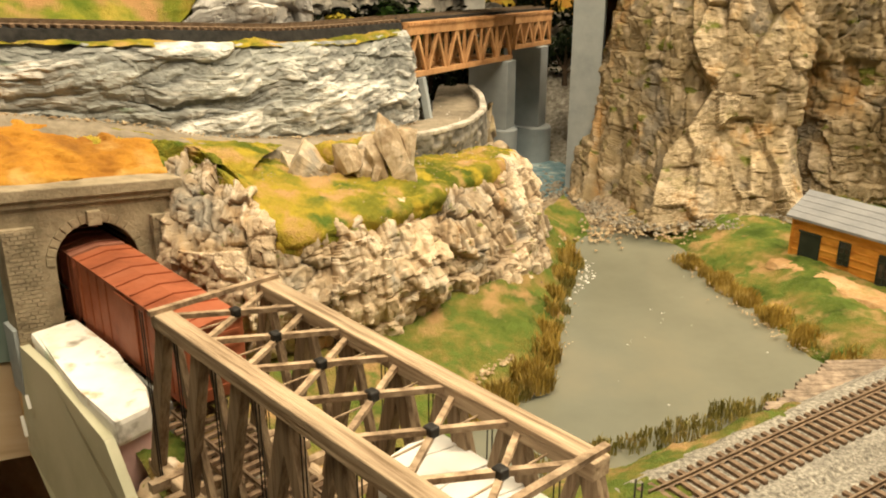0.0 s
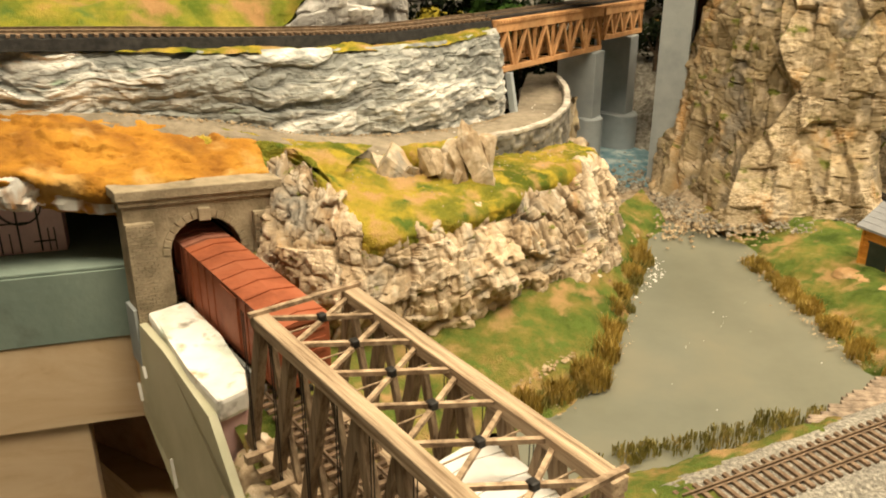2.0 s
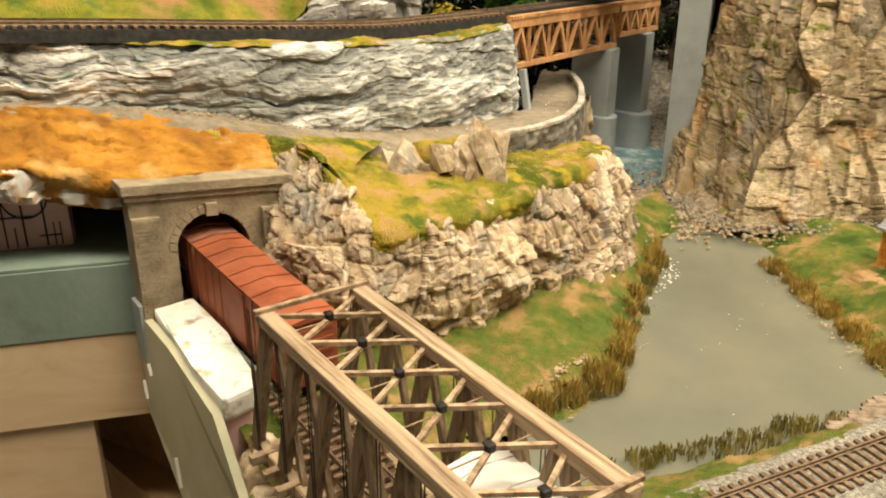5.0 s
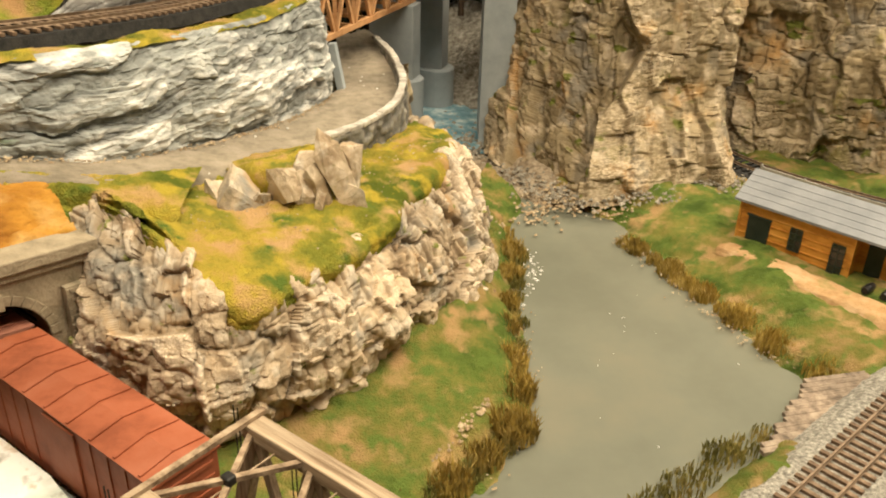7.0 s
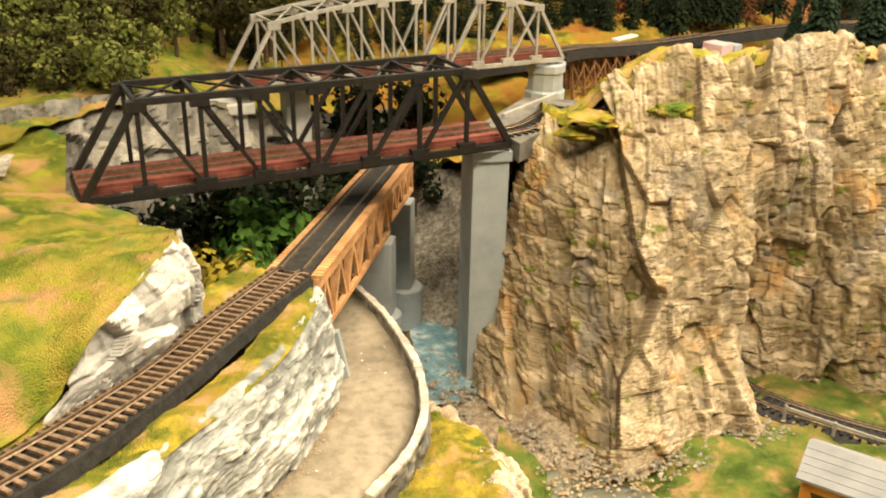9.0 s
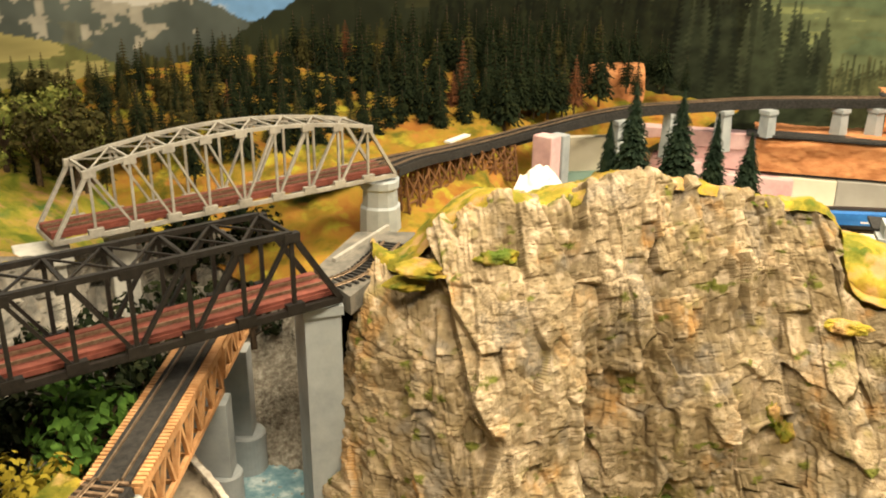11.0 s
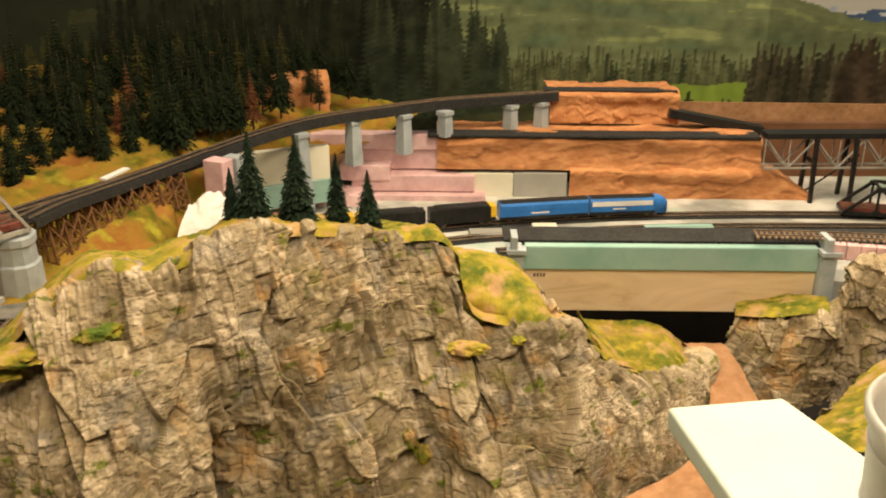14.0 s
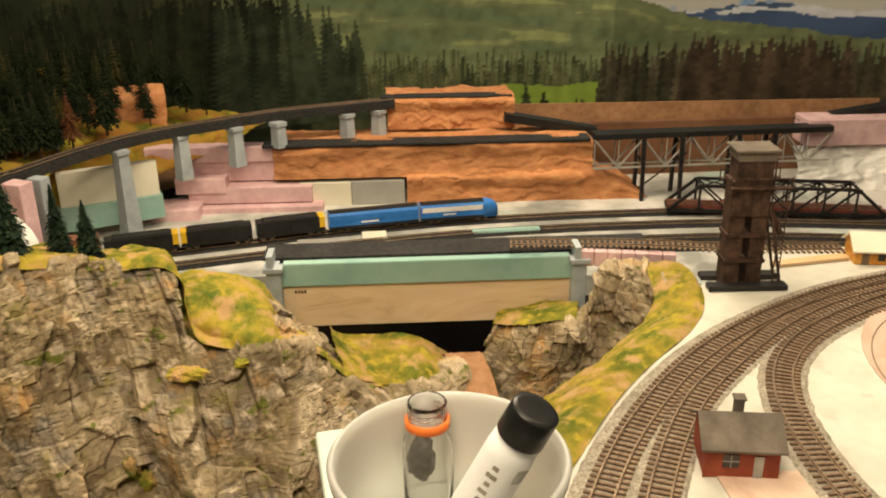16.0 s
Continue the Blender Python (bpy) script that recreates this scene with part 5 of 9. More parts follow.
def ochre():
    f = [(-0.75, 0.27), (-0.5, 0.375), (-0.34, 0.438), (-0.258, 0.47), (-0.235, 0.482), (-0.202, 0.512), (-0.172, 0.539)]
    b = [(-0.75, 0.347), (-0.5, 0.456), (-0.33, 0.527), (-0.28, 0.551), (-0.245, 0.566), (-0.218, 0.574), (-0.192, 0.572)]
    zb = [1.418, 1.405, 1.389, 1.38, 1.373, 1.366, 1.36]
    zf = [1.41, 1.392, 1.373, 1.36, 1.357, 1.3525, 1.348]
    cols = []
    for k, ((x0, y0), (x1, y1)) in enumerate(zip(f, b)):
        h = 0.006 * math.sin(k * 1.9)
        cols.append([(x0 - 0.004, y0 + 0.006, zf[k] - 0.02), (x0, y0, zf[k]), (0.75 * x0 + 0.25 * x1, 0.75 * y0 + 0.25 * y1, 0.62 * zf[k] + 0.38 * zb[k] - 0.001 + 0.4 * h), (0.4 * x0 + 0.6 * x1, 0.4 * y0 + 0.6 * y1, 0.25 * zf[k] + 0.75 * zb[k] + 0.002), (x1, y1, zb[k] + 0.001), (x1 - 0.008, y1 + 0.02, zb[k] - 0.007)])
    return rock("ochre_land", cols, 260, 140, [("f", 0.06, 0.03, 0.0016, 0.004, 0.0006), ("f", 0.022, 0.014, 0.0011, 0.003, 0.0004)], 71, swell=0.003, warp=0.012, grit=0.001)


solid("ochre_land", ochre(), M_OCHRE, "lumpy ochre plaster land above the open shelf", "plaster land", "structure", smooth=True)
solid("ochre_edge", rock("ochre_edge", [[(x + 0.0045, y + 0.02, zt - 0.024), (x + 0.001, y - 0.003, zt - 0.017), (x, y - 0.002, zt + 0.004)] for x, y, zt in ((-0.75, 0.275, 1.41), (-0.5, 0.38, 1.392), (-0.34, 0.443, 1.372), (-0.255, 0.478, 1.358))], 160, 14, [("f", 0.018, 0.02, 0.0016, 0.004, 0.001), ("f", 0.006, 0.006, 0.0008, 0.002, 0.0003)], 73, swell=0.0006), M_DRIP, "white dripping plaster edge with ochre runs", "plaster edge", "structure")

# rock shoulder under the truss's foot
foot_cols = [[(*portal_at(s - 0.02, a, 0).xy, 1.15), (*portal_at(s, a, 0).xy, 1.225), (*portal_at(s + 0.03, a, 0).xy, 1.246), (*portal_at(s + 0.08, a, 0).xy, 1.215)] for s, a in ((-0.052, 0.13), (-0.05, 0.17), (-0.046, 0.23), (-0.045, 0.3), (-0.045, 0.42))]
solid("foot_rock", rock("foot_rock", foot_cols, 160, 70, [("f", 0.025, 0.03, 0.003, 0.004, 0.002), ("l", 0.011, 0.012, 0.0012, 0.002, 0.001)], 77), M_PALE_ROCK, "pale rock shoulder under the timber truss", "rock", "structure", smooth=True)
bank_cols = [[(*portal_at(s0, a, 0).xy, z0), (*portal_at(s1, a, 0).xy, z1)] for a, s0, z0, s1, z1 in ((-0.02, -0.02, 1.256, 0.06, 1.262), (0.06, -0.025, 1.256, 0.06, 1.25), (0.12, -0.04, 1.255, 0.07, 1.24), (0.16, -0.04, 1.235, 0.08, 1.225), (0.25, -0.04, 1.2, 0.09, 1.215))]
solid("track_bank", land("track_bank", bank_cols, 90, 50, 0.003, 79), M_GREEN_TURF, "mossy bank beside the tunnel track", "bank", "structure", smooth=True)


# ---- rolling stock ----
def car_at(along, z=1.2662):
    m = Matrix((T_DIR, T_SIDE, Vector((0, 0, 1)))).transposed().to_4x4()
    m.translation = portal_at(0, along, z)
    return m


M_BOX_RED = material("boxcar_red", [(0.2, 0.055, 0.03), (0.27, 0.085, 0.045), (0.3, 0.1, 0.06)], 40, 0.6, 0.15, 300)
M_BOX_ROOF = material("boxcar_roof", [(0.24, 0.09, 0.06), (0.34, 0.15, 0.1)], 50, 0.65, 0.15, 300)
M_RUST_RED = material("boxcar_rust_red", [(0.22, 0.06, 0.025), (0.31, 0.09, 0.04), (0.34, 0.11, 0.055)], 40, 0.6, 0.15, 300)
M_CAR_WHITE = material("white_car_paint", [(0.72, 0.71, 0.69), (0.8, 0.79, 0.77)], 30, 0.4, 0.05, 300)
M_YELLOW = material("yellow_paint", [(0.7, 0.43, 0.02), (0.8, 0.5, 0.03)], 60, 0.45, 0.05, 300)
M_CAR_BLACK = material("hopper_black", [(0.012, 0.012, 0.012), (0.022, 0.021, 0.02)], 60, 0.4, 0.1, 300)
M_COAL = material("coal_load", [(0.008, 0.008, 0.008), (0.03, 0.03, 0.03)], 500, 0.5, 0.9, 900)
M_BLUE = material("blue_paint", [(0.03, 0.16, 0.5), (0.04, 0.2, 0.58)], 60, 0.35, 0.05, 300)


def truck(root, x, m):
    t = part("truck", box(x - 0.011, x + 0.011, -0.011, 0.011, 0.004, 0.0085, m, 0.0008), M_CAR_BLACK, root)
    for dx in (-0.0085, 0.0085):
        bm = bmesh.new()
        for s in (-1, 1):
            add_lathe(bm, [(0.0055, -0.0012), (0.0055, 0.0012)], m @ pose(x + dx, s * 0.0085, 0.0055, 90), 16)
        part("wheelset", bm, M_RAIL, t)


def boxcar(m, length, mat, roof_mat, label, category="boxcar", ribs=12, emblem=None, peak=0.0025, width=0.0315, height=0.0395):
    root = thing("boxcar", (0, 0, 0), label, category, "train cars")
    h, w, z0 = height, width, 0.0085
    part("body", box(0, length, -w / 2, w / 2, z0, z0 + h, m, 0.0006), mat, root)
    bm = bmesh.new()
    add_prism(bm, [(-w / 2 - 0.0008, z0 + h), (-w / 2 - 0.0008, z0 + h + 0.001), (0, z0 + h + peak + 0.001), (w / 2 + 0.0008, z0 + h + 0.001), (w / 2 + 0.0008, z0 + h)], -0.001, length + 0.001, m @ Matrix(((0, 0, 1, 0), (1, 0, 0, 0), (0, 1, 0, 0), (0, 0, 0, 1))))
    part("roof", bm, roof_mat, root)
    for k in range(ribs):
        x = length * (k + 0.5) / ribs
        bm = bmesh.new()
        for s in (-1, 1):
            add_beam(bm, m @ Vector((x, s * (w / 2), z0 + h + 0.0014)), m @ Vector((x, 0, z0 + h + peak + 0.0012)), 0.0016, 0.0012)
        part("roof_rib", bm, roof_mat, root)
    for s in (-1, 1):
        part("door", box(length * 0.42, length * 0.6, s * (w / 2 + 0.0007) - 0.0006, s * (w / 2 + 0.0007) + 0.0006, z0 + 0.002, z0 + h - 0.002, m, 0.0003), mat, root)
        part("sill", box(0.002, length - 0.002, s * (w / 2 - 0.001) - 0.0008, s * (w / 2 - 0.001) + 0.0008, z0 - 0.003, z0 + 0.0005, m), mat, root)
        for k in range(11):
            x = length * (k + 0.5) / 11
            if not 0.4 < x / length < 0.62:
                part("side_rib", box(x - 0.0005, x + 0.0005, s * (w / 2 + 0.0002) - 0.0004, s * (w / 2 + 0.0002) + 0.0004, z0 + 0.001, z0 + h - 0.001, m), mat, root)
        if emblem:
            for x0, x1, za, zb in emblem:
                part("emblem", box(length * x0, length * x1, s * (w / 2 + 0.0009) - 0.0005, s * (w / 2 + 0.0009) + 0.0005, z0 + h * za, z0 + h * zb, m), M_YELLOW, root, "plain yellow painted lettering block")
    for x in (0, length):
        for k in range(5):
            part("end_rib", beam(m @ Vector((x, -w / 2 + 0.003, z0 + 0.006 + k * 0.007)), m @ Vector((x, w / 2 - 0.003, z0 + 0.006 + k * 0.007)), 0.0012, 0.002), mat, root)
    truck(root, 0.022, m)
    truck(root, length - 0.022, m)
    for x in (-0.004, length + 0.001):
        part("coupler", box(x, x + 0.003, -0.0015, 0.0015, 0.006, 0.009, m), M_CAR_BLACK, root)
    return root


boxcar(car_at(-0.136), 0.136, M_BOX_RED, M_BOX_ROOF, "dark brown-red boxcar standing inside the tunnel mouth")
boxcar(car_at(0.005), 0.135, M_RUST_RED, M_RUST_RED, "rust-red boxcar standing between tunnel and truss", ribs=8)
boxcar(car_at(0.287), 0.136, M_CAR_WHITE, M_CAR_WHITE, "white covered freight car at the truss's far end", "freight car", 8)

# ---- retaining wall beside the road ----
def road_wall():
    root = thing("retaining_wall", (0, 0, 0), "low grey rubble retaining wall with a pale coping", "retaining wall", "", "structure")
    line = [(-0.04, 0.685), (-0.004, 0.722), (0.021, 0.765), (0.036, 0.825), (0.039, 0.875), (0.038, 0.93), (0.03, 0.99)]
    S = smooth_line(line, 48)
    D = np.gradient(S, axis=0)
    D /= np.linalg.norm(D, axis=1, keepdims=True)
    W = np.stack([D[:, 1], -D[:, 0]], 1)
    rng = random.Random(5)
    top = lambda k: 1.336 - 0.014 * k / 47
    for k in range(len(S) - 1):
        c, d, w = S[k], D[k], W[k]
        part("coping_stone", beam((c[0], c[1], top(k) + rng.uniform(-0.0006, 0.0006)), (c[0] + d[0] * 0.0078, c[1] + d[1] * 0.0078, top(k + 1) + rng.uniform(-0.0006, 0.0006)), 0.0062 + rng.uniform(-0.001, 0.001), 0.004, bevel=0.0009), M_COPING, root)
    cols = [[(c[0] + w[0] * 0.008, c[1] + w[1] * 0.008, 1.24), (c[0] + w[0] * 0.005, c[1] + w[1] * 0.005, 1.29), (c[0] + w[0] * 0.003, c[1] + w[1] * 0.003, top(6 * k) - 0.001)] for k, (c, w) in enumerate(zip(S[::6], W[::6]))]
    part("face", rock("face", cols, 170, 50, [("l", 0.009, 0.006, 0.0012, 0.0012, 0.0012)], 81, swell=0.0, warp=0.001), M_WALL_STONE, root, smooth=True)
    cols = [[(c[0] - w[0] * 0.003, c[1] - w[1] * 0.003, top(6 * k) - 0.001), (c[0] - w[0] * 0.004, c[1] - w[1] * 0.004, 1.3)] for k, (c, w) in enumerate(zip(S[::6], W[::6]))]
    part("inner_face", rock("inner_face", cols, 120, 12, [("l", 0.009, 0.006, 0.0006, 0.0008, 0.0006)], 83, swell=0.0), M_WALL_STONE, root, smooth=True)


M_COPING = material("coping_plaster", [(0.34, 0.31, 0.27), (0.5, 0.46, 0.4), (0.66, 0.63, 0.57)], 90, 0.9, 0.3, 300)
M_WALL_STONE = rock_material("wall_stone", [(0.11, 0.11, 0.1), (0.2, 0.19, 0.17), (0.3, 0.27, 0.22)], (0.45, 0.42, 0.36), (0.05, 0.05, 0.045), 60)
road_wall()
solid("gorge_side", rock("gorge_side", [[(0.04, 0.82, 1.21), (0.045, 0.83, 1.27), (0.04, 0.84, 1.3)], [(0.07, 0.87, 1.2), (0.055, 0.88, 1.27), (0.047, 0.88, 1.325)], [(0.07, 0.93, 1.19), (0.055, 0.93, 1.26), (0.045, 0.93, 1.31)], [(0.05, 1.0, 1.19), (0.045, 1.0, 1.26), (0.035, 1.0, 1.3)]], 90, 60, [("f", 0.02, 0.025, 0.003, 0.003, 0.002), ("u", 0.008, 0.01, 0.001, 0.001, 0.001)], 85), M_TAN_ROCK, "tan rock side of the small gorge", "rock", "structure", smooth=True)
M_GRAVEL = material("grey_gravel", [(0.14, 0.12, 0.095), (0.27, 0.25, 0.21), (0.42, 0.4, 0.35)], 170, 0.95, 0.9, 420, dist=0.004)
M_STREAM = material("stony_earth", [(0.17, 0.125, 0.08), (0.28, 0.22, 0.15), (0.4, 0.33, 0.24)], 150, 0.95, 0.7, 500, dist=0.003)
solid("stream_bed", land("stream_bed", [[(0.05, 0.77, 1.217), (0.055, 0.84, 1.228), (0.065, 0.92, 1.215), (0.06, 1.0, 1.19)], [(0.1, 0.77, 1.217), (0.105, 0.83, 1.226), (0.11, 0.9, 1.216), (0.1, 0.98, 1.195)], [(0.16, 0.775, 1.217), (0.16, 0.83, 1.226), (0.16, 0.9, 1.222), (0.17, 1.0, 1.2)], [(0.23, 0.78, 1.222), (0.225, 0.84, 1.232), (0.22, 0.9, 1.236), (0.22, 1.0, 1.22)]], 110, 90, 0.006, 87), M_STREAM, "stony brown stream bed running down to the pond", "stream bed", "structure", smooth=True)


solid("gravel_slope", land("gravel_slope", [[(0.02, 1.14, 1.195), (0.03, 1.22, 1.24), (0.05, 1.34, 1.3)], [(0.1, 1.13, 1.2), (0.11, 1.2, 1.24), (0.13, 1.32, 1.305)], [(0.165, 1.085, 1.2), (0.185, 1.16, 1.25), (0.22, 1.28, 1.32)], [(0.185, 1.04, 1.21), (0.215, 1.1, 1.27), (0.26, 1.2, 1.34)]], 110, 70, 0.008, 88), M_GRAVEL, "grey stony slope below the trusses", "gravel", "structure", smooth=True)


# ---- reeds, tufts and debris round the pond ----
M_REED = material("reed_straw", [(0.22, 0.15, 0.03), (0.4, 0.28, 0.055), (0.54, 0.4, 0.12)], 80, 0.9, 0.0)
M_REED_GREEN = material("reed_green", [(0.13, 0.12, 0.03), (0.24, 0.21, 0.055), (0.4, 0.31, 0.1)], 80, 0.9, 0.0)


def tuft(name, x, y, z, spread, height, count, mat, label, seed):
    """A clump of standing grass blades."""
    rng = random.Random(seed)
    vs, fs = [], []
    for k in range(count):
        r, a = spread * math.sqrt(rng.random()), rng.uniform(0, 6.283)
        px, py = x + r * math.cos(a), y + r * math.sin(a)
        h = height * rng.uniform(0.45, 1.1) * (1 - 0.4 * r / spread)
        lx, ly = rng.gauss(0, 0.22) * h, rng.gauss(0, 0.22) * h
        b = rng.uniform(0, 3.14)
        wx, wy = 0.00045 * math.cos(b), 0.00045 * math.sin(b)
        i = len(vs)
        vs += [(px - wx, py - wy, z - 0.002), (px + wx, py + wy, z - 0.002), (px + lx * 0.4 - wx, py + ly * 0.4 - wy, z + h * 0.6), (px + lx * 0.4 + wx, py + ly * 0.4 + wy, z + h * 0.6), (px + lx, py + ly, z + h)]
        fs += [(i, i + 1, i + 3, i + 2), (i + 2, i + 3, i + 4)]
    me = bpy.data.meshes.new(name)
    me.from_pydata(vs, [], fs)
    return solid(name, me, mat, label, "reeds", "stuff")


seed = 100
for (x, y, sp, h, n) in ((0.104, 0.7, 0.012, 0.018, 420), (0.096, 0.668, 0.011, 0.015, 300), (0.084, 0.628, 0.009, 0.014, 240), (0.076, 0.596, 0.009, 0.018, 320), (0.07, 0.558, 0.011, 0.019, 380), (0.066, 0.528, 0.012, 0.021, 420), (0.056, 0.494, 0.014, 0.023, 520), (0.034, 0.474, 0.011, 0.016, 280), (0.012, 0.456, 0.012, 0.017, 320), (0.106, 0.735, 0.01, 0.01, 180)):
    seed += 1
    tuft("reed_clump", x, y, 1.226, sp, h, n, M_REED, "straw-coloured reeds along the pond's edge", seed)
for (x, y, sp, h, n) in ((0.222, 0.66, 0.011, 0.013, 260), (0.232, 0.625, 0.010, 0.014, 260), (0.243, 0.59, 0.012, 0.016, 340), (0.252, 0.555, 0.013, 0.017, 360), (0.268, 0.52, 0.014, 0.017, 360), (0.29, 0.545, 0.012, 0.014, 240), (0.21, 0.7, 0.01, 0.011, 200)):
    seed += 1
    tuft("reed_clump", x, y, 1.224, sp, h, n, M_REED, "olive and straw reeds on the far bank", seed)
for (x, y, sp, h, n) in ((0.075, 0.414, 0.009, 0.011, 130), (0.088, 0.42, 0.007, 0.013, 90), (0.104, 0.425, 0.008, 0.007, 90), (0.118, 0.43, 0.009, 0.009, 110), (0.135, 0.437, 0.012, 0.011, 170), (0.15, 0.445, 0.009, 0.008, 100), (0.168, 0.457, 0.011, 0.014, 190), (0.182, 0.462, 0.009, 0.01, 110), (0.05, 0.405, 0.009, 0.009, 120), (0.2, 0.47, 0.008, 0.008, 80)):
    seed += 1
    tuft("grass_tuft", x, y, 1.226, sp * 1.1, h * 0.62, n, M_REED_GREEN, "olive-green grass tuft on the near shore", seed)
rng = random.Random(61)
for line, mat in (([(0.205, 0.71), (0.216, 0.68), (0.232, 0.62), (0.248, 0.57), (0.27, 0.52), (0.295, 0.5)], M_REED), ([(0.107, 0.7), (0.092, 0.65), (0.074, 0.57), (0.058, 0.505), (0.022, 0.462), (-0.02, 0.45)], M_REED_GREEN)):
    for p in smooth_line(line, 16):
        seed += 1
        tuft("reed_clump", p[0] + rng.uniform(-0.004, 0.006), p[1] + rng.uniform(-0.005, 0.005), 1.224, rng.uniform(0.006, 0.011), rng.uniform(0.007, 0.012), 150, mat, "low mixed reeds along the water's edge", seed)


def debris(name, line, count, spread, size, mat, label, seed, zoff=0.0):
    """Small broken stones along a line."""
    rng = random.Random(seed)
    S = smooth_line(line, 200)
    vs, fs = [], []
    for k in range(count):
        p = S[rng.randrange(200)]
        c = Vector((p[0] + rng.gauss(0, spread), p[1] + rng.gauss(0, spread), p[2] + zoff))
        r = size * rng.uniform(0.4, 1.2)
        i = len(vs)
        for dx, dy, dz in ((1, 0, 0), (-1, 0, 0), (0, 1, 0), (0, -1, 0), (0, 0, 0.8), (0, 0, -0.6)):
            vs.append(tuple(c + Vector((dx * r * rng.uniform(0.6, 1.3), dy * r * rng.uniform(0.6, 1.3), dz * r * rng.uniform(0.6, 1.2)))))
        fs += [(i, i + 2, i + 4), (i + 2, i + 1, i + 4), (i + 1, i + 3, i + 4), (i + 3, i, i + 4), (i + 2, i, i + 5), (i + 1, i + 2, i + 5), (i + 3, i + 1, i + 5), (i, i + 3, i + 5)]
    me = bpy.data.meshes.new(name)
    me.from_pydata(vs, [], fs)
    return solid(name, me, mat, label, "stones", "stuff")


M_SAND = material("sandy_stone", [(0.3, 0.2, 0.11), (0.42, 0.32, 0.2), (0.52, 0.43, 0.3)], 120, 0.95, 0.3, 500)
M_GREY_STONE = material("grey_stone", [(0.16, 0.14, 0.11), (0.28, 0.25, 0.2), (0.42, 0.39, 0.33)], 160, 0.95, 0.3, 500)
debris("shore_stones", [(0.1, 0.74, 1.234), (0.084, 0.69, 1.236), (0.074, 0.65, 1.236), (0.064, 0.6, 1.235), (0.056, 0.56, 1.235), (0.046, 0.525, 1.234), (0.022, 0.49, 1.233), (-0.01, 0.465, 1.23)], 420, 0.003, 0.0019, M_SAND, "pale broken stones in a line along the grass", 3)
debris("shore_stones", [(0.14, 0.76, 1.224), (0.16, 0.79, 1.228), (0.19, 0.79, 1.232), (0.21, 0.76, 1.228)], 320, 0.014, 0.0022, M_SAND, "pale stones where the stream meets the pond", 5)
debris("scree", [(0.15, 0.86, 1.226), (0.18, 0.79, 1.232), (0.25, 0.775, 1.238), (0.31, 0.785, 1.24), (0.34, 0.78, 1.24)], 900, 0.014, 0.0022, M_GREY_STONE, "grey scree at the cliff's foot", 7)
debris("stream_stones", [(0.1, 0.84, 1.225), (0.12, 0.95, 1.208), (0.13, 1.05, 1.203)], 300, 0.022, 0.004, M_GREY_STONE, "grey stones in the stream bed", 9)
debris("bank_crumbs", [(0.03, 0.462, 1.225), (0.066, 0.51, 1.225), (0.084, 0.6, 1.224), (0.11, 0.7, 1.224)], 200, 0.006, 0.001, M_SAND, "sandy crumbs along the west shore", 11)
debris("bank_crumbs", [(0.2, 0.72, 1.226), (0.215, 0.66, 1.225), (0.23, 0.59, 1.225), (0.25, 0.53, 1.226)], 160, 0.005, 0.0011, M_SAND, "sandy crumbs along the east shore", 13)
debris("foam_flecks", [(0.12, 0.712, 1.2222), (0.118, 0.69, 1.2222), (0.112, 0.66, 1.2222), (0.106, 0.635, 1.2222)], 50, 0.004, 0.0014, M_WHITE_FOAM, "white foam flecks on the water", 15)
debris("specks", [(0.12, 0.5, 1.2222), (0.16, 0.6, 1.2222), (0.2, 0.55, 1.2222), (0.15, 0.7, 1.2222)], 16, 0.03, 0.0008, M_WHITE_FOAM, "tiny pale specks on the pond", 17)
debris("road_grit", [(-0.19, 0.585, 1.3535), (-0.11, 0.66, 1.338), (-0.06, 0.725, 1.3265), (0.0, 0.81, 1.318), (0.015, 0.9, 1.3165)], 70, 0.012, 0.001, M_WHITE_FOAM, "pale grit on the dirt road", 19)

debris("wall_foot_crumbs", [(x + 0.003, y - 0.004, z + 0.001) for x, y, z in road_l[2:12]], 420, 0.0022, 0.0012, M_SAND, "pale and tan crumbs along the rock wall's foot", 21)
debris("mound_crumbs", [(-0.13, 0.56, 1.352), (-0.1, 0.56, 1.338), (-0.06, 0.575, 1.33), (-0.02, 0.62, 1.328), (0.03, 0.7, 1.327)], 160, 0.014, 0.0009, M_SAND, "small pale crumbs on the mound's grass", 23)
# ---- plank crossing stack ----
M_PLANK = material("grey_plank", [(0.13, 0.1, 0.075), (0.26, 0.2, 0.15), (0.36, 0.29, 0.22)], 160, 0.85, 0.3, 400, stretch=(1, 1, 1))
planks = thing("plank_deck", (0, 0, 0), "grey-brown weathered plank deck beside the track", "plank deck")
rng = random.Random(31)
for k in range(13):
    a = Vector((0.245, 0.503, 1.2345)).lerp(Vector((0.184, 0.447, 1.2345)), k / 12) + Vector((rng.uniform(-0.003, 0.003), 0, 0))
    part("plank", beam(a, a + Vector((0.118 - 0.0045 * k, 0.006, 0)), 0.0043, 0.003, bevel=0.0004), M_PLANK, planks)


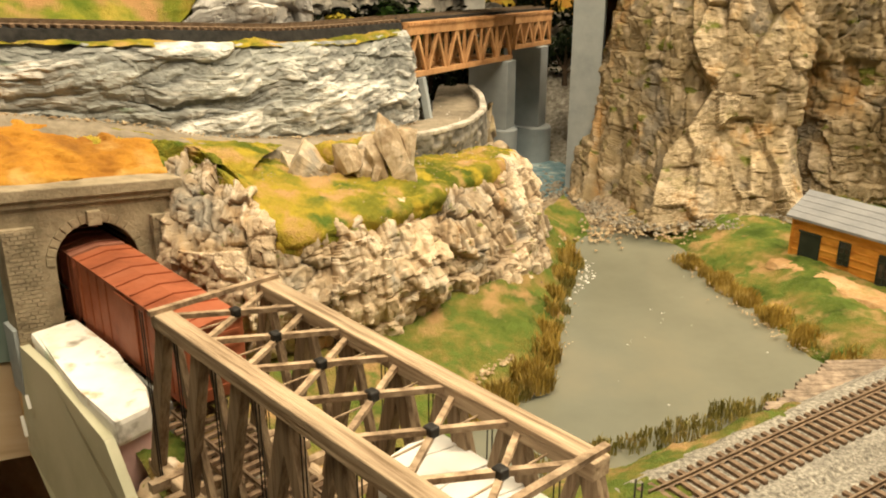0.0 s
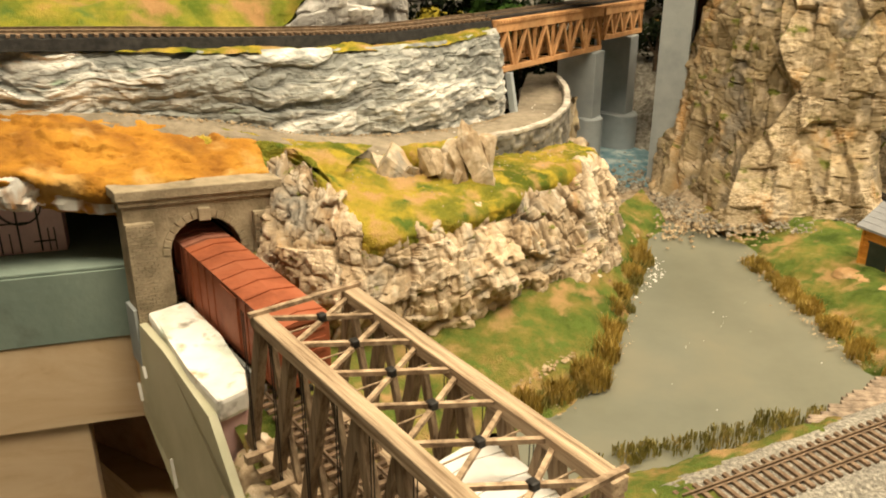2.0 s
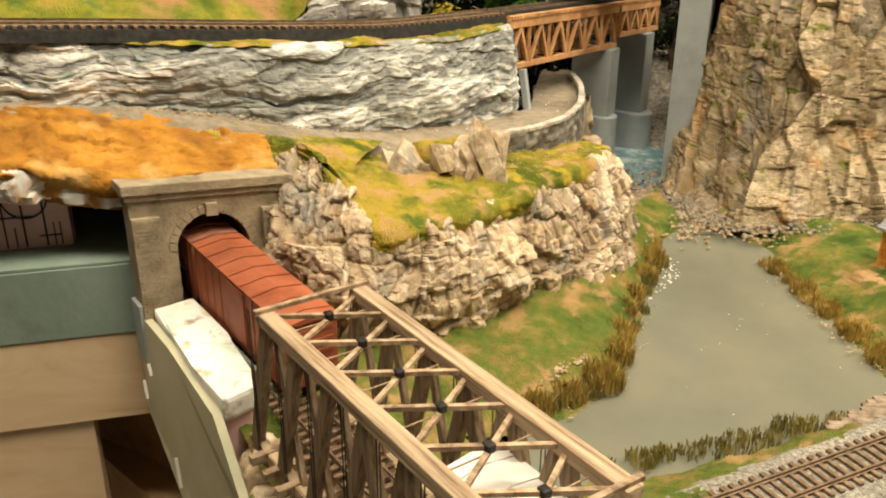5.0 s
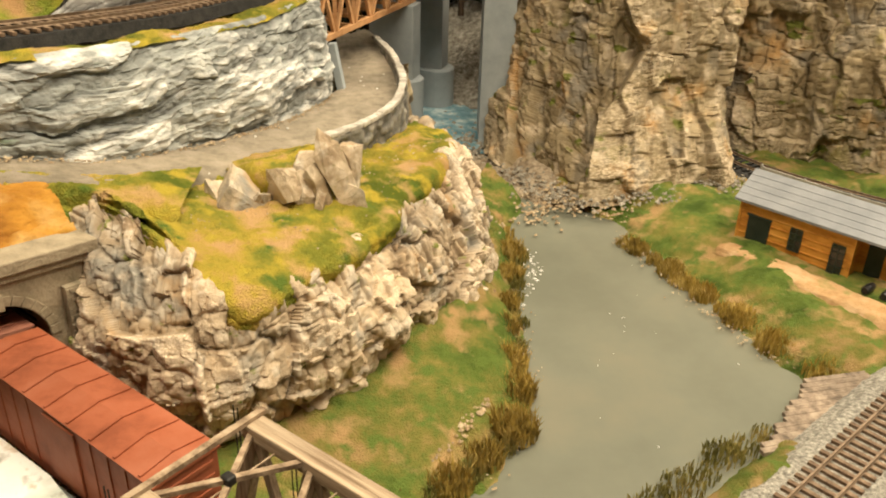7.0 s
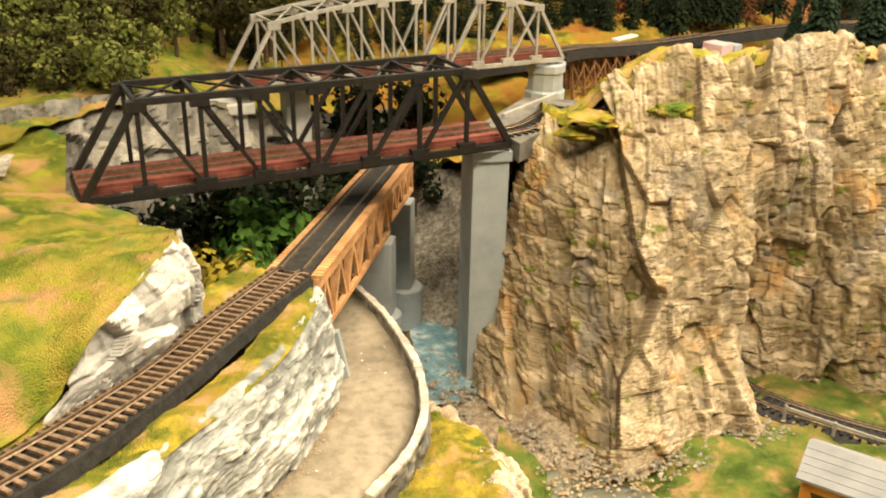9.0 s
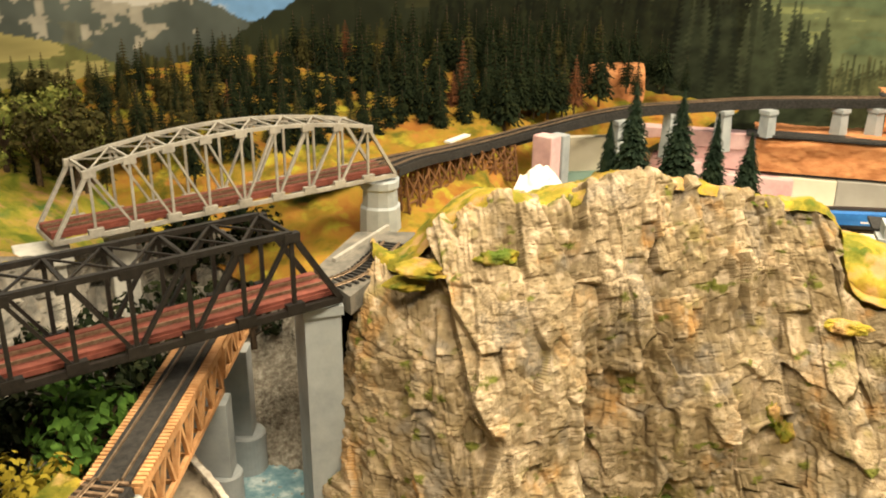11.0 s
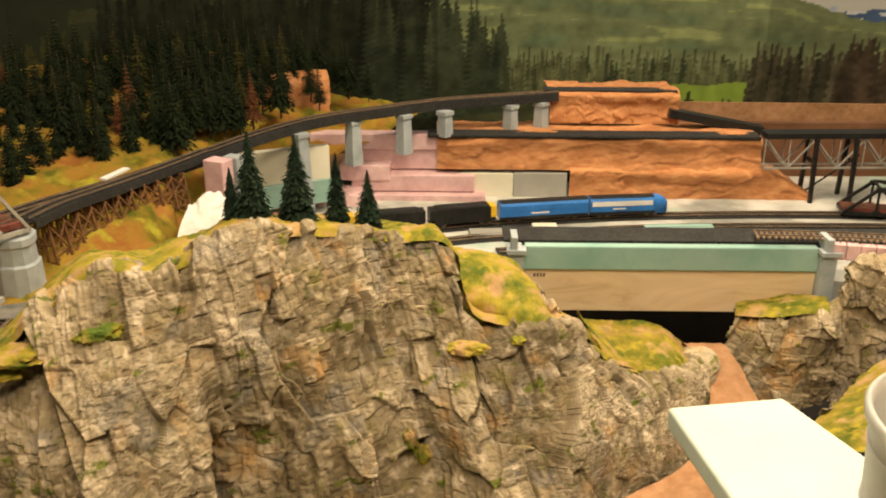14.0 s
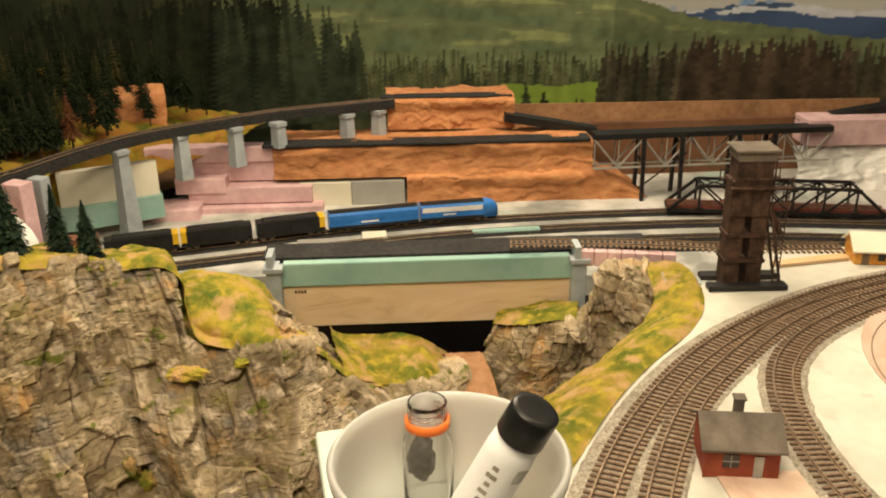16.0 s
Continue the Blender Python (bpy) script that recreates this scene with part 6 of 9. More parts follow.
# ---- house by the pond ----
M_HOUSE = material("orange_stain", [(0.42, 0.17, 0.025), (0.6, 0.28, 0.045), (0.66, 0.34, 0.07)], 40, 0.6, 0.1, 300, stretch=(1, 1, 4))
M_ROOF_GREY = material("roof_paper", [(0.24, 0.25, 0.27), (0.33, 0.34, 0.36)], 30, 0.85, 0.15, 300)
M_DARK_GREEN = material("dark_green_door", [(0.02, 0.03, 0.022), (0.035, 0.045, 0.035)], 80, 0.5, 0.1)
M_PANE = material("window_glass", [(0.02, 0.022, 0.022), (0.03, 0.032, 0.03)], 30, 0.08, 0.0, spec=0.6)


def small_house():
    root = thing("trackside_house", (0, 0, 0), "orange-stained wooden trackside house with a grey roof", "house")
    d = Vector((0.6, -0.8, 0)).normalized()
    w = Vector((-d.y, d.x, 0))
    m = Matrix((d, w, Vector((0, 0, 1)))).transposed().to_4x4()
    m.translation = (0.2825, 0.6808, 1.2365)
    L, W, H = 0.088, 0.05, 0.0385
    part("wall", box(0, L, 0, W, 0, H, m), M_HOUSE, root)
    for k in range(5):
        part("clapboard", box(-0.0004, L + 0.0004, -0.0006, 0.0, 0.004 + k * 0.006, 0.0046 + k * 0.006, m), M_HOUSE, root)
    part("wall", box(L, L + 0.03, 0.016, W, 0, H, m), M_HOUSE, root)
    for x in (0, L):
        part("corner_board", box(x - 0.001, x + 0.001, -0.001, 0.001, 0, H, m), M_HOUSE, root)
    bm = bmesh.new()
    add_prism(bm, [(-0.004, H - 0.002), (W / 2, H + 0.013), (W + 0.004, H - 0.002), (W + 0.004, H), (W / 2, H + 0.0155), (-0.004, H)], -0.005, L + 0.036, m @ Matrix(((0, 0, 1, 0), (1, 0, 0, 0), (0, 1, 0, 0), (0, 0, 0, 1))))
    part("roof", bm, M_ROOF_GREY, root)
    for k in range(1, 5):
        t = k / 5
        part("roof_seam", beam(m @ Vector((-0.005, -0.004 + t * (W / 2 + 0.004), H + t * 0.0155)), m @ Vector((L + 0.036, -0.004 + t * (W / 2 + 0.004), H + t * 0.0155)), 0.0006, 0.0005), M_ROOF_GREY, root)
    for s in (-1, 1):
        bm = bmesh.new()
        add_prism(bm, [(0, H - 0.001), (W, H - 0.001), (W / 2, H + 0.0125)], 0, 0.001, m @ pose(L + 0.0295 if s > 0 else 0, 0, 0) @ Matrix(((0, 0, 1, 0), (1, 0, 0, 0), (0, 1, 0, 0), (0, 0, 0, 1))))
        part("gable", bm, M_HOUSE, root)
    door = part("door", box(0.0075, 0.0255, -0.0014, -0.0004, 0.001, 0.0265, m, 0.0003), M_DARK_GREEN, root, "dark green freight door")
    part("door_rail", box(0.0065, 0.0265, -0.0022, -0.0014, 0.0265, 0.028, m), M_DARK_GREEN, door)
    for x0, x1, z0, z1 in ((0.0415, 0.0505, 0.0095, 0.028), (0.0735, 0.083, 0.003, 0.0265)):
        win = part("window", box(x0, x1, -0.0012, -0.0003, z0, z1, m), M_PANE, root, "dark small-paned window")
        for x in (x0, (x0 + x1) / 2, x1):
            part("mullion", box(x - 0.0004, x + 0.0004, -0.0018, -0.0012, z0, z1, m), M_DARK_GREEN, win)
        for k in range(5):
            z = z0 + (z1 - z0) * k / 4
            part("glazing_bar", box(x0, x1, -0.0017, -0.0012, z - 0.0003, z + 0.0003, m), M_DARK_GREEN, win)
    part("porch_door", box(L + 0.006, L + 0.018, 0.0148, 0.0158, 0.001, 0.027, m), M_DARK_GREEN, root, "dark recessed porch door")
    part("platform", box(L - 0.004, L + 0.036, -0.004, W, -0.002, 0.0012, m, 0.0003), M_GREY_BOARD, root, "grey porch platform")
    return root


small_house()
for x, y in ((0.338, 0.588), (0.346, 0.578)):
    solid("barrel", lathe([(0.0025, -0.006), (0.0031, -0.003), (0.0033, 0), (0.0031, 0.003), (0.0025, 0.006)], pose(x, y, 1.2435, 0, 90, 30), 16), M_CAR_BLACK, "small black barrel lying by the house", "barrel", group="barrels")
M_PATH = material("tan_earth", [(0.36, 0.21, 0.09), (0.46, 0.29, 0.14), (0.52, 0.36, 0.2)], 60, 0.95, 0.5, 500, spots=[((0.2, 0.2, 0.06), 50, 0.12)])
path = [((0.258, 0.668), (0.279, 0.668), 1.2405), ((0.286, 0.61), (0.318, 0.612), 1.2422), ((0.31, 0.56), (0.348, 0.562), 1.2424), ((0.345, 0.5), (0.39, 0.502), 1.241)]
solid("dirt_path", land("dirt_path", [[(a[0], a[1], z - 0.006), (0.75 * a[0] + 0.25 * b_[0], a[1], z + 0.0005), (0.25 * a[0] + 0.75 * b_[0], a[1], z + 0.001), (b_[0], b_[1], z - 0.006)] for a, b_, z in path], 80, 30, 0.0015, 91), M_PATH, "tan dirt path in front of the house", "path", "structure", smooth=True)

# ---- track at the cliff's foot ----
c_line = [(0.345, 0.9, 1.2385), (0.352, 0.845, 1.2385), (0.372, 0.8, 1.2385), (0.415, 0.745, 1.2385), (0.47, 0.69, 1.2385), (0.56, 0.62, 1.2385), (0.66, 0.57, 1.2385)]
bed("cliff_ballast", c_line, 0.036, -0.0005, 0.004, M_ROADBED, "dark grey ballast at the cliff's foot", 0.006)
track("cliff_track", c_line, "dull track passing behind the house at the cliff's foot", tie_mat=M_ROADBED)
guard = thing("guard_rail", (0, 0, 0), "pale grey guard rail on short posts", "guard rail")
G1 = smooth_line([(0.36, 0.79, 1.249), (0.4, 0.728, 1.25), (0.45, 0.668, 1.25)], 12)
for a, b in zip(G1, G1[1:]):
    part("rail", beam(a, b, 0.0012, 0.0028), M_GREY_STEEL, guard)
for p in G1[::3]:
    part("post", beam((p[0], p[1], 1.238), (p[0], p[1], 1.252), 0.002, 0.002), M_GREY_STEEL, guard)

# ---- left hill with its pale rock face ----
M_WHITE_ROCK = rock_material("white_rock", [(0.4, 0.39, 0.37), (0.56, 0.55, 0.53), (0.66, 0.65, 0.63)], (0.84, 0.83, 0.8), (0.25, 0.25, 0.25), 40)
M_HILL = material("hill_turf", [(0.11, 0.16, 0.02), (0.22, 0.24, 0.033), (0.4, 0.32, 0.06), (0.52, 0.3, 0.12)], 17, 0.97, 0.9, 900, spots=[((0.5, 0.3, 0.13), 26, 0.18), ((0.1, 0.2, 0.05), 22, 0.14), ((0.34, 0.33, 0.04), 60, 0.18)], dist=0.004, spec=0.1)
solid("left_hill", land("left_hill", [[(-0.75, 0.45, 1.45), (-0.75, 0.55, 1.47), (-0.75, 0.9, 1.47), (-0.75, 1.4, 1.48)], [(-0.5, 0.51, 1.445), (-0.5, 0.58, 1.465), (-0.48, 0.85, 1.465), (-0.45, 1.3, 1.47)], [(-0.3, 0.6, 1.434), (-0.3, 0.66, 1.455), (-0.29, 0.8, 1.46), (-0.27, 1.05, 1.45)],
                                      [(-0.23, 0.66, 1.424), (-0.23, 0.7, 1.45), (-0.225, 0.8, 1.46), (-0.2, 0.96, 1.446)], [(-0.2, 0.695, 1.424), (-0.2, 0.715, 1.446), (-0.19, 0.8, 1.46), (-0.18, 0.94, 1.444)], [(-0.178, 0.708, 1.45), (-0.174, 0.73, 1.459), (-0.16, 0.81, 1.463), (-0.165, 0.92, 1.442)], [(-0.15, 0.748, 1.462), (-0.145, 0.77, 1.466), (-0.135, 0.83, 1.46), (-0.15, 0.91, 1.44)], [(-0.126, 0.793, 1.466), (-0.128, 0.81, 1.466), (-0.13, 0.84, 1.455), (-0.15, 0.9, 1.44)]], 170, 100, 0.004, 101), M_HILL, "green and orange flocked hilltop above the upper track", "hill", "structure", smooth=True)
solid("hill_rock", rock("hill_rock", [[(-0.205, 0.685, 1.41), (-0.203, 0.69, 1.422), (-0.198, 0.7, 1.43)], [(-0.186, 0.7, 1.41), (-0.18, 0.702, 1.435), (-0.176, 0.714, 1.454)], [(-0.16, 0.728, 1.405), (-0.153, 0.733, 1.44), (-0.152, 0.752, 1.464)], [(-0.132, 0.77, 1.4), (-0.126, 0.775, 1.44), (-0.128, 0.795, 1.468)], [(-0.114, 0.81, 1.385), (-0.113, 0.812, 1.43), (-0.12, 0.82, 1.464)], [(-0.125, 0.86, 1.36), (-0.125, 0.86, 1.41), (-0.13, 0.86, 1.45)], [(-0.16, 0.92, 1.33), (-0.15, 0.91, 1.4), (-0.15, 0.9, 1.44)]], 160, 80, [("f", 0.035, 0.04, 0.003, 0.006, 0.001), ("f", 0.014, 0.016, 0.0014, 0.0026, 0.0006)], 103), M_WHITE_ROCK, "pale grey-white plaster rock face below the hilltop", "rock", "structure")
solid("verge", land("verge", [[(x - 0.011, y + 0.014, z - 0.004), (x - 0.026, y + 0.034, z - 0.002)] for x, y, z in upper_line], 90, 12, 0.002, 105), M_TURF, "sandy verge behind the upper track", "verge", "structure", smooth=True)

solid("saddle_turf", land("saddle_turf", [[(-0.75, 0.85, 1.455), (-0.75, 1.05, 1.45), (-0.75, 1.25, 1.455)], [(-0.4, 0.8, 1.45), (-0.4, 1.0, 1.444), (-0.4, 1.18, 1.452)], [(-0.25, 0.84, 1.445), (-0.25, 1.0, 1.44), (-0.25, 1.14, 1.455)], [(-0.2, 0.9, 1.436), (-0.2, 1.0, 1.434), (-0.2, 1.1, 1.452)]], 90, 50, 0.004, 106), M_HILL, "green and tan grass saddle behind the black truss's end", "grass", "structure", smooth=True)

# ---- gorge behind the deck bridge ----
M_GORGE = material("gorge_earth", [(0.05, 0.045, 0.025), (0.1, 0.09, 0.05), (0.2, 0.15, 0.09)], 30, 0.95, 0.6, 300)
solid("gorge_floor", land("gorge_floor", [[(-0.25, 0.9, 1.3), (-0.2, 1.1, 1.26), (-0.2, 1.5, 1.3)], [(-0.08, 0.88, 1.3), (-0.06, 1.1, 1.22), (-0.05, 1.5, 1.28)], [(0.03, 1.0, 1.19), (0.06, 1.2, 1.19), (0.1, 1.5, 1.25)], [(0.2, 1.0, 1.19), (0.22, 1.2, 1.2), (0.3, 1.5, 1.27)], [(0.4, 1.05, 1.19), (0.42, 1.2, 1.3), (0.45, 1.5, 1.35)]], 100, 90, 0.012, 107), M_GORGE, "dark earthy floor of the gorge", "gorge", "structure", smooth=True)
solid("abutment_bank", rock("abutment_bank", [[(-0.03, 0.87, 1.25), (-0.04, 0.88, 1.33), (-0.06, 0.88, 1.383)], [(-0.05, 0.95, 1.22), (-0.07, 0.93, 1.32), (-0.09, 0.91, 1.38)], [(-0.1, 1.0, 1.24), (-0.11, 0.96, 1.32), (-0.13, 0.92, 1.39)], [(-0.16, 1.0, 1.26), (-0.16, 0.97, 1.34), (-0.17, 0.93, 1.44)]], 80, 50, [("f", 0.03, 0.03, 0.004, 0.005, 0.002), ("u", 0.012, 0.013, 0.0016, 0.002, 0.001)], 109), M_TAN_ROCK, "tan gorge wall behind the deck bridge's abutment", "rock", "structure", smooth=True)
solid("far_gorge_wall", rock("far_gorge_wall", [[(-0.3, 1.1, 1.3), (-0.28, 1.12, 1.4), (-0.28, 1.16, 1.46)], [(-0.2, 1.07, 1.27), (-0.19, 1.1, 1.4), (-0.2, 1.15, 1.475)], [(-0.1, 1.13, 1.25), (-0.1, 1.16, 1.37), (-0.1, 1.2, 1.46)], [(0.0, 1.22, 1.22), (0.0, 1.27, 1.32), (0.01, 1.33, 1.4)], [(0.1, 1.32, 1.2), (0.12, 1.38, 1.3), (0.13, 1.45, 1.36)], [(0.22, 1.36, 1.2), (0.24, 1.4, 1.3), (0.26, 1.46, 1.36)]], 200, 90, [("f", 0.05, 0.06, 0.006, 0.008, 0.003), ("f", 0.02, 0.025, 0.003, 0.004, 0.0018)], 111), M_WALL_STONE, "grey rocky gorge wall under the trusses", "rock", "structure")
solid("cutting_wall", rock("cutting_wall", [[(0.16, 1.02, 1.18), (0.16, 1.03, 1.28), (0.19, 1.06, 1.42)], [(0.2, 1.12, 1.19), (0.21, 1.12, 1.3), (0.24, 1.12, 1.43)], [(0.24, 1.25, 1.19), (0.25, 1.24, 1.28), (0.28, 1.22, 1.38)], [(0.3, 1.35, 1.2), (0.32, 1.33, 1.28), (0.34, 1.28, 1.36)]], 120, 70, [("f", 0.03, 0.035, 0.004, 0.005, 0.002), ("u", 0.012, 0.014, 0.0016, 0.0022, 0.001)], 113), material("rust_rock", [(0.2, 0.09, 0.03), (0.34, 0.17, 0.06), (0.42, 0.26, 0.12)], 40, 0.93, 0.5, 300), "rust-brown cutting wall behind the tall pier", "rock", "structure", smooth=True)
apron = thing("bridge_approach", (0, 0, 0), "grey concrete approach slab with two dark tracks", "approach slab")
part("slab", prism([(0.18, 0.975), (0.285, 1.06), (0.31, 1.1), (0.255, 1.13), (0.175, 1.05)], 1.43, 1.448), M_WALL_STONE, apron)
part("kerb", beam((0.2, 1.06, 1.449), (0.29, 1.125, 1.449), 0.004, 0.006), M_GREY_STEEL, apron)
track("approach_track", [(0.165, 1.005, 1.448), (0.21, 1.02, 1.4485), (0.27, 1.075, 1.449)], "dark track on the concrete approach", tie_mat=M_ROADBED)
# white concrete pier between the trusses
M_CONCRETE = material("pale_concrete", [(0.46, 0.46, 0.43), (0.58, 0.58, 0.55), (0.66, 0.66, 0.62)], 50, 0.8, 0.2, 300)
pier = thing("concrete_pier", (0, 0, 0), "white-grey concrete pier with a broad cap", "bridge pier", "bridge piers")
part("shaft", box(0.03, 0.06, 1.31, 1.35, 1.25, 1.43, None, 0.002), M_CONCRETE, pier)
part("cap", box(0.022, 0.068, 1.3, 1.36, 1.425, 1.438, None, 0.002), M_CONCRETE, pier)
pier = thing("concrete_pier", (0, 0, 0), "squat pale grey pier with a stepped cap", "bridge pier", "bridge piers")
part("shaft", box(-0.06, -0.02, 1.27, 1.31, 1.25, 1.415, None, 0.002), M_CONCRETE, pier)
part("cap", box(-0.068, -0.012, 1.262, 1.318, 1.415, 1.428, None, 0.002), M_CONCRETE, pier)

# ---- middle hill under and right of the grey truss ----
M_ORANGE_TURF = material("orange_turf", [(0.13, 0.14, 0.02), (0.32, 0.22, 0.03), (0.42, 0.23, 0.04), (0.36, 0.15, 0.035)], 14, 0.97, 0.8, 700, spots=[((0.4, 0.36, 0.04), 30, 0.17), ((0.42, 0.17, 0.05), 22, 0.12)], dist=0.004, spec=0.1)
solid("middle_hill", land("middle_hill", [[(0.24, 1.13, 1.39), (0.2, 1.3, 1.33), (0.15, 1.5, 1.33), (0.0, 1.75, 1.4), (-0.1, 2.05, 1.46)], [(0.31, 1.12, 1.41), (0.32, 1.28, 1.355), (0.32, 1.45, 1.37), (0.3, 1.7, 1.42), (0.3, 2.12, 1.48)], [(0.4, 1.16, 1.41), (0.42, 1.3, 1.365), (0.47, 1.45, 1.385), (0.5, 1.62, 1.41), (0.55, 2.15, 1.49)],
                                          [(0.5, 1.2, 1.38), (0.55, 1.35, 1.34), (0.65, 1.5, 1.38), (0.72, 1.64, 1.41), (0.8, 2.18, 1.49)], [(0.6, 1.3, 1.25), (0.68, 1.42, 1.27), (0.78, 1.62, 1.33), (0.86, 1.74, 1.4), (1.0, 2.18, 1.48)], [(0.9, 1.74, 1.22), (0.93, 1.76, 1.3), (1.0, 1.78, 1.36), (1.08, 1.81, 1.39), (1.2, 2.17, 1.46)], [(1.05, 1.78, 1.25), (1.1, 1.79, 1.3), (1.2, 1.8, 1.335), (1.25, 1.82, 1.36), (1.36, 2.0, 1.37)],
                                          [(1.3, 1.68, 1.33), (1.36, 1.7, 1.335), (1.42, 1.72, 1.34), (1.48, 1.75, 1.34), (1.56, 1.8, 1.34)]], 220, 130, 0.008, 115), M_ORANGE_TURF, "orange and yellow flocked hillside", "hill", "structure", smooth=True)
solid("back_left_hill", land("back_left_hill", [[(-1.3, 1.0, 1.4), (-1.2, 1.3, 1.45), (-1.1, 1.85, 1.5)], [(-0.7, 1.05, 1.44), (-0.65, 1.35, 1.46), (-0.6, 1.95, 1.5)], [(-0.35, 1.0, 1.445), (-0.35, 1.3, 1.455), (-0.35, 2.0, 1.5)], [(-0.21, 1.12, 1.46), (-0.18, 1.4, 1.45), (-0.1, 2.05, 1.48)], [(-0.1, 1.2, 1.45), (-0.06, 1.45, 1.42), (0.1, 2.1, 1.45)], [(0.02, 1.33, 1.39), (0.06, 1.5, 1.36), (0.2, 2.1, 1.44)]], 140, 90, 0.006, 117), M_HILL, "green and orange meadow hill behind the black truss", "hill", "structure", smooth=True)
solid("sand_patch", land("sand_patch", [[(-0.3, 1.0, 1.4545), (-0.29, 1.04, 1.456)], [(-0.24, 0.99, 1.455), (-0.235, 1.03, 1.457)]], 24, 12, 0.002, 118), M_GREY_STONE, "pale stony patch on the hill", "stones", "structure", smooth=True)

# ---- trees ----
M_BARK = material("bark", [(0.05, 0.032, 0.02), (0.1, 0.07, 0.045)], 200, 0.95, 0.5)
M_NEEDLE = material("needles", [(0.004, 0.008, 0.0035), (0.009, 0.015, 0.006), (0.022, 0.027, 0.01)], 60, 0.9, 0.0, spec=0.1)
M_NEEDLE_BLUE = material("blue_needles", [(0.007, 0.014, 0.009), (0.014, 0.027, 0.016), (0.03, 0.047, 0.026)], 90, 0.9, 0.0, spec=0.1)
M_NEEDLE_OLIVE = material("olive_needles", [(0.018, 0.02, 0.006), (0.038, 0.036, 0.011), (0.07, 0.06, 0.019)], 60, 0.9, 0.0, spec=0.1)
M_NEEDLE_RUST = material("rust_needles", [(0.06, 0.025, 0.012), (0.13, 0.05, 0.02)], 60, 0.9, 0.0, spec=0.1)
M_LEAF = material("leaf_green", [(0.03, 0.07, 0.012), (0.06, 0.14, 0.02), (0.1, 0.2, 0.03)], 90, 0.85, 0.0, spec=0.2)
M_LEAF_OLIVE = material("leaf_olive", [(0.06, 0.08, 0.018), (0.13, 0.15, 0.035), (0.22, 0.22, 0.06)], 70, 0.9, 0.0, spec=0.1)
M_LEAF_YELLOW = material("leaf_yellow", [(0.16, 0.13, 0.01), (0.28, 0.22, 0.02)], 90, 0.85, 0.0, spec=0.2)


def conifer_meshes(height, radius, tiers, seed):
    rng = random.Random(seed)
    trunk = lathe([(radius * 0.09, -0.012), (radius * 0.08, height * 0.2), (radius * 0.02, height * 0.97)], Matrix(), 7)
    me_t = bpy.data.meshes.new("trunk")
    trunk.to_mesh(me_t)
    trunk.free()
    vs, fs = [], []
    for k in range(tiers):
        f = (k + 0.5) / tiers
        z = height * (0.1 + 0.88 * f)
        r = radius * (1 - f) ** 0.85 * rng.uniform(0.8, 1.12) + radius * 0.04
        n = max(5, int(13 * (1 - f) + 5))
        a0 = rng.uniform(0, 6.28)
        for j in range(n):
            a = a0 + 6.283 * j / n + rng.uniform(-0.2, 0.2)
            ln = r * rng.uniform(0.65, 1.12)
            droop = ln * rng.uniform(0.2, 0.5)
            ca, sa = math.cos(a), math.sin(a)
            for q in range(4):
                t0, t1 = q / 4, (q + 1.25) / 4
                w = ln * 0.24 * (1.15 - t0) + 0.0006
                zc0, zc1 = z - droop * t0 * t0, z - droop * t1 * t1
                jit = rng.uniform(-0.3, 0.3) * w
                i = len(vs)
                vs += [(ca * ln * t0, sa * ln * t0, zc0 + 0.0008), (ca * ln * (t0 + t1) / 2 - sa * w, sa * ln * (t0 + t1) / 2 + ca * w, (zc0 + zc1) / 2 - w * 0.4 + jit), (ca * ln * t1, sa * ln * t1, zc1), (ca * ln * (t0 + t1) / 2 + sa * w, sa * ln * (t0 + t1) / 2 - ca * w, (zc0 + zc1) / 2 - w * 0.4 - jit)]
                fs += [(i, i + 1, i + 2), (i, i + 2, i + 3)]
    me_c = bpy.data.meshes.new("crown")
    me_c.from_pydata(vs, [], fs)
    return me_t, me_c


def leafy_meshes(height, radius, seed, lobes=9, leaves=420):
    rng = random.Random(seed)
    bm = bmesh.new()
    add_lathe(bm, [(radius * 0.12, -0.012), (radius * 0.09, height * 0.25), (radius * 0.03, height * 0.75)], Matrix(), 7)
    centres = []
    for k in range(lobes):
        a, r = 6.283 * k / lobes + rng.uniform(-0.4, 0.4), radius * rng.uniform(0.25, 0.75)
        c = Vector((r * math.cos(a), r * math.sin(a), height * rng.uniform(0.42, 0.86)))
        centres.append((c, radius * rng.uniform(0.32, 0.55)))
        add_beam(bm, (0, 0, height * rng.uniform(0.2, 0.4)), c, radius * 0.05, radius * 0.05)
    me_t = bpy.data.meshes.new("trunk")
    bm.to_mesh(me_t)
    bm.free()
    vs, fs = [], []
    for c, rr in centres:
        for k in range(leaves // lobes):
            v = Vector((rng.gauss(0, 1), rng.gauss(0, 1), rng.gauss(0, 1))).normalized()
            p = c + v * rr * rng.uniform(0.7, 1.08)
            s = radius * rng.uniform(0.07, 0.13)
            t1 = v.orthogonal().normalized()
            t2 = v.cross(t1)
            tw = rng.uniform(0, 6.28)
            e1, e2 = (t1 * math.cos(tw) + t2 * math.sin(tw)) * s, (t2 * math.cos(tw) - t1 * math.sin(tw)) * s * 0.7
            n = v * s * rng.uniform(-0.5, 0.5)
            i = len(vs)
            vs += [tuple(p - e1), tuple(p - e2 + n), tuple(p + e1 + n), tuple(p + e2)]
            fs += [(i, i + 1, i + 2, i + 3)]
    me_c = bpy.data.meshes.new("crown")
    me_c.from_pydata(vs, [], fs)
    return me_t, me_c


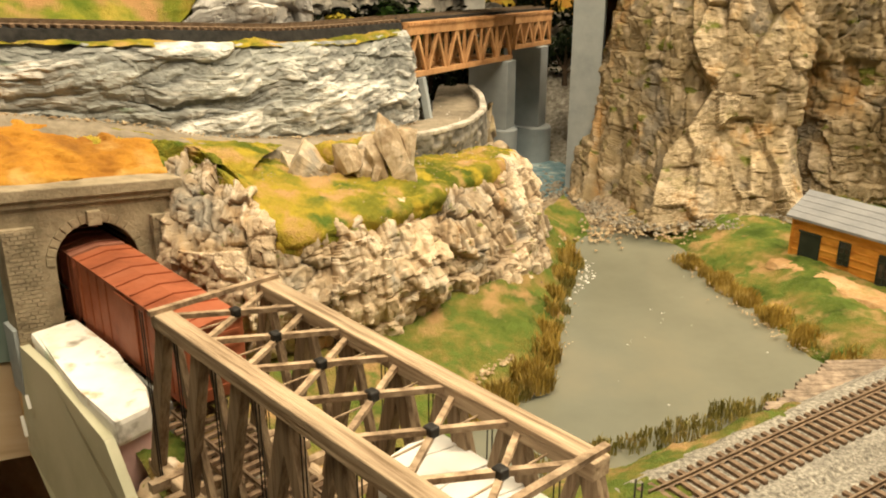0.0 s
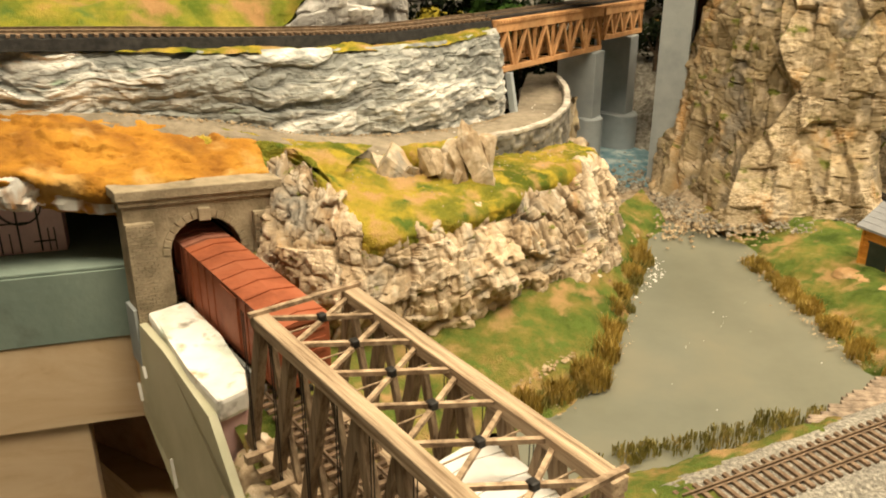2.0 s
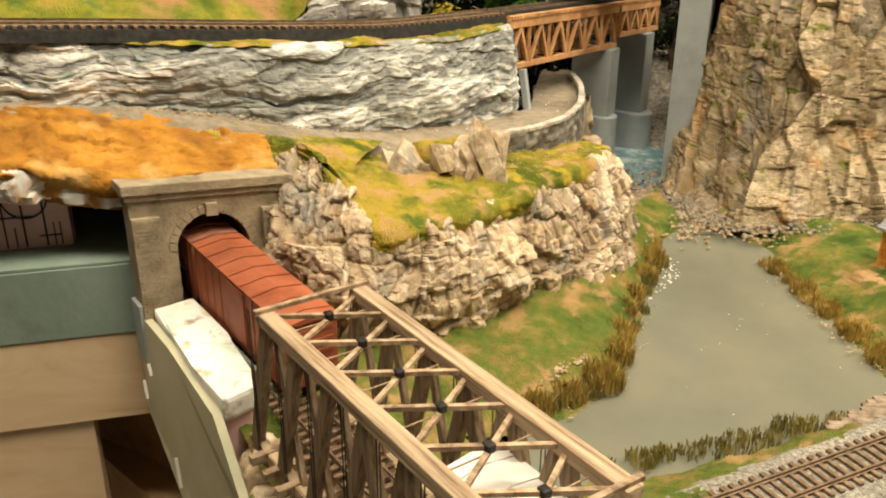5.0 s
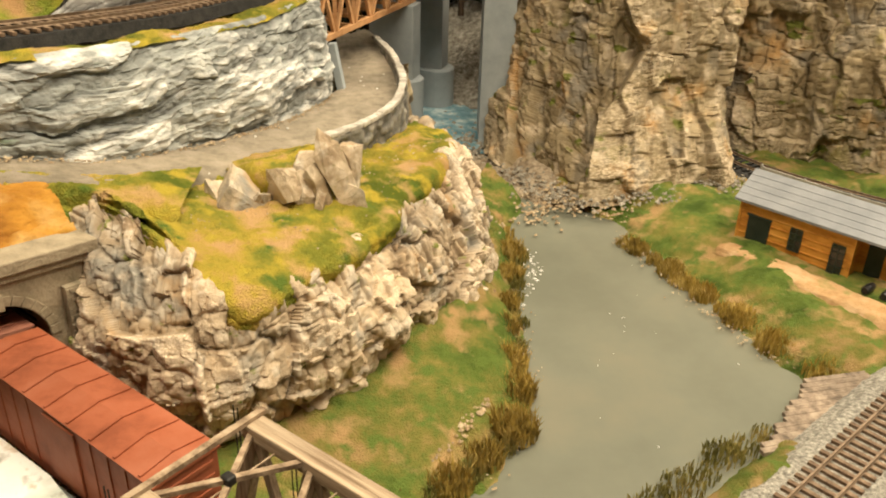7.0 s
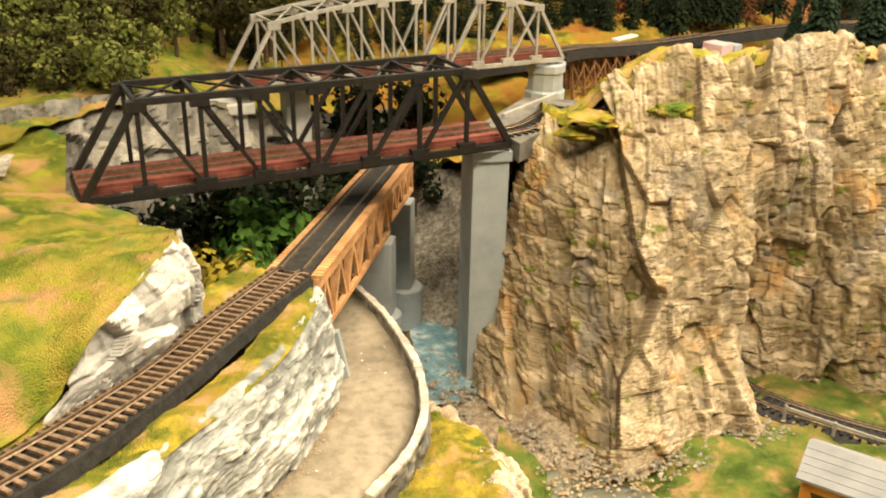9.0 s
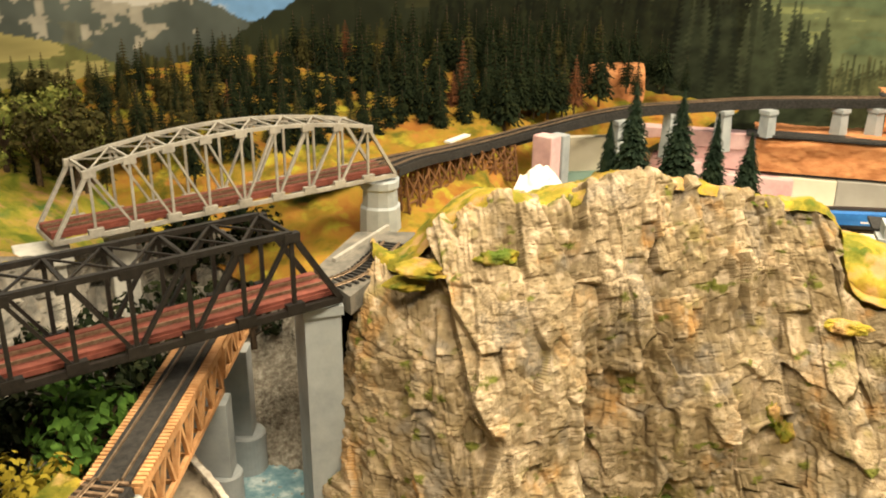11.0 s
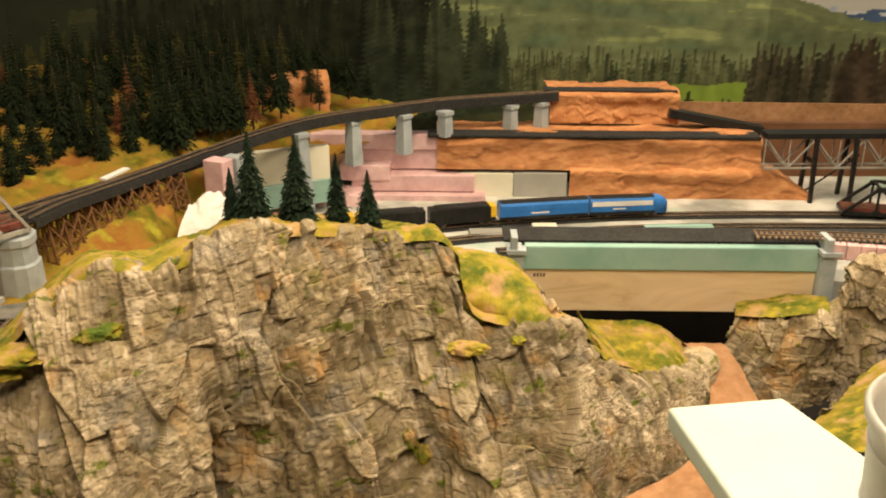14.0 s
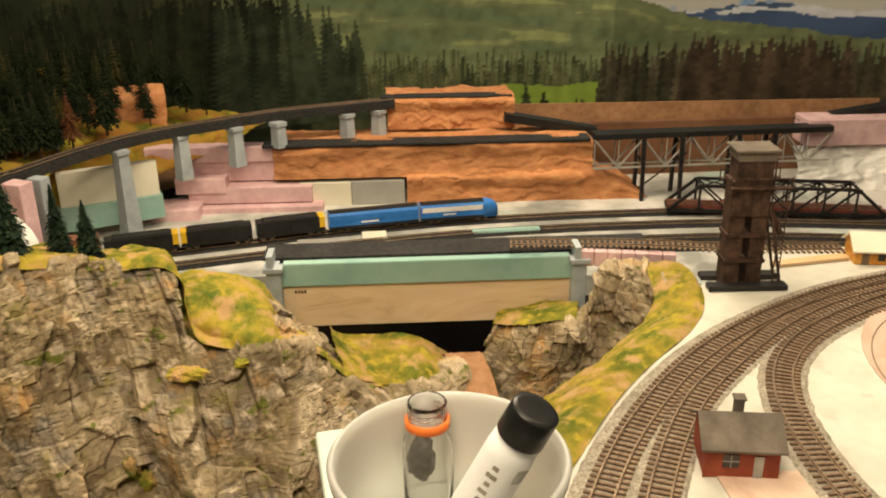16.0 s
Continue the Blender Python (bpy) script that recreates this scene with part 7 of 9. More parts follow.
def tree(meshes, at, mat, label, category, group, scale=1.0, turn=0.0, name="pine_tree"):
    root = thing(name, at, label, category, group)
    root.rotation_euler = (0, 0, turn)
    root.scale = (scale, scale, scale)
    part("trunk", meshes[0], M_BARK, root)
    crown = part("crown", meshes[1], mat, root)
    crown.data.materials.clear()
    crown.data.materials.append(mat)
    return root


# the five pines on the cliff
cliff_pines = [(0.486, 1.004, 1.505, 0.066, 0.015), (0.49, 0.973, 1.514, 0.1, 0.026), (0.524, 0.943, 1.508, 0.102, 0.027), (0.575, 0.944, 1.49, 0.091, 0.019), (0.59, 0.912, 1.488, 0.078, 0.021)]
for k, (x, y, z, h, r) in enumerate(cliff_pines):
    tree(conifer_meshes(h, 0.86 * r, 56, 300 + k), (x, y, z), M_NEEDLE_BLUE, "dark blue-green model pine on the cliff's brow", "pine tree", "pines on the cliff", 1.0, k * 1.3)

# the forest on the hillside
kinds = {}
for key, mat in (("dark", M_NEEDLE), ("olive", M_NEEDLE_OLIVE), ("rust", M_NEEDLE_RUST)):
    kinds[key] = [conifer_meshes(0.1, 0.021 + 0.003 * k, 15, 400 + k + 10 * len(kinds)) for k in range(3)]


def hill_z(x, y):
    """Height of the hillside behind the upper line."""
    f = min(1.0, max(0.0, (y - 1.6 - 0.1 * x) / 0.5))
    return 1.405 + 0.075 * f


rng = random.Random(17)
spots = []
for k in range(6000):
    x, y = rng.uniform(-0.12, 1.36), rng.uniform(1.56, 2.12)
    if y < 1.545 + 0.14 * x + 0.05 * rng.random() or y > 2.03 + 0.11 * min(x, 0.9) - 0.5 * max(0, x - 1.1) or x > 1.05 and y < 1.76 or 1.0 < x < 1.32 and y < 1.89 and rng.random() < 0.8:
        continue
    if any((x - px) ** 2 + (y - py) ** 2 < 0.026 ** 2 for px, py in spots):
        continue
    spots.append((x, y))
for k, (x, y) in enumerate(spots[:330]):
    key = "rust" if rng.random() < 0.025 else ("olive" if x < 0.35 and rng.random() < 0.5 or rng.random() < 0.1 else "dark")
    mat = {"dark": M_NEEDLE, "olive": M_NEEDLE_OLIVE, "rust": M_NEEDLE_RUST}[key]
    tree(rng.choice(kinds[key]), (x, y, hill_z(x, y) - 0.006 - 0.05 * max(0, x - 1.0)), mat, {"dark": "dark green model conifer on the forested hillside", "olive": "olive model conifer on the forested hillside", "rust": "rust-brown dying model conifer among the forest"}[key], "conifer", "forest conifers", rng.uniform(0.8, 1.35) * min(1.0, 0.55 + 0.6 * max(0.0, x + 0.05)), rng.uniform(0, 6.28), "conifer")
solid("orange_bluff", rock("orange_bluff", [[(1.1, 1.87, 1.38), (1.11, 1.88, 1.42), (1.13, 1.9, 1.45)], [(1.2, 1.87, 1.38), (1.21, 1.88, 1.43), (1.22, 1.9, 1.455)], [(1.28, 1.84, 1.36), (1.29, 1.85, 1.42), (1.3, 1.87, 1.45)]], 60, 40, [("u", 0.02, 0.03, 0.003, 0.003, 0.001)], 119), M_ORANGE, "orange rock bluff among the trees", "rock", "structure")

leafy = [leafy_meshes(0.1, 0.042, 500 + k) for k in range(4)]
bright = leafy_meshes(0.085, 0.04, 520, 10, 900)
yellow = leafy_meshes(0.06, 0.026, 521, 8, 600)
tree(bright, (-0.055, 0.99, 1.3), M_LEAF, "bright green leafy bush tree in the gorge", "bush", "gorge bushes", 1.25, 0.4, "bush")
tree(yellow, (-0.095, 0.9, 1.34), M_LEAF_YELLOW, "mustard-yellow bush at the gorge's edge", "bush", "gorge bushes", 1.15, 1.1, "bush")
dark_bush = [leafy_meshes(0.09, 0.04, 530 + k, 10, 700) for k in range(2)]
for k, (x, y, z, s) in enumerate(((-0.1, 1.04, 1.28, 1.4), (-0.02, 1.08, 1.25, 1.3), (0.04, 1.16, 1.24, 1.3), (-0.15, 1.02, 1.3, 1.2), (0.1, 1.28, 1.26, 1.2), (0.17, 1.25, 1.27, 1.0), (-0.06, 1.12, 1.3, 1.2), (0.14, 1.4, 1.3, 1.3), (0.0, 1.2, 1.27, 1.3), (0.22, 1.42, 1.31, 1.1))):
    tree(dark_bush[k % 2], (x, y, z), M_NEEDLE, "dark green bush in the shaded gorge", "bush", "gorge bushes", s, k, "bush")
rng = random.Random(23)
for k in range(230):
    x, y = rng.uniform(-0.62, 0.06), rng.uniform(1.18, 1.8)
    if y < 1.2 - 0.25 * min(0, x + 0.3) + 0.05 * rng.random() or x > -0.12 and y < 1.47:
        continue
    size = rng.uniform(0.5, 0.85) + 0.5 * max(0, y - 1.3)
    tree(leafy[k % 4], (x, y, 1.448 + 0.03 * max(0, y - 1.3) - 0.026 * size), M_LEAF_OLIVE if rng.random() < 0.55 else M_NEEDLE_OLIVE, "olive-green leafy model tree on the meadow hill", "leafy tree", "meadow trees", size, rng.uniform(0, 6.28), "leafy_tree")


# ---- printed backdrop ----
def mural():
    line = [(-1.6, 1.7), (-0.8, 1.95), (0.0, 2.1), (0.8, 2.22), (1.5, 2.15), (2.1, 1.75), (2.45, 1.1), (2.6, 0.3), (2.6, -0.8)]
    nz, ns = 170, 1300
    S = smooth_line(line, ns)
    length = 6.558
    s = np.linspace(0, length, ns)[None, :] + np.zeros((nz, 1))
    zz = np.r_[np.linspace(1.1, 1.75, nz - 8), np.linspace(1.76, 2.6, 8)]
    z = zz[:, None] + np.zeros((1, ns))
    G = np.stack([np.c_[S, np.full(ns, a)] for a in zz])
    P = np.stack([s, z * 1.0, 0 * s], -1).reshape(-1, 3)
    n1 = fbm(P * 9, 4, 201).reshape(nz, ns)
    n2 = fbm(P * 40, 3, 202).reshape(nz, ns)
    n3 = fbm(P * np.array([5, 30, 1]), 4, 203).reshape(nz, ns)
    C = np.zeros((nz, ns, 3))

    def lay(mask, colour, var=0.15, tex=None):
        t = 1 + var * (n2 if tex is None else tex)
        C[mask] = (np.array(colour)[None, None, :] * t[..., None])[mask]

    def ridge(points):
        xs, ys = zip(*points)
        return np.interp(s, xs, ys)

    lay(z > 0, (0.16, 0.33, 0.62), 0.1)
    cloud = n1 + 0.5 * n2 + np.exp(-((s - 2.36) / 0.1) ** 2) * 1.2 + np.exp(-((s - 1.85) / 0.16) ** 2) * 1.3 + np.clip((s - 4.1) * 2, 0, 0.9)
    soft = np.clip((cloud - 0.3) / 0.6, 0, 1)[..., None]
    C = C * (1 - soft) + np.array((0.5, 0.5, 0.47)) * soft
    top = ridge([(0, 1.55), (1.5, 1.66), (1.78, 1.625), (1.906, 1.59), (2.02, 1.607), (2.155, 1.546), (2.3, 1.5), (6.6, 1.5)]) + 0.006 * n2
    lay(z < top, (0.075, 0.09, 0.082), 0.4, n1)
    lay((z < top) & (z > top - 0.045 - 0.05 * n2) & (n2 + 0.3 * n1 > 0.3) & (s < 2.02), (0.26, 0.25, 0.21), 0.35)
    lay((z < top - 0.05) & (s < 1.98) & (n1 > 0.35), (0.12, 0.13, 0.1), 0.3)
    top = ridge([(2.1, 1.52), (2.155, 1.546), (2.26, 1.59), (2.365, 1.62), (2.6, 1.72), (3.0, 1.8), (3.35, 1.72), (3.65, 1.6), (3.75, 1.5)]) + 0.006 * n2
    lay((z < top) & (s > 2.1) & (s < 3.75), (0.022, 0.028, 0.014), 0.45, n1)
    lay((z < top) & (s > 2.3) & (s < 3.4) & (n1 > 0.5) & (z > 1.56), (0.045, 0.05, 0.022), 0.25)
    # far green hills at the right
    blue = ridge([(4.4, 1.5), (4.6, 1.545), (4.8, 1.575), (5.0, 1.56), (5.2, 1.59), (6.6, 1.58)]) + 0.004 * n2
    lay((z < blue) & (s > 4.4), (0.05, 0.085, 0.17), 0.3, n1)
    lay((z < blue) & (s > 4.5) & (z > blue - 0.02) & (n3 > 0.25), (0.6, 0.62, 0.68), 0.1)
    top = ridge([(3.3, 1.64), (3.65, 1.62), (4.1, 1.6), (4.45, 1.575), (4.6, 1.53), (5.0, 1.5), (6.6, 1.48)]) + 0.004 * n2
    lay((z < top) & (s > 3.3), (0.14, 0.17, 0.085), 0.3, n3 + 0.6 * n2)
    lay((z < top - 0.03) & (s > 3.4) & (n3 > 0.25) & (z > 1.44), (0.2, 0.23, 0.1), 0.3, n3 + 0.7 * n2)
    lay((z < top) & (s > 3.3) & (n3 < -0.6), (0.11, 0.15, 0.08), 0.2)
    # tan slope at the left
    top = ridge([(0, 1.62), (1.5, 1.6), (1.765, 1.534), (1.932, 1.451), (2.0, 1.42)])
    lay((z < top) & (s < 2.0), (0.3, 0.27, 0.11), 0.35, n3)
    lay((z < top) & (s < 2.0) & (n3 > 0.4), (0.13, 0.14, 0.05), 0.25)
    lay(z < 1.36, (0.05, 0.055, 0.025), 0.4)
    rng = np.random.RandomState(9)

    def wood(s0, s1, base, height, spread, number, dark, light, width=0.16, jag=0.03):
        for k in range(number):
            c = rng.uniform(s0, s1)
            tip = height(c) + rng.uniform(-spread, spread)
            h = tip - base
            tone = rng.uniform(0, 1)
            col = np.array(dark) * (1 - tone) + np.array(light) * tone
            i0, i1 = np.searchsorted(s[0], [c - 0.06, c + 0.06])
            sub = slice(max(i0, 0), min(i1, ns))
            ds = abs(s[:, sub] - c)
            f = (tip - z[:, sub]) / h
            saw = 0.72 + 0.28 * np.cos(f * h / jag * 6.283 * 1.3 + k)
            m = (f > 0) & (f < 1.05) & (ds < np.clip(h * width * np.clip(f, 0, 2) ** 0.9 * saw, 0.0015, 0.045))
            C[:, sub][m] = (col * (1 + 0.35 * n2[:, sub, None]))[m]

    wood(0.4, 1.9, 1.15, lambda c: 1.43, 0.03, 420, (0.04, 0.045, 0.015), (0.17, 0.16, 0.05), 0.2)
    wood(1.85, 2.8, 1.2, lambda c: 1.49 + 0.05 * (c - 1.93), 0.03, 300, (0.014, 0.018, 0.007), (0.07, 0.068, 0.02))
    wood(2.6, 3.5, 1.2, lambda c: 1.57, 0.05, 380, (0.006, 0.009, 0.004), (0.022, 0.028, 0.012))
    wood(3.3, 3.72, 1.25, lambda c: 1.57 - max(0, c - 3.52) * 0.5, 0.045, 46, (0.014, 0.021, 0.012), (0.06, 0.075, 0.04), 0.17, 0.02)
    wood(3.68, 4.45, 1.3, lambda c: 1.402, 0.03, 200, (0.03, 0.04, 0.02), (0.13, 0.14, 0.065), 0.12, 0.02)
    lay((s > 4.09) & (s < 4.385) & (z < 1.34 + 0.01 * n1) & (z > 1.25), (0.2, 0.29, 0.045), 0.12)
    wood(4.1, 4.4, 1.25, lambda c: 1.29 + 0.03 * (c < 4.22), 0.008, 14, (0.02, 0.03, 0.012), (0.06, 0.08, 0.03), 0.3)
    wood(4.37, 5.9, 1.2, lambda c: 1.43 + 0.05 * min(1, max(0, c - 4.4)), 0.03, 420, (0.02, 0.022, 0.012), (0.1, 0.085, 0.05), 0.13)
    wood(4.6, 5.0, 1.2, lambda c: 1.47, 0.03, 70, (0.04, 0.03, 0.018), (0.085, 0.058, 0.036), 0.2)
    # two stretches of the print darkened to offset the far lamp's light
    C[(s > 2.4) & (s < 3.5)] *= 0.72
    C[s > 4.4] *= 0.72
    me = grid_mesh("backdrop", G)
    at = me.color_attributes.new("print", "FLOAT_COLOR", "POINT")
    at.data.foreach_set("color", np.concatenate([np.clip(C, 0, 1), np.ones((nz, ns, 1))], 2).astype(np.float32).ravel())
    return me


M_MURAL = bpy.data.materials.new("printed_paper")
M_MURAL.use_nodes = True
b = M_MURAL.node_tree.nodes["Principled BSDF"]
b.inputs["Roughness"].default_value = 0.6
b.inputs["Specular IOR Level"].default_value = 0.15
a = M_MURAL.node_tree.nodes.new("ShaderNodeAttribute")
a.attribute_name = "print"
M_MURAL.node_tree.links.new(a.outputs["Color"], b.inputs["Base Color"])
solid("backdrop", mural(), M_MURAL, "printed photo backdrop of mountains and pine forest", "backdrop", "structure")

# ---- far lower yard ----
M_YARD_TOP = material("patched_plaster", [(0.3, 0.3, 0.28), (0.42, 0.42, 0.38), (0.6, 0.58, 0.53)], 9, 0.9, 0.2, 150, spots=[((0.66, 0.64, 0.6), 7, 0.2), ((0.4, 0.52, 0.46), 6, 0.13)])
solid("far_yard", prism([(0.75, 1.62), (1.35, 1.05), (1.5, 0.78), (1.75, 0.3), (2.55, 0.3), (2.55, 0.9), (1.9, 1.15), (1.3, 1.8), (0.75, 1.9)], 1.16, 1.2), M_YARD_TOP, "patchy grey, white and mint plastered lower yard", "yard", "structure")
solid("far_table", box(0.5, 2.55, 0.2, 2.0, 1.1, 1.155), M_DARK, "dark table frame below the lower yard", "table", "structure")
train_line = [(0.6, 1.8, 1.203), (0.8, 1.67, 1.203), (1.004, 1.55, 1.203), (1.202, 1.425, 1.203), (1.309, 1.36, 1.203), (1.514, 1.21, 1.203), (1.664, 1.078, 1.203), (1.78, 0.965, 1.203), (1.95, 0.78, 1.203), (2.1, 0.57, 1.203), (2.25, 0.35, 1.203)]
bed("far_roadbed", train_line, 0.036, 0.0, 0.002, M_ROADBED, "black roadbed of the far main line", 0.003)
track("far_track", [(x, y, z + 0.0005) for x, y, z in train_line], "black-tied track carrying the far train", tie_mat=M_ROADBED)
for off, lab in ((0.075, "black roadbed strip across the lower yard"), (0.155, "second black roadbed strip across the lower yard"), (0.2, "third black roadbed strip across the lower yard")):
    ln = [(x - 0.72 * off, y - 0.69 * off, 1.202) for x, y, z in train_line[2 if off < 0.1 else 4:]]
    bed("far_roadbed", ln, 0.034, 0.002, 0.002, M_ROADBED, lab, 0.003)
    track("yard_track", [(x, y, 1.2045) for x, y, z in ln], "dark unballasted yard track", tie_mat=M_ROADBED)
for x, y, w, d, mat, lab in ((1.26, 1.33, 0.08, 0.035, M_GREY_BOARD, "blue-grey foam scrap on the yard"), (1.36, 1.27, 0.05, 0.04, M_CREAM, "cream foam scrap on the yard"), (1.55, 1.08, 0.14, 0.02, M_MINT_FOAM, "mint foam scrap on the yard")):
    solid("foam_scrap", box(-w / 2, w / 2, -d / 2, d / 2, 0, 0.008, pose(x, y, 1.2, 0, 0, -43), 0.002), mat, lab, "foam scrap")

# far walls of foam, board and plaster
F2 = Vector((0.68, -0.733, 0))
N2 = Vector((-0.733, -0.68, 0))


def far_panel(p, width, z0, z1, depth, mat, name, label, category, kind="", bevel=0.002):
    m = Matrix((F2, N2, Vector((0, 0, 1)))).transposed().to_4x4()
    m.translation = (p[0], p[1], 0)
    return solid(name, box(0, width, -depth, 0, z0, z1, m, bevel), mat, label, category, kind)


def far_rock(name, p, width, z0, z1, seed, label, slope=0.01, end=None):
    a = Vector((*p, 0))
    cols = []
    for k in range(9):
        q = a + F2 * (width * k / 8)
        zt = z1 if end is None or k < 7 else z0 + (z1 - z0) * end[k - 7]
        cols.append([(q.x, q.y, z0), (q.x + slope * 0.5, q.y + slope * 0.4, (z0 + zt) / 2), (q.x + slope, q.y + slope, zt), (q.x + slope + 0.09, q.y + slope + 0.09, zt)])
    return solid(name, rock(name, cols, 180, 80, [("f", 0.09, 0.03, 0.003, 0.004, 0.001), ("l", 0.05, 0.012, 0.0016, 0.002, 0.0004)], seed, swell=0.004, warp=0.012), M_ORANGE, label, "plaster rock", "structure", smooth=True)


far_rock("orange_cliff", (1.36, 1.575), 0.705, 1.262, 1.335, 131, "carved orange plaster cliff, upper course")
far_rock("orange_cliff", (1.555, 1.358), 0.56, 1.19, 1.265, 132, "carved orange plaster cliff, lower course", 0.006, (0.55, 0.0))
far_panel((1.345, 1.59), 0.72, 1.3335, 1.34, 0.05, M_ROADBED, "middle_roadbed", "black roadbed on top of the orange cliff", "roadbed", "structure")
far_rock("orange_block", (1.605, 1.46), 0.29, 1.342, 1.412, 133, "small carved orange plaster block under the upper line", 0.006)
far_panel((1.6, 1.475), 0.3, 1.412, 1.4165, 0.04, M_ROADBED, "upper_cap", "dark strip of roadbed on the orange block", "roadbed", "structure")
for p, q in (((1.785, 1.265, 1.37), (1.93, 1.11, 1.331)), ((2.25, 0.765, 1.34), (2.42, 0.58, 1.378))):
    solid("black_ramp", beam(p, q, 0.036, 0.018), M_CAR_BLACK, "black sloping roadbed ramp of the upper line", "roadbed", "structure")
far_panel((1.395, 1.535), 0.115, 1.185, 1.253, 0.02, M_CREAM, "cream_foam_board", "cream foam board standing behind the train", "foam board")
far_panel((1.473, 1.45), 0.118, 1.185, 1.255, 0.02, M_GREY_BOARD, "grey_foam_board", "grey foam board standing behind the train", "foam board")
for k, (x, y, w, z0, z1, d) in enumerate(((1.24, 1.735, 0.24, 1.255, 1.3, 0.09), (1.2, 1.715, 0.11, 1.24, 1.275, 0.08), (1.22, 1.7, 0.27, 1.215, 1.252, 0.1), (1.2, 1.69, 0.3, 1.185, 1.213, 0.1), (1.06, 1.78, 0.2, 1.185, 1.225, 0.08), (1.18, 1.79, 0.28, 1.3, 1.335, 0.04))):
    far_panel((x, y), w, z0, z1, d, M_PINK_FOAM, "pink_foam_slab", "stacked pink insulation foam slab", "foam slab")
solid("cream_foam_board", beam((0.955, 1.74, 1.309), (1.132, 1.667, 1.309), 0.02, 0.07), M_CREAM, "long cream foam board below the viaduct", "foam board")
solid("mint_block", beam((0.95, 1.74, 1.249), (1.135, 1.664, 1.249), 0.03, 0.048), M_MINT_FOAM, "mint foam block below the cream board", "foam board")
solid("pink_pillar", box(-0.015, 0.015, -0.02, 0.02, 1.2, 1.41, pose(0.79, 1.53, 0, 0, 0, 20), 0.002), M_PINK_FOAM, "upright pink foam slab by the timber trestle", "foam slab")
solid("pink_pillar", box(-0.012, 0.012, -0.015, 0.015, 1.2, 1.4, pose(0.84, 1.56, 0, 0, 0, 20), 0.002), M_GREY_PAINT, "grey pier beside the pink foam slab", "bridge pier")
solid("plaster_heap", rock("plaster_heap", [[(0.63, 1.42, 1.28), (0.65, 1.43, 1.34), (0.69, 1.46, 1.375)], [(0.68, 1.4, 1.28), (0.71, 1.42, 1.34), (0.73, 1.46, 1.385)], [(0.76, 1.42, 1.28), (0.77, 1.44, 1.34), (0.76, 1.48, 1.375)]], 50, 40, [("f", 0.03, 0.03, 0.003, 0.004, 0.001)], 135), M_WHITE_FOAM, "heap of fresh white plaster cloth", "plaster", "structure", smooth=True)

# ---- upper curved viaduct ----
via = [(0.3, 1.46, 1.412), (0.479, 1.505, 1.412), (0.62, 1.535, 1.41), (0.787, 1.585, 1.408), (0.95, 1.64, 1.406), (1.1, 1.66, 1.406), (1.25, 1.63, 1.407), (1.4, 1.585, 1.408), (1.55, 1.5, 1.41), (1.62, 1.455, 1.412)]
bed("viaduct", via, 0.036, 0.0, 0.016, M_ROADBED, "dark curved viaduct carrying the upper line", 0.0, "viaduct")
bed("viaduct_underside", [(x, y, z - 0.016) for x, y, z in via], 0.036, 0.0, 0.001, M_ROADBED, "dark underside of the viaduct", 0.0, "viaduct")
track("viaduct_track", via, "black-tied track on the upper viaduct", tie_mat=M_ROADBED)
spur = [(0.4, 1.352, 1.447), (0.47, 1.41, 1.438), (0.56, 1.47, 1.425), (0.68, 1.535, 1.414), (0.8, 1.588, 1.41)]
bed("spur_roadbed", spur, 0.034, 0.0, 0.012, M_ROADBED, "grey-black roadbed leaving the grey truss", 0.0)
track("spur_track", spur, "dark track curving off the grey truss", tie_mat=M_ROADBED)
solid("styrene_sheet", box(-0.03, 0.03, -0.006, 0.006, 0, 0.003, pose(0.6, 1.51, 1.428, 0, 0, 28)), M_WHITE_FOAM, "loose white strip lying by the upper line", "strip")
for k, (x, y, z0, zt) in enumerate(((1.042, 1.638, 1.19, 1.39), (1.183, 1.645, 1.295, 1.391), (1.292, 1.607, 1.305, 1.391), (1.375, 1.565, 1.335, 1.391), (1.522, 1.505, 1.335, 1.391), (1.585, 1.468, 1.335, 1.393))):
    pier = thing("viaduct_pier", (0, 0, 0), "pale blue-grey tapering viaduct pier", "bridge pier", "viaduct piers")
    bm = bmesh.new()
    for (w, d, za, zb) in ((0.011, 0.011, z0, zt - 0.008),):
        f = 1.0 + 3.0 * (zb - za)
        vs = [bm.verts.new((x + sx * w * q, y + sy * d * q, z)) for z, q in ((za, f), (zb, 1.0)) for sx, sy in ((-1, -1), (1, -1), (1, 1), (-1, 1))]
        for q in ((3, 2, 1, 0), (4, 5, 6, 7), (0, 1, 5, 4), (1, 2, 6, 5), (2, 3, 7, 6), (3, 0, 4, 7)):
            bm.faces.new([vs[i] for i in q])
    part("shaft", bm, M_GREY_PAINT, pier)
    part("cap", box(x - 0.014, x + 0.014, y - 0.014, y + 0.014, zt - 0.009, zt, None, 0.0008), M_GREY_PAINT, pier)

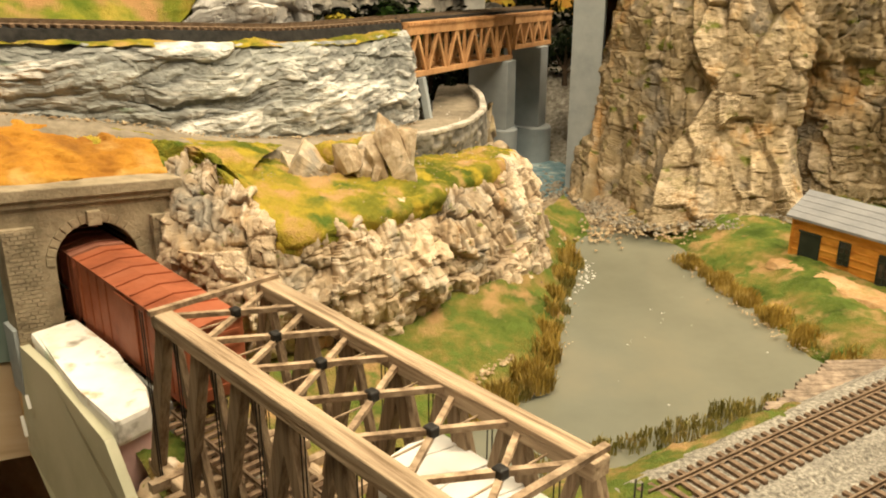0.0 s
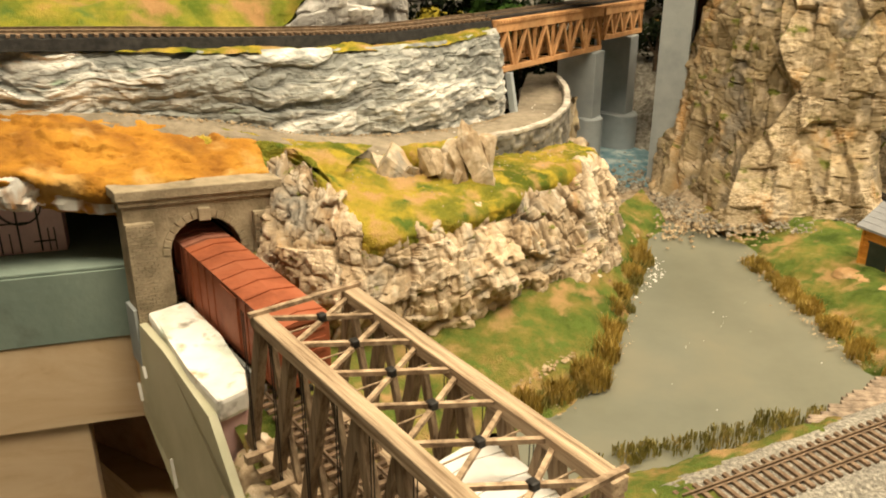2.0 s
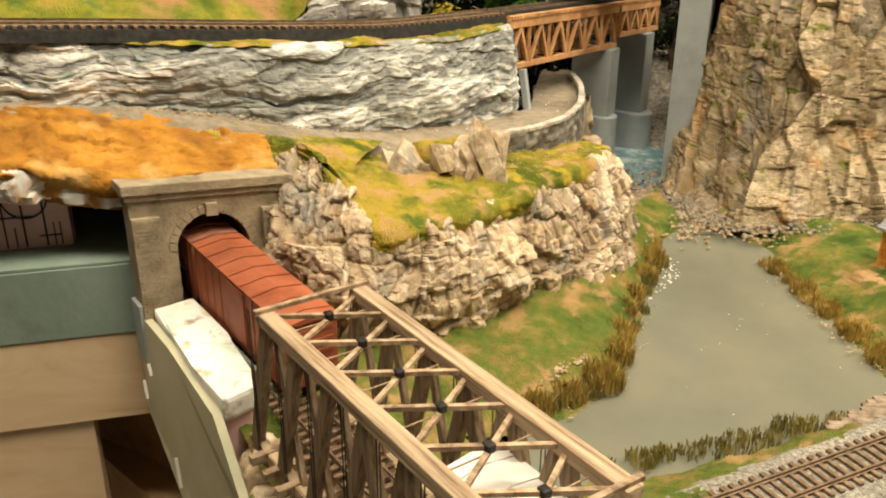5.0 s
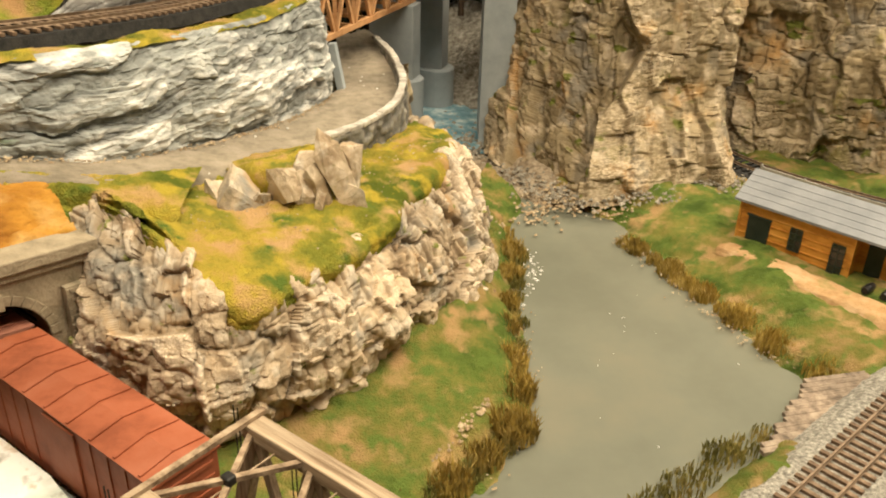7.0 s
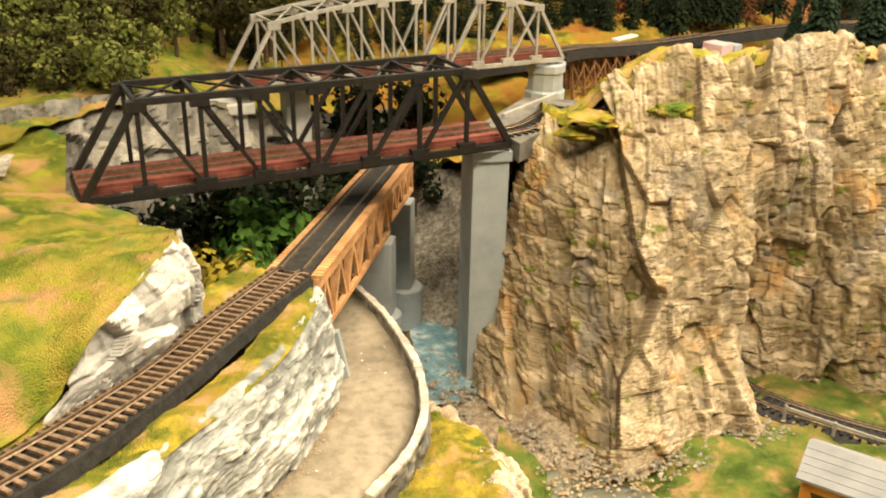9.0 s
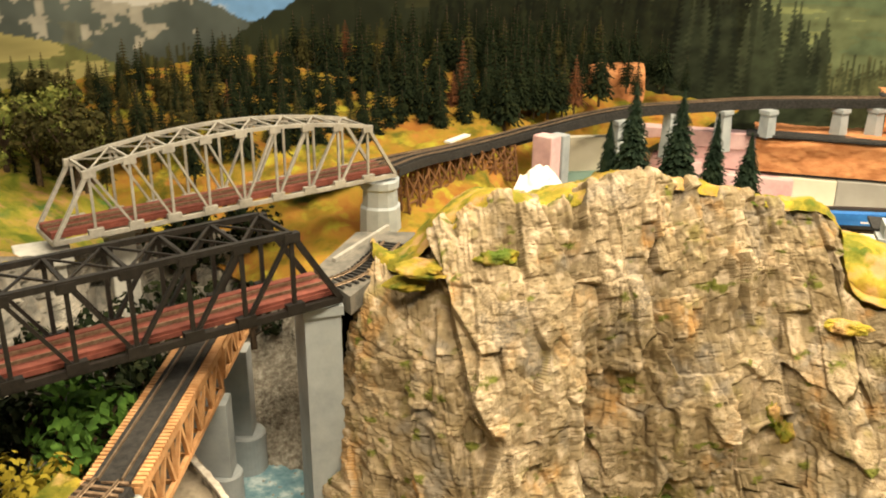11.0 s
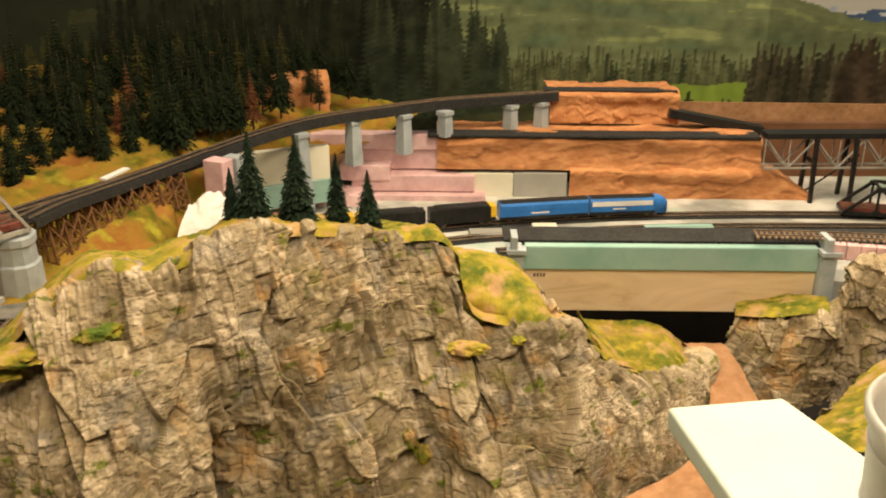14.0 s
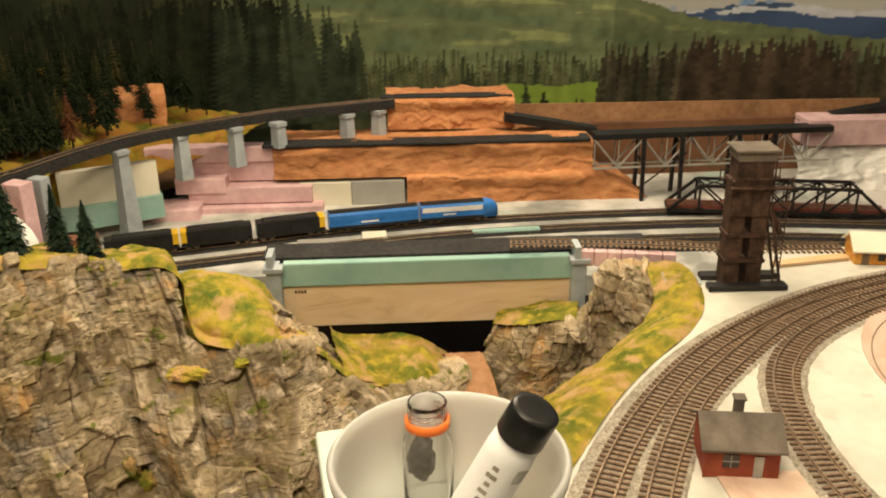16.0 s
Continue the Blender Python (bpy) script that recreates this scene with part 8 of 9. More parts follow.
# brown timber trestle below the upper line
M_RUST_WOOD = material("rust_timber", [(0.13, 0.06, 0.025), (0.24, 0.12, 0.05)], 200, 0.85, 0.2)
tr = thing("timber_trestle", (0, 0, 0), "rust-brown many-legged timber trestle", "trestle")
TL = smooth_line([(0.43, 1.385, 1.425), (0.52, 1.445, 1.418), (0.62, 1.5, 1.41), (0.72, 1.545, 1.4)], 11)
for k, p in enumerate(TL):
    d = Vector((TL[min(k + 1, 10)] - TL[max(k - 1, 0)])).normalized()
    w = Vector((-d.y, d.x, 0))
    zb = 1.34 + 0.012 * math.sin(k)
    for s in (-1.5, -0.5, 0.5, 1.5):
        part("leg", beam(Vector(p) + w * s * 0.009, Vector((p[0], p[1], zb)) + w * s * 0.015, 0.003, 0.003), M_RUST_WOOD, tr)
    for f in (0.05, 0.35, 0.65, 0.95):
        part("sill", beam(Vector((p[0], p[1], p[2] + (zb - p[2]) * f)) - w * (0.016 + 0.009 * f), Vector((p[0], p[1], p[2] + (zb - p[2]) * f)) + w * (0.016 + 0.009 * f), 0.0025, 0.0025), M_RUST_WOOD, tr)
    if k < 10:
        q = TL[k + 1]
        for s in (-1, 1):
            for f0, f1 in ((0.05, 0.5), (0.5, 0.05), (0.5, 0.95), (0.95, 0.5), (0.5, 0.5), (0.95, 0.95)):
                part("brace", beam(Vector((p[0], p[1], p[2] + (zb - p[2]) * f0)) + w * s * 0.017, Vector((q[0], q[1], q[2] + (zb - q[2]) * f1)) + w * s * 0.017, 0.0018, 0.0022), M_RUST_WOOD, tr)

# ---- far train ----
TS = smooth_line(train_line, 400)
TC = np.r_[0, np.cumsum(np.linalg.norm(np.diff(TS, axis=0), axis=1))]


def far_at(dist):
    """The pose of a car whose front end stands dist metres along the far line."""
    k = int(np.clip(np.searchsorted(TC, dist), 0, 398))
    p, q = TS[k], TS[min(k + 28, 399)]
    d = Vector((q[0] - p[0], q[1] - p[1], 0)).normalized()
    m = Matrix((d, Vector((-d.y, d.x, 0)), Vector((0, 0, 1)))).transposed().to_4x4()
    m.translation = (p[0], p[1], 1.2075)
    return m


def hopper(m, length, label, ends=(0, 1)):
    root = thing("hopper_car", (0, 0, 0), label, "hopper car", "train cars")
    w, z0, h = 0.03, 0.008, 0.031
    part("body", box(0.012, length - 0.012, -w / 2, w / 2, z0, z0 + h, m, 0.0006), M_CAR_BLACK, root)
    for k in range(10):
        for s in (-1, 1):
            x = 0.012 + (length - 0.024) * k / 9
            part("side_rib", box(x - 0.0006, x + 0.0006, s * w / 2 - 0.0008, s * w / 2 + 0.0008, z0, z0 + h, m), M_CAR_BLACK, root)
    bm = bmesh.new()
    vs = add_box(bm, 0.014, length - 0.014, -w / 2 + 0.002, w / 2 - 0.002, z0 + h - 0.002, z0 + h + 0.003, m, 0.002)
    part("coal", bm, M_COAL, root, "heaped black coal load")
    for x0, x1 in ((0.0, 0.012), (length - 0.012, length)):
        yellow = (0 if x0 == 0.0 else 1) in ends
        part("end_panel", box(x0, x1, -w / 2, w / 2, z0 + h * 0.25, z0 + h * 0.98, m, 0.0006), M_YELLOW if yellow else M_CAR_BLACK, root, "yellow painted end" if yellow else "")
        part("end_sill", box(x0, x1, -w / 2, w / 2, z0, z0 + 0.004, m), M_CAR_BLACK, root)
    truck(root, 0.02, m)
    truck(root, length - 0.02, m)
    return root


def engine(m, length, label, nose):
    root = thing("locomotive", (0, 0, 0), label, "locomotive", "locomotives")
    w, z0, h = 0.031, 0.007, 0.036
    prof = [(-w / 2, z0), (-w / 2, z0 + h * 0.8), (-w / 2 + 0.003, z0 + h * 0.93), (-0.006, z0 + h), (0.006, z0 + h), (w / 2 - 0.003, z0 + h * 0.93), (w / 2, z0 + h * 0.8), (w / 2, z0)]
    T = Matrix(((0, 0, 1, 0), (1, 0, 0, 0), (0, 1, 0, 0), (0, 0, 0, 1)))
    L = length - (0.03 if nose else 0)
    part("body", prism(prof, 0, L, m @ T), M_BLUE, root)
    bm = bmesh.new()
    add_prism(bm, [(x * 1.01, z + 0.0004) for x, z in prof[2:6]] + [(prof[5][0], prof[5][1] - 0.003), (prof[2][0], prof[2][1] - 0.003)], 0.001, L - 0.001, m @ T)
    part("roof", bm, M_CAR_BLACK, root, "black roof")
    for s in (-1, 1):
        part("stripe", box(0.004, L - 0.004, s * (w / 2 + 0.0003) - 0.0004, s * (w / 2 + 0.0003) + 0.0004, z0 + h * 0.5, z0 + h * 0.78, m), M_CAR_WHITE if nose else M_BLUE, root)
        part("skirt", box(0.0, L, s * (w / 2 + 0.0002) - 0.0006, s * (w / 2 + 0.0002) + 0.0006, z0 - 0.001, z0 + 0.006, m), M_CAR_BLACK, root)
        part("lettering", box(L * 0.35, L * 0.55, s * (w / 2 + 0.0008) - 0.0003, s * (w / 2 + 0.0008) + 0.0003, z0 + h * 0.3, z0 + h * 0.38, m), M_CAR_WHITE, root)
    if nose:
        bm = bmesh.new()
        rings = []
        for k in range(8):
            t = k / 7
            f = math.sqrt(max(0.02, 1 - t * t))
            rings.append([bm.verts.new(m @ Vector((L + 0.03 * t, x * (0.35 + 0.65 * f), z0 + (z - z0) * (0.5 + 0.5 * f)))) for x, z in prof])
        for a, b_ in zip(rings, rings[1:]):
            for k in range(8):
                bm.faces.new((a[k], a[(k + 1) % 8], b_[(k + 1) % 8], b_[k]))
        bm.faces.new(rings[-1])
        part("nose", bm, M_BLUE, root, smooth=True)
        for s in (-1, 1):
            part("windscreen", box(L + 0.006, L + 0.012, s * 0.008 - 0.004, s * 0.008 + 0.004, z0 + h * 0.72, z0 + h * 0.86, m), M_PANE, root)
    for x in (0.03, length - 0.035):
        truck(root, x, m)
    return root


D = -1.06 + TC[int(np.argmin(np.linalg.norm(TS[:, :2] - np.array([1.593, 1.14]), axis=1)))]
boxcar(far_at(D), 0.128, M_BOX_RED, M_BOX_ROOF, "brown-red boxcar in the far train")
boxcar(far_at(D + 0.135), 0.132, M_BOX_RED, M_BOX_ROOF, "brown-red boxcar with yellow lettering in the far train", emblem=[(0.6, 0.68, 0.5, 0.78), (0.7, 0.78, 0.5, 0.78)])
for k in range(3):
    hopper(far_at(D + 0.274 + 0.142 * k), 0.136, "black coal hopper with a yellow end in the far train", ((1,), (0,), (1,))[k])
engine(far_at(D + 0.705), 0.185, "blue and black streamlined booster locomotive", False)
engine(far_at(D + 0.895), 0.165, "blue and white streamlined cab locomotive", True)

# ---- bridge of black steel at the right ----
M_BROWN_WALL = material("brown_wall", [(0.13, 0.06, 0.03), (0.19, 0.09, 0.045), (0.24, 0.12, 0.07)], 8, 0.85, 0.1, 80)
st = thing("steel_viaduct", (0, 0, 0), "black steel viaduct with grey trusswork on tall bents", "viaduct")
va, vd, L = Vector((1.84, 1.06, 0)), Vector((0.717, -0.697, 0)), 0.54
vw = Vector((0.697, 0.717, 0))
part("deck", beam(va + Vector((0, 0, 1.346)), va + vd * L + Vector((0, 0, 1.346)), 0.04, 0.012), M_CAR_BLACK, st)
for s in (-0.016, 0.016):
    part("bottom_chord", beam(va + vw * s + Vector((0, 0, 1.275)), va + vd * L + vw * s + Vector((0, 0, 1.275)), 0.004, 0.004), M_GREY_STEEL, st)
    for k in range(10):
        a, b_ = va + vd * (L * k / 10) + vw * s, va + vd * (L * (k + 1) / 10) + vw * s
        z0, z1 = (1.275, 1.34) if k % 2 else (1.34, 1.275)
        part("diagonal", beam(a + Vector((0, 0, z0)), b_ + Vector((0, 0, z1)), 0.003, 0.003), M_GREY_STEEL, st)
        part("post", beam(a + Vector((0, 0, 1.275)), a + Vector((0, 0, 1.34)), 0.002, 0.002), M_GREY_STEEL, st)
for f in (0.2, 0.36, 0.6, 0.75):
    for s in (-0.03, 0.03):
        part("bent_leg", beam(va + vd * (L * f) + vw * s * 0.7 + Vector((0, 0, 1.34)), va + vd * (L * f) + vw * s + Vector((0, 0, 1.2)), 0.008, 0.008), M_CAR_BLACK, st)
    part("bent_cap", beam(va + vd * (L * f) - vw * 0.03 + Vector((0, 0, 1.29)), va + vd * (L * f) + vw * 0.03 + Vector((0, 0, 1.29)), 0.006, 0.006), M_CAR_BLACK, st)
for f in (0.3, 0.68):
    part("cross_brace", beam(va + vd * (L * (f - 0.1)) + Vector((0, 0, 1.22)), va + vd * (L * (f + 0.1)) + Vector((0, 0, 1.3)), 0.003, 0.003), M_CAR_BLACK, st)
solid("brown_wall_board", beam((1.9, 1.25, 1.26), (2.6, 0.55, 1.26), 0.02, 0.14), M_BROWN_WALL, "dark brown painted board behind the steel viaduct", "board", "structure")
solid("hardboard_strip", beam((1.95, 1.42, 1.3), (2.62, 0.6, 1.31), 0.006, 0.09), M_DIRT, "bare brown hardboard strip along the backdrop's foot", "hardboard", "structure")
steel_truss("black_through_truss", (1.84, 0.87), (2.08, 0.5), -0.055, 0.055, 1.215, M_CAR_BLACK, "low black through-truss in the far yard", 7, 0.0, 0.006, M_RED_DECK)
far_panel((2.2, 0.72), 0.5, 1.3, 1.36, 0.08, M_PINK_FOAM, "pink_foam_slab", "long pink foam slab at the far end", "foam slab")
solid("plaster_face", rock("plaster_face", [[(2.16, 0.72, 1.2), (2.18, 0.73, 1.26), (2.2, 0.75, 1.3)], [(2.32, 0.55, 1.2), (2.34, 0.56, 1.26), (2.36, 0.58, 1.3)], [(2.45, 0.38, 1.2), (2.47, 0.39, 1.26), (2.49, 0.41, 1.3)]], 80, 40, [("f", 0.03, 0.025, 0.004, 0.005, 0.002), ("f", 0.012, 0.01, 0.0012, 0.002, 0.001)], 137), M_WHITE_FOAM, "cream-white plaster rock at the far end", "plaster rock", "structure", smooth=True)

# ---- mint foam fascia between two grey end piers ----
MA, MB = Vector((0.815, 0.89, 0)), Vector((1.07, 0.62, 0))
md = (MB - MA).normalized()
mn = Vector((md.y, -md.x, 0))
part_m = Matrix((md, -mn, Vector((0, 0, 1)))).transposed().to_4x4()
part_m.translation = MA
ML = (MB - MA).length
solid("mint_fascia", box(0.0, ML, 0, 0.03, 1.392, 1.424, part_m, 0.002), M_MINT_FOAM, "mint-green foam edge of the bridge deck", "foam board", "structure")
solid("fascia_roadbed", box(-0.02, ML + 0.1, 0.012, 0.06, 1.424, 1.4275, part_m), M_ROADBED, "black roadbed on top of the mint foam", "roadbed", "structure")
solid("ply_fascia", box(0.0, ML, 0.004, 0.022, 1.335, 1.3915, part_m, 0.0006), M_PALE_PLY, "bare plywood board below the mint foam", "plywood", "structure")
# black sheet added for the unlit hollow behind the plywood
solid("void_back", box(0.0, ML, 0.16, 0.17, 1.2, 1.33, part_m), M_DARK, "near-black sheet in place of the unlit space behind the plywood", "board", "structure")
for k in range(4):
    solid("pencil_mark", box(0.018 + 0.004 * k, 0.0205 + 0.004 * k, 0.003, 0.0042, 1.382, 1.386, part_m), M_TIE, "small dark pencil mark on the plywood", "pencil mark")
for p, lab in ((-0.008, "grey-painted end pier with a sloped cap"), (ML + 0.002, "tall grey-painted end pier beside the rock")):
    pier = thing("end_pier", (0, 0, 0), lab, "bridge pier", "end piers")
    part("shaft", box(p - 0.006, p + 0.012, -0.012, 0.014, 1.35, 1.418, part_m, 0.0008), M_GREY_PAINT, pier)
    part("cap", box(p - 0.009, p + 0.015, -0.016, 0.018, 1.418, 1.424, part_m, 0.0006), M_GREY_PAINT, pier)
    part("parapet", box(p - 0.004, p + 0.004, -0.014, 0.016, 1.424, 1.44, part_m, 0.0006), M_GREY_PAINT, pier)

# ---- right-hand gorge ----
gorge_cols = [[(0.95, 0.69, 1.25), (0.958, 0.68, 1.31), (0.985, 0.682, 1.343)], [(0.945, 0.648, 1.25), (0.955, 0.642, 1.31), (0.984, 0.647, 1.35)], [(0.965, 0.606, 1.25), (0.982, 0.602, 1.32), (1.0, 0.607, 1.362)], [(0.998, 0.576, 1.25), (1.01, 0.571, 1.33), (1.02, 0.576, 1.368)], [(1.028, 0.566, 1.25), (1.043, 0.561, 1.34), (1.052, 0.568, 1.416)], [(1.03, 0.53, 1.25), (1.05, 0.53, 1.36), (1.065, 0.54, 1.429)], [(0.995, 0.495, 1.25), (1.036, 0.5, 1.36), (1.062, 0.508, 1.43)], [(0.91, 0.472, 1.26), (0.98, 0.472, 1.36), (1.04, 0.478, 1.434)]]
gorge_cols = [c + [(c[-1][0] + 0.03, c[-1][1] + 0.02, c[-1][2] - 0.004)] for c in gorge_cols]
solid("gorge_rock", rock("gorge_rock", gorge_cols, 320, 150, [("f", 0.035, 0.045, 0.004, 0.009, 0.001), ("u", 0.018, 0.026, 0.002, 0.003, 0.0016), ("f", 0.009, 0.012, 0.0008, 0.0024, 0.0005)], 141, swell=0.004, warp=0.0015, level=True), M_TAN_ROCK, "tan jointed rock below the grey end pier", "rock", "structure")
solid("gorge_rock", rock("gorge_rock", [[(0.7, 0.5, 1.28), (0.72, 0.49, 1.35), (0.73, 0.47, 1.41)], [(0.77, 0.51, 1.26), (0.79, 0.5, 1.34), (0.8, 0.475, 1.4)], [(0.83, 0.52, 1.26), (0.85, 0.5, 1.33), (0.87, 0.48, 1.39)], [(0.9, 0.5, 1.26), (0.92, 0.49, 1.34), (0.95, 0.475, 1.4)]], 120, 60, [("f", 0.03, 0.035, 0.003, 0.007, 0.001), ("u", 0.014, 0.02, 0.0016, 0.002, 0.0012), ("f", 0.008, 0.01, 0.0007, 0.002, 0.0004)], 143, swell=0.004, warp=0.0015, level=True), M_TAN_ROCK, "tan rock bank below the yard's edge", "rock", "structure")
solid("gorge_turf", land("gorge_turf", [[(x, y, z + (0.0, 0.0035, 0.002, 0.0)[k]) for k, (x, y, z) in enumerate(c)] for c in [[(0.64, 0.362, 1.4385), (0.65, 0.4, 1.434), (0.66, 0.44, 1.42), (0.68, 0.48, 1.40)], [(0.7, 0.375, 1.4395), (0.72, 0.405, 1.437), (0.74, 0.44, 1.424), (0.75, 0.475, 1.405)], [(0.78, 0.392, 1.44), (0.8, 0.415, 1.438), (0.82, 0.45, 1.422), (0.83, 0.48, 1.398)], [(0.86, 0.4, 1.44), (0.89, 0.42, 1.439), (0.92, 0.447, 1.428), (0.93, 0.475, 1.405)], [(0.94, 0.402, 1.4395), (0.97, 0.42, 1.4395), (1.0, 0.45, 1.433), (1.0, 0.475, 1.424)], [(1.0, 0.415, 1.4395), (1.03, 0.44, 1.4405), (1.055, 0.48, 1.44), (1.055, 0.51, 1.434)], [(1.045, 0.44, 1.439), (1.07, 0.465, 1.441), (1.09, 0.5, 1.44), (1.075, 0.53, 1.436)]]], 120, 40, 0.002, 145), M_TURF, "yellow-green turf along the yard's edge", "grass", "structure", smooth=True)
solid("gorge_turf", land("gorge_turf", [[(0.982, 0.682, 1.344), (1.0, 0.69, 1.349), (1.03, 0.705, 1.345)], [(0.982, 0.647, 1.351), (1.0, 0.655, 1.356), (1.04, 0.675, 1.352)], [(0.998, 0.608, 1.363), (1.015, 0.618, 1.367), (1.05, 0.64, 1.362)], [(1.016, 0.58, 1.368), (1.03, 0.588, 1.371), (1.06, 0.605, 1.368)]], 50, 30, 0.0025, 147), M_TURF, "green turf cap below the grey end pier", "grass", "structure", smooth=True)
solid("cliff_shelf_turf", land("cliff_shelf_turf", [[(0.77, 0.726, 1.346), (0.785, 0.757, 1.362), (0.815, 0.8, 1.37)], [(0.782, 0.718, 1.339), (0.805, 0.755, 1.345), (0.84, 0.81, 1.345)], [(0.813, 0.7, 1.322), (0.832, 0.744, 1.327), (0.88, 0.79, 1.335)], [(0.85, 0.681, 1.315), (0.871, 0.709, 1.33), (0.91, 0.75, 1.332)], [(0.912, 0.681, 1.303), (0.92, 0.7, 1.308), (0.95, 0.73, 1.3)]], 90, 60, 0.003, 149), M_TURF, "yellow-green turf on the cliff's lower shoulder", "grass", "structure", smooth=True)
road = [((0.5, 0.7), (0.6, 0.6), 1.232), ((0.6, 0.665), (0.66, 0.59), 1.238), ((0.68, 0.645), (0.75, 0.55), 1.246), ((0.79, 0.62), (0.85, 0.55), 1.262), ((0.887, 0.657), (0.915, 0.623), 1.3), ((0.924, 0.714), (0.957, 0.681), 1.313), ((0.93, 0.724), (0.963, 0.691), 1.28)]
solid("gorge_path", land("gorge_path", [[(a[0], a[1], z), (0.5 * (a[0] + c[0]), 0.5 * (a[1] + c[1]), z + 0.001), (c[0], c[1], z)] for a, c, z in road], 120, 24, 0.002, 151), M_DIRT, "brown dirt road through the gorge", "dirt road", "structure", smooth=True)
# floor of the same hollow, its shade put into the colour
solid("void_floor", box(0.0, ML, 0.02, 0.16, 1.19, 1.2, part_m), M_DARK, "near-black floor painted as the shade behind the plywood", "board", "structure")

# ---- the yard on the right ----
M_YARD_BALLAST = material("yard_grit", [(0.2, 0.175, 0.13), (0.34, 0.3, 0.24), (0.46, 0.42, 0.34)], 420, 0.95, 0.9, 600, dist=0.003)
M_YARD = material("yard_plaster", [(0.5, 0.48, 0.41), (0.6, 0.58, 0.51)], 20, 0.9, 0.3, 150, spots=[((0.45, 0.42, 0.36), 30, 0.12)])
solid("yard_table", prism([(0.6, 0.33), (0.66, 0.385), (0.72, 0.405), (0.82, 0.42), (0.92, 0.425), (1.0, 0.42), (1.055, 0.445), (1.132, 0.442), (1.188, 0.434), (1.218, 0.398), (1.27, 0.36), (1.34, 0.325), (1.42, 0.2), (1.42, -0.5), (0.6, -0.5)], 1.3, 1.438), M_YARD, "white plastered yard surface", "yard", "structure")
T1 = [(0.55, 0.29, 1.4395), (0.671, 0.337, 1.4395), (0.771, 0.361, 1.4395), (0.887, 0.371, 1.4395), (0.993, 0.36, 1.4395), (1.103, 0.331, 1.4395), (1.187, 0.292, 1.4395), (1.3, 0.225, 1.4395)]
T2 = [(0.6, 0.262, 1.4395), (0.695, 0.305, 1.4395), (0.809, 0.337, 1.4395), (0.907, 0.343, 1.4395), (1.017, 0.337, 1.4395), (1.103, 0.317, 1.4395), (1.19, 0.278, 1.4395)]
T3 = [(0.74, 0.14, 1.4395), (0.777, 0.198, 1.4395), (0.831, 0.25, 1.4395), (0.888, 0.287, 1.4395), (0.945, 0.306, 1.4395), (1.01, 0.307, 1.4395), (1.08, 0.292, 1.4395), (1.16, 0.262, 1.4395), (1.3, 0.185, 1.4395)]
for k, ln in enumerate((T1, T2, T3)):
    bed("yard_ballast", ln, (0.046, 0.034, 0.04)[k], -0.0003 * (k + 1), 0.003, M_YARD_BALLAST, "beige-grey ballast under the curved yard track", 0.006)
    track("yard_track", [(x, y, z - 0.0003 * k) for x, y, z in ln], "brown-tied curved yard track")
M_TABLE = material("bare_board", [(0.5, 0.34, 0.25), (0.62, 0.46, 0.36), (0.66, 0.52, 0.42)], 8, 0.75, 0.05, 100, warp=1.5)
solid("round_board", prism([(0.93 + 0.16 + 0.2 * math.cos(a), 0.06 + 0.215 * math.sin(a)) for a in np.linspace(0, 6.283, 49)[:-1]], 1.4375, 1.4392), M_TABLE, "bare pinkish plywood disc with pencil curves", "plywood")
for r in (0.1, 0.14, 0.17):
    ring = bmesh.new()
    rows = [[ring.verts.new((1.07 + (r + o) * math.cos(a), 0.09 + (r + o) * math.sin(a), 1.4397)) for o in (-0.0005, 0.0005)] for a in np.linspace(1.2, 3.6, 40)]
    for p, q in zip(rows, rows[1:]):
        ring.faces.new((p[0], p[1], q[1], q[0]))
    solid("pencil_curve", ring, M_TIE, "thin dark pencil curve on the board", "pencil mark")
solid("drain_sheet", prism([(0.66, 0.2), (0.74, 0.285), (0.78, 0.235), (0.7, 0.15)], 1.4382, 1.4396), M_TABLE, "bare board under the red shed's yard", "board")


def gable(name, m, L, W, H, rise, wall, roof, label, category, over=0.004):
    root = thing(name, (0, 0, 0), label, category)
    T = m @ Matrix(((0, 0, 1, 0), (1, 0, 0, 0), (0, 1, 0, 0), (0, 0, 0, 1)))
    part("wall", prism([(0, 0), (W, 0), (W, H), (W / 2, H + rise), (0, H)], 0, L, T), wall, root)
    part("roof", prism([(-over, H - over * rise / (W / 2)), (W / 2, H + rise), (W + over, H - over * rise / (W / 2)), (W + over, H + 0.002 - over * rise / (W / 2)), (W / 2, H + rise + 0.002), (-over, H + 0.002 - over * rise / (W / 2))], -over, L + over, T), roof, root)
    return root


M_BRICK_RED = material("red_boards", [(0.2, 0.04, 0.02), (0.3, 0.07, 0.035)], 60, 0.7, 0.2, 400)
M_SLATE = material("brown_slate", [(0.09, 0.075, 0.06), (0.15, 0.125, 0.1)], 50, 0.85, 0.2, 300)
sd = Vector((0.033, -0.047, 0)).normalized()
sw = Vector((-sd.y, sd.x, 0))
sm = Matrix((sd, sw, Vector((0, 0, 1)))).transposed().to_4x4()
sm.translation = (0.729, 0.288, 1.4385)
shed = gable("red_shed", sm, 0.055, 0.046, 0.027, 0.015, M_BRICK_RED, M_SLATE, "small red shed with a brown slate roof", "shed")
part("chimney", box(0.024, 0.031, 0.026, 0.033, 0.036, 0.052, sm, 0.0004), M_SLATE, shed)
part("chimney_cap", box(0.0228, 0.0322, 0.0248, 0.0342, 0.052, 0.0536, sm), M_SLATE, shed)
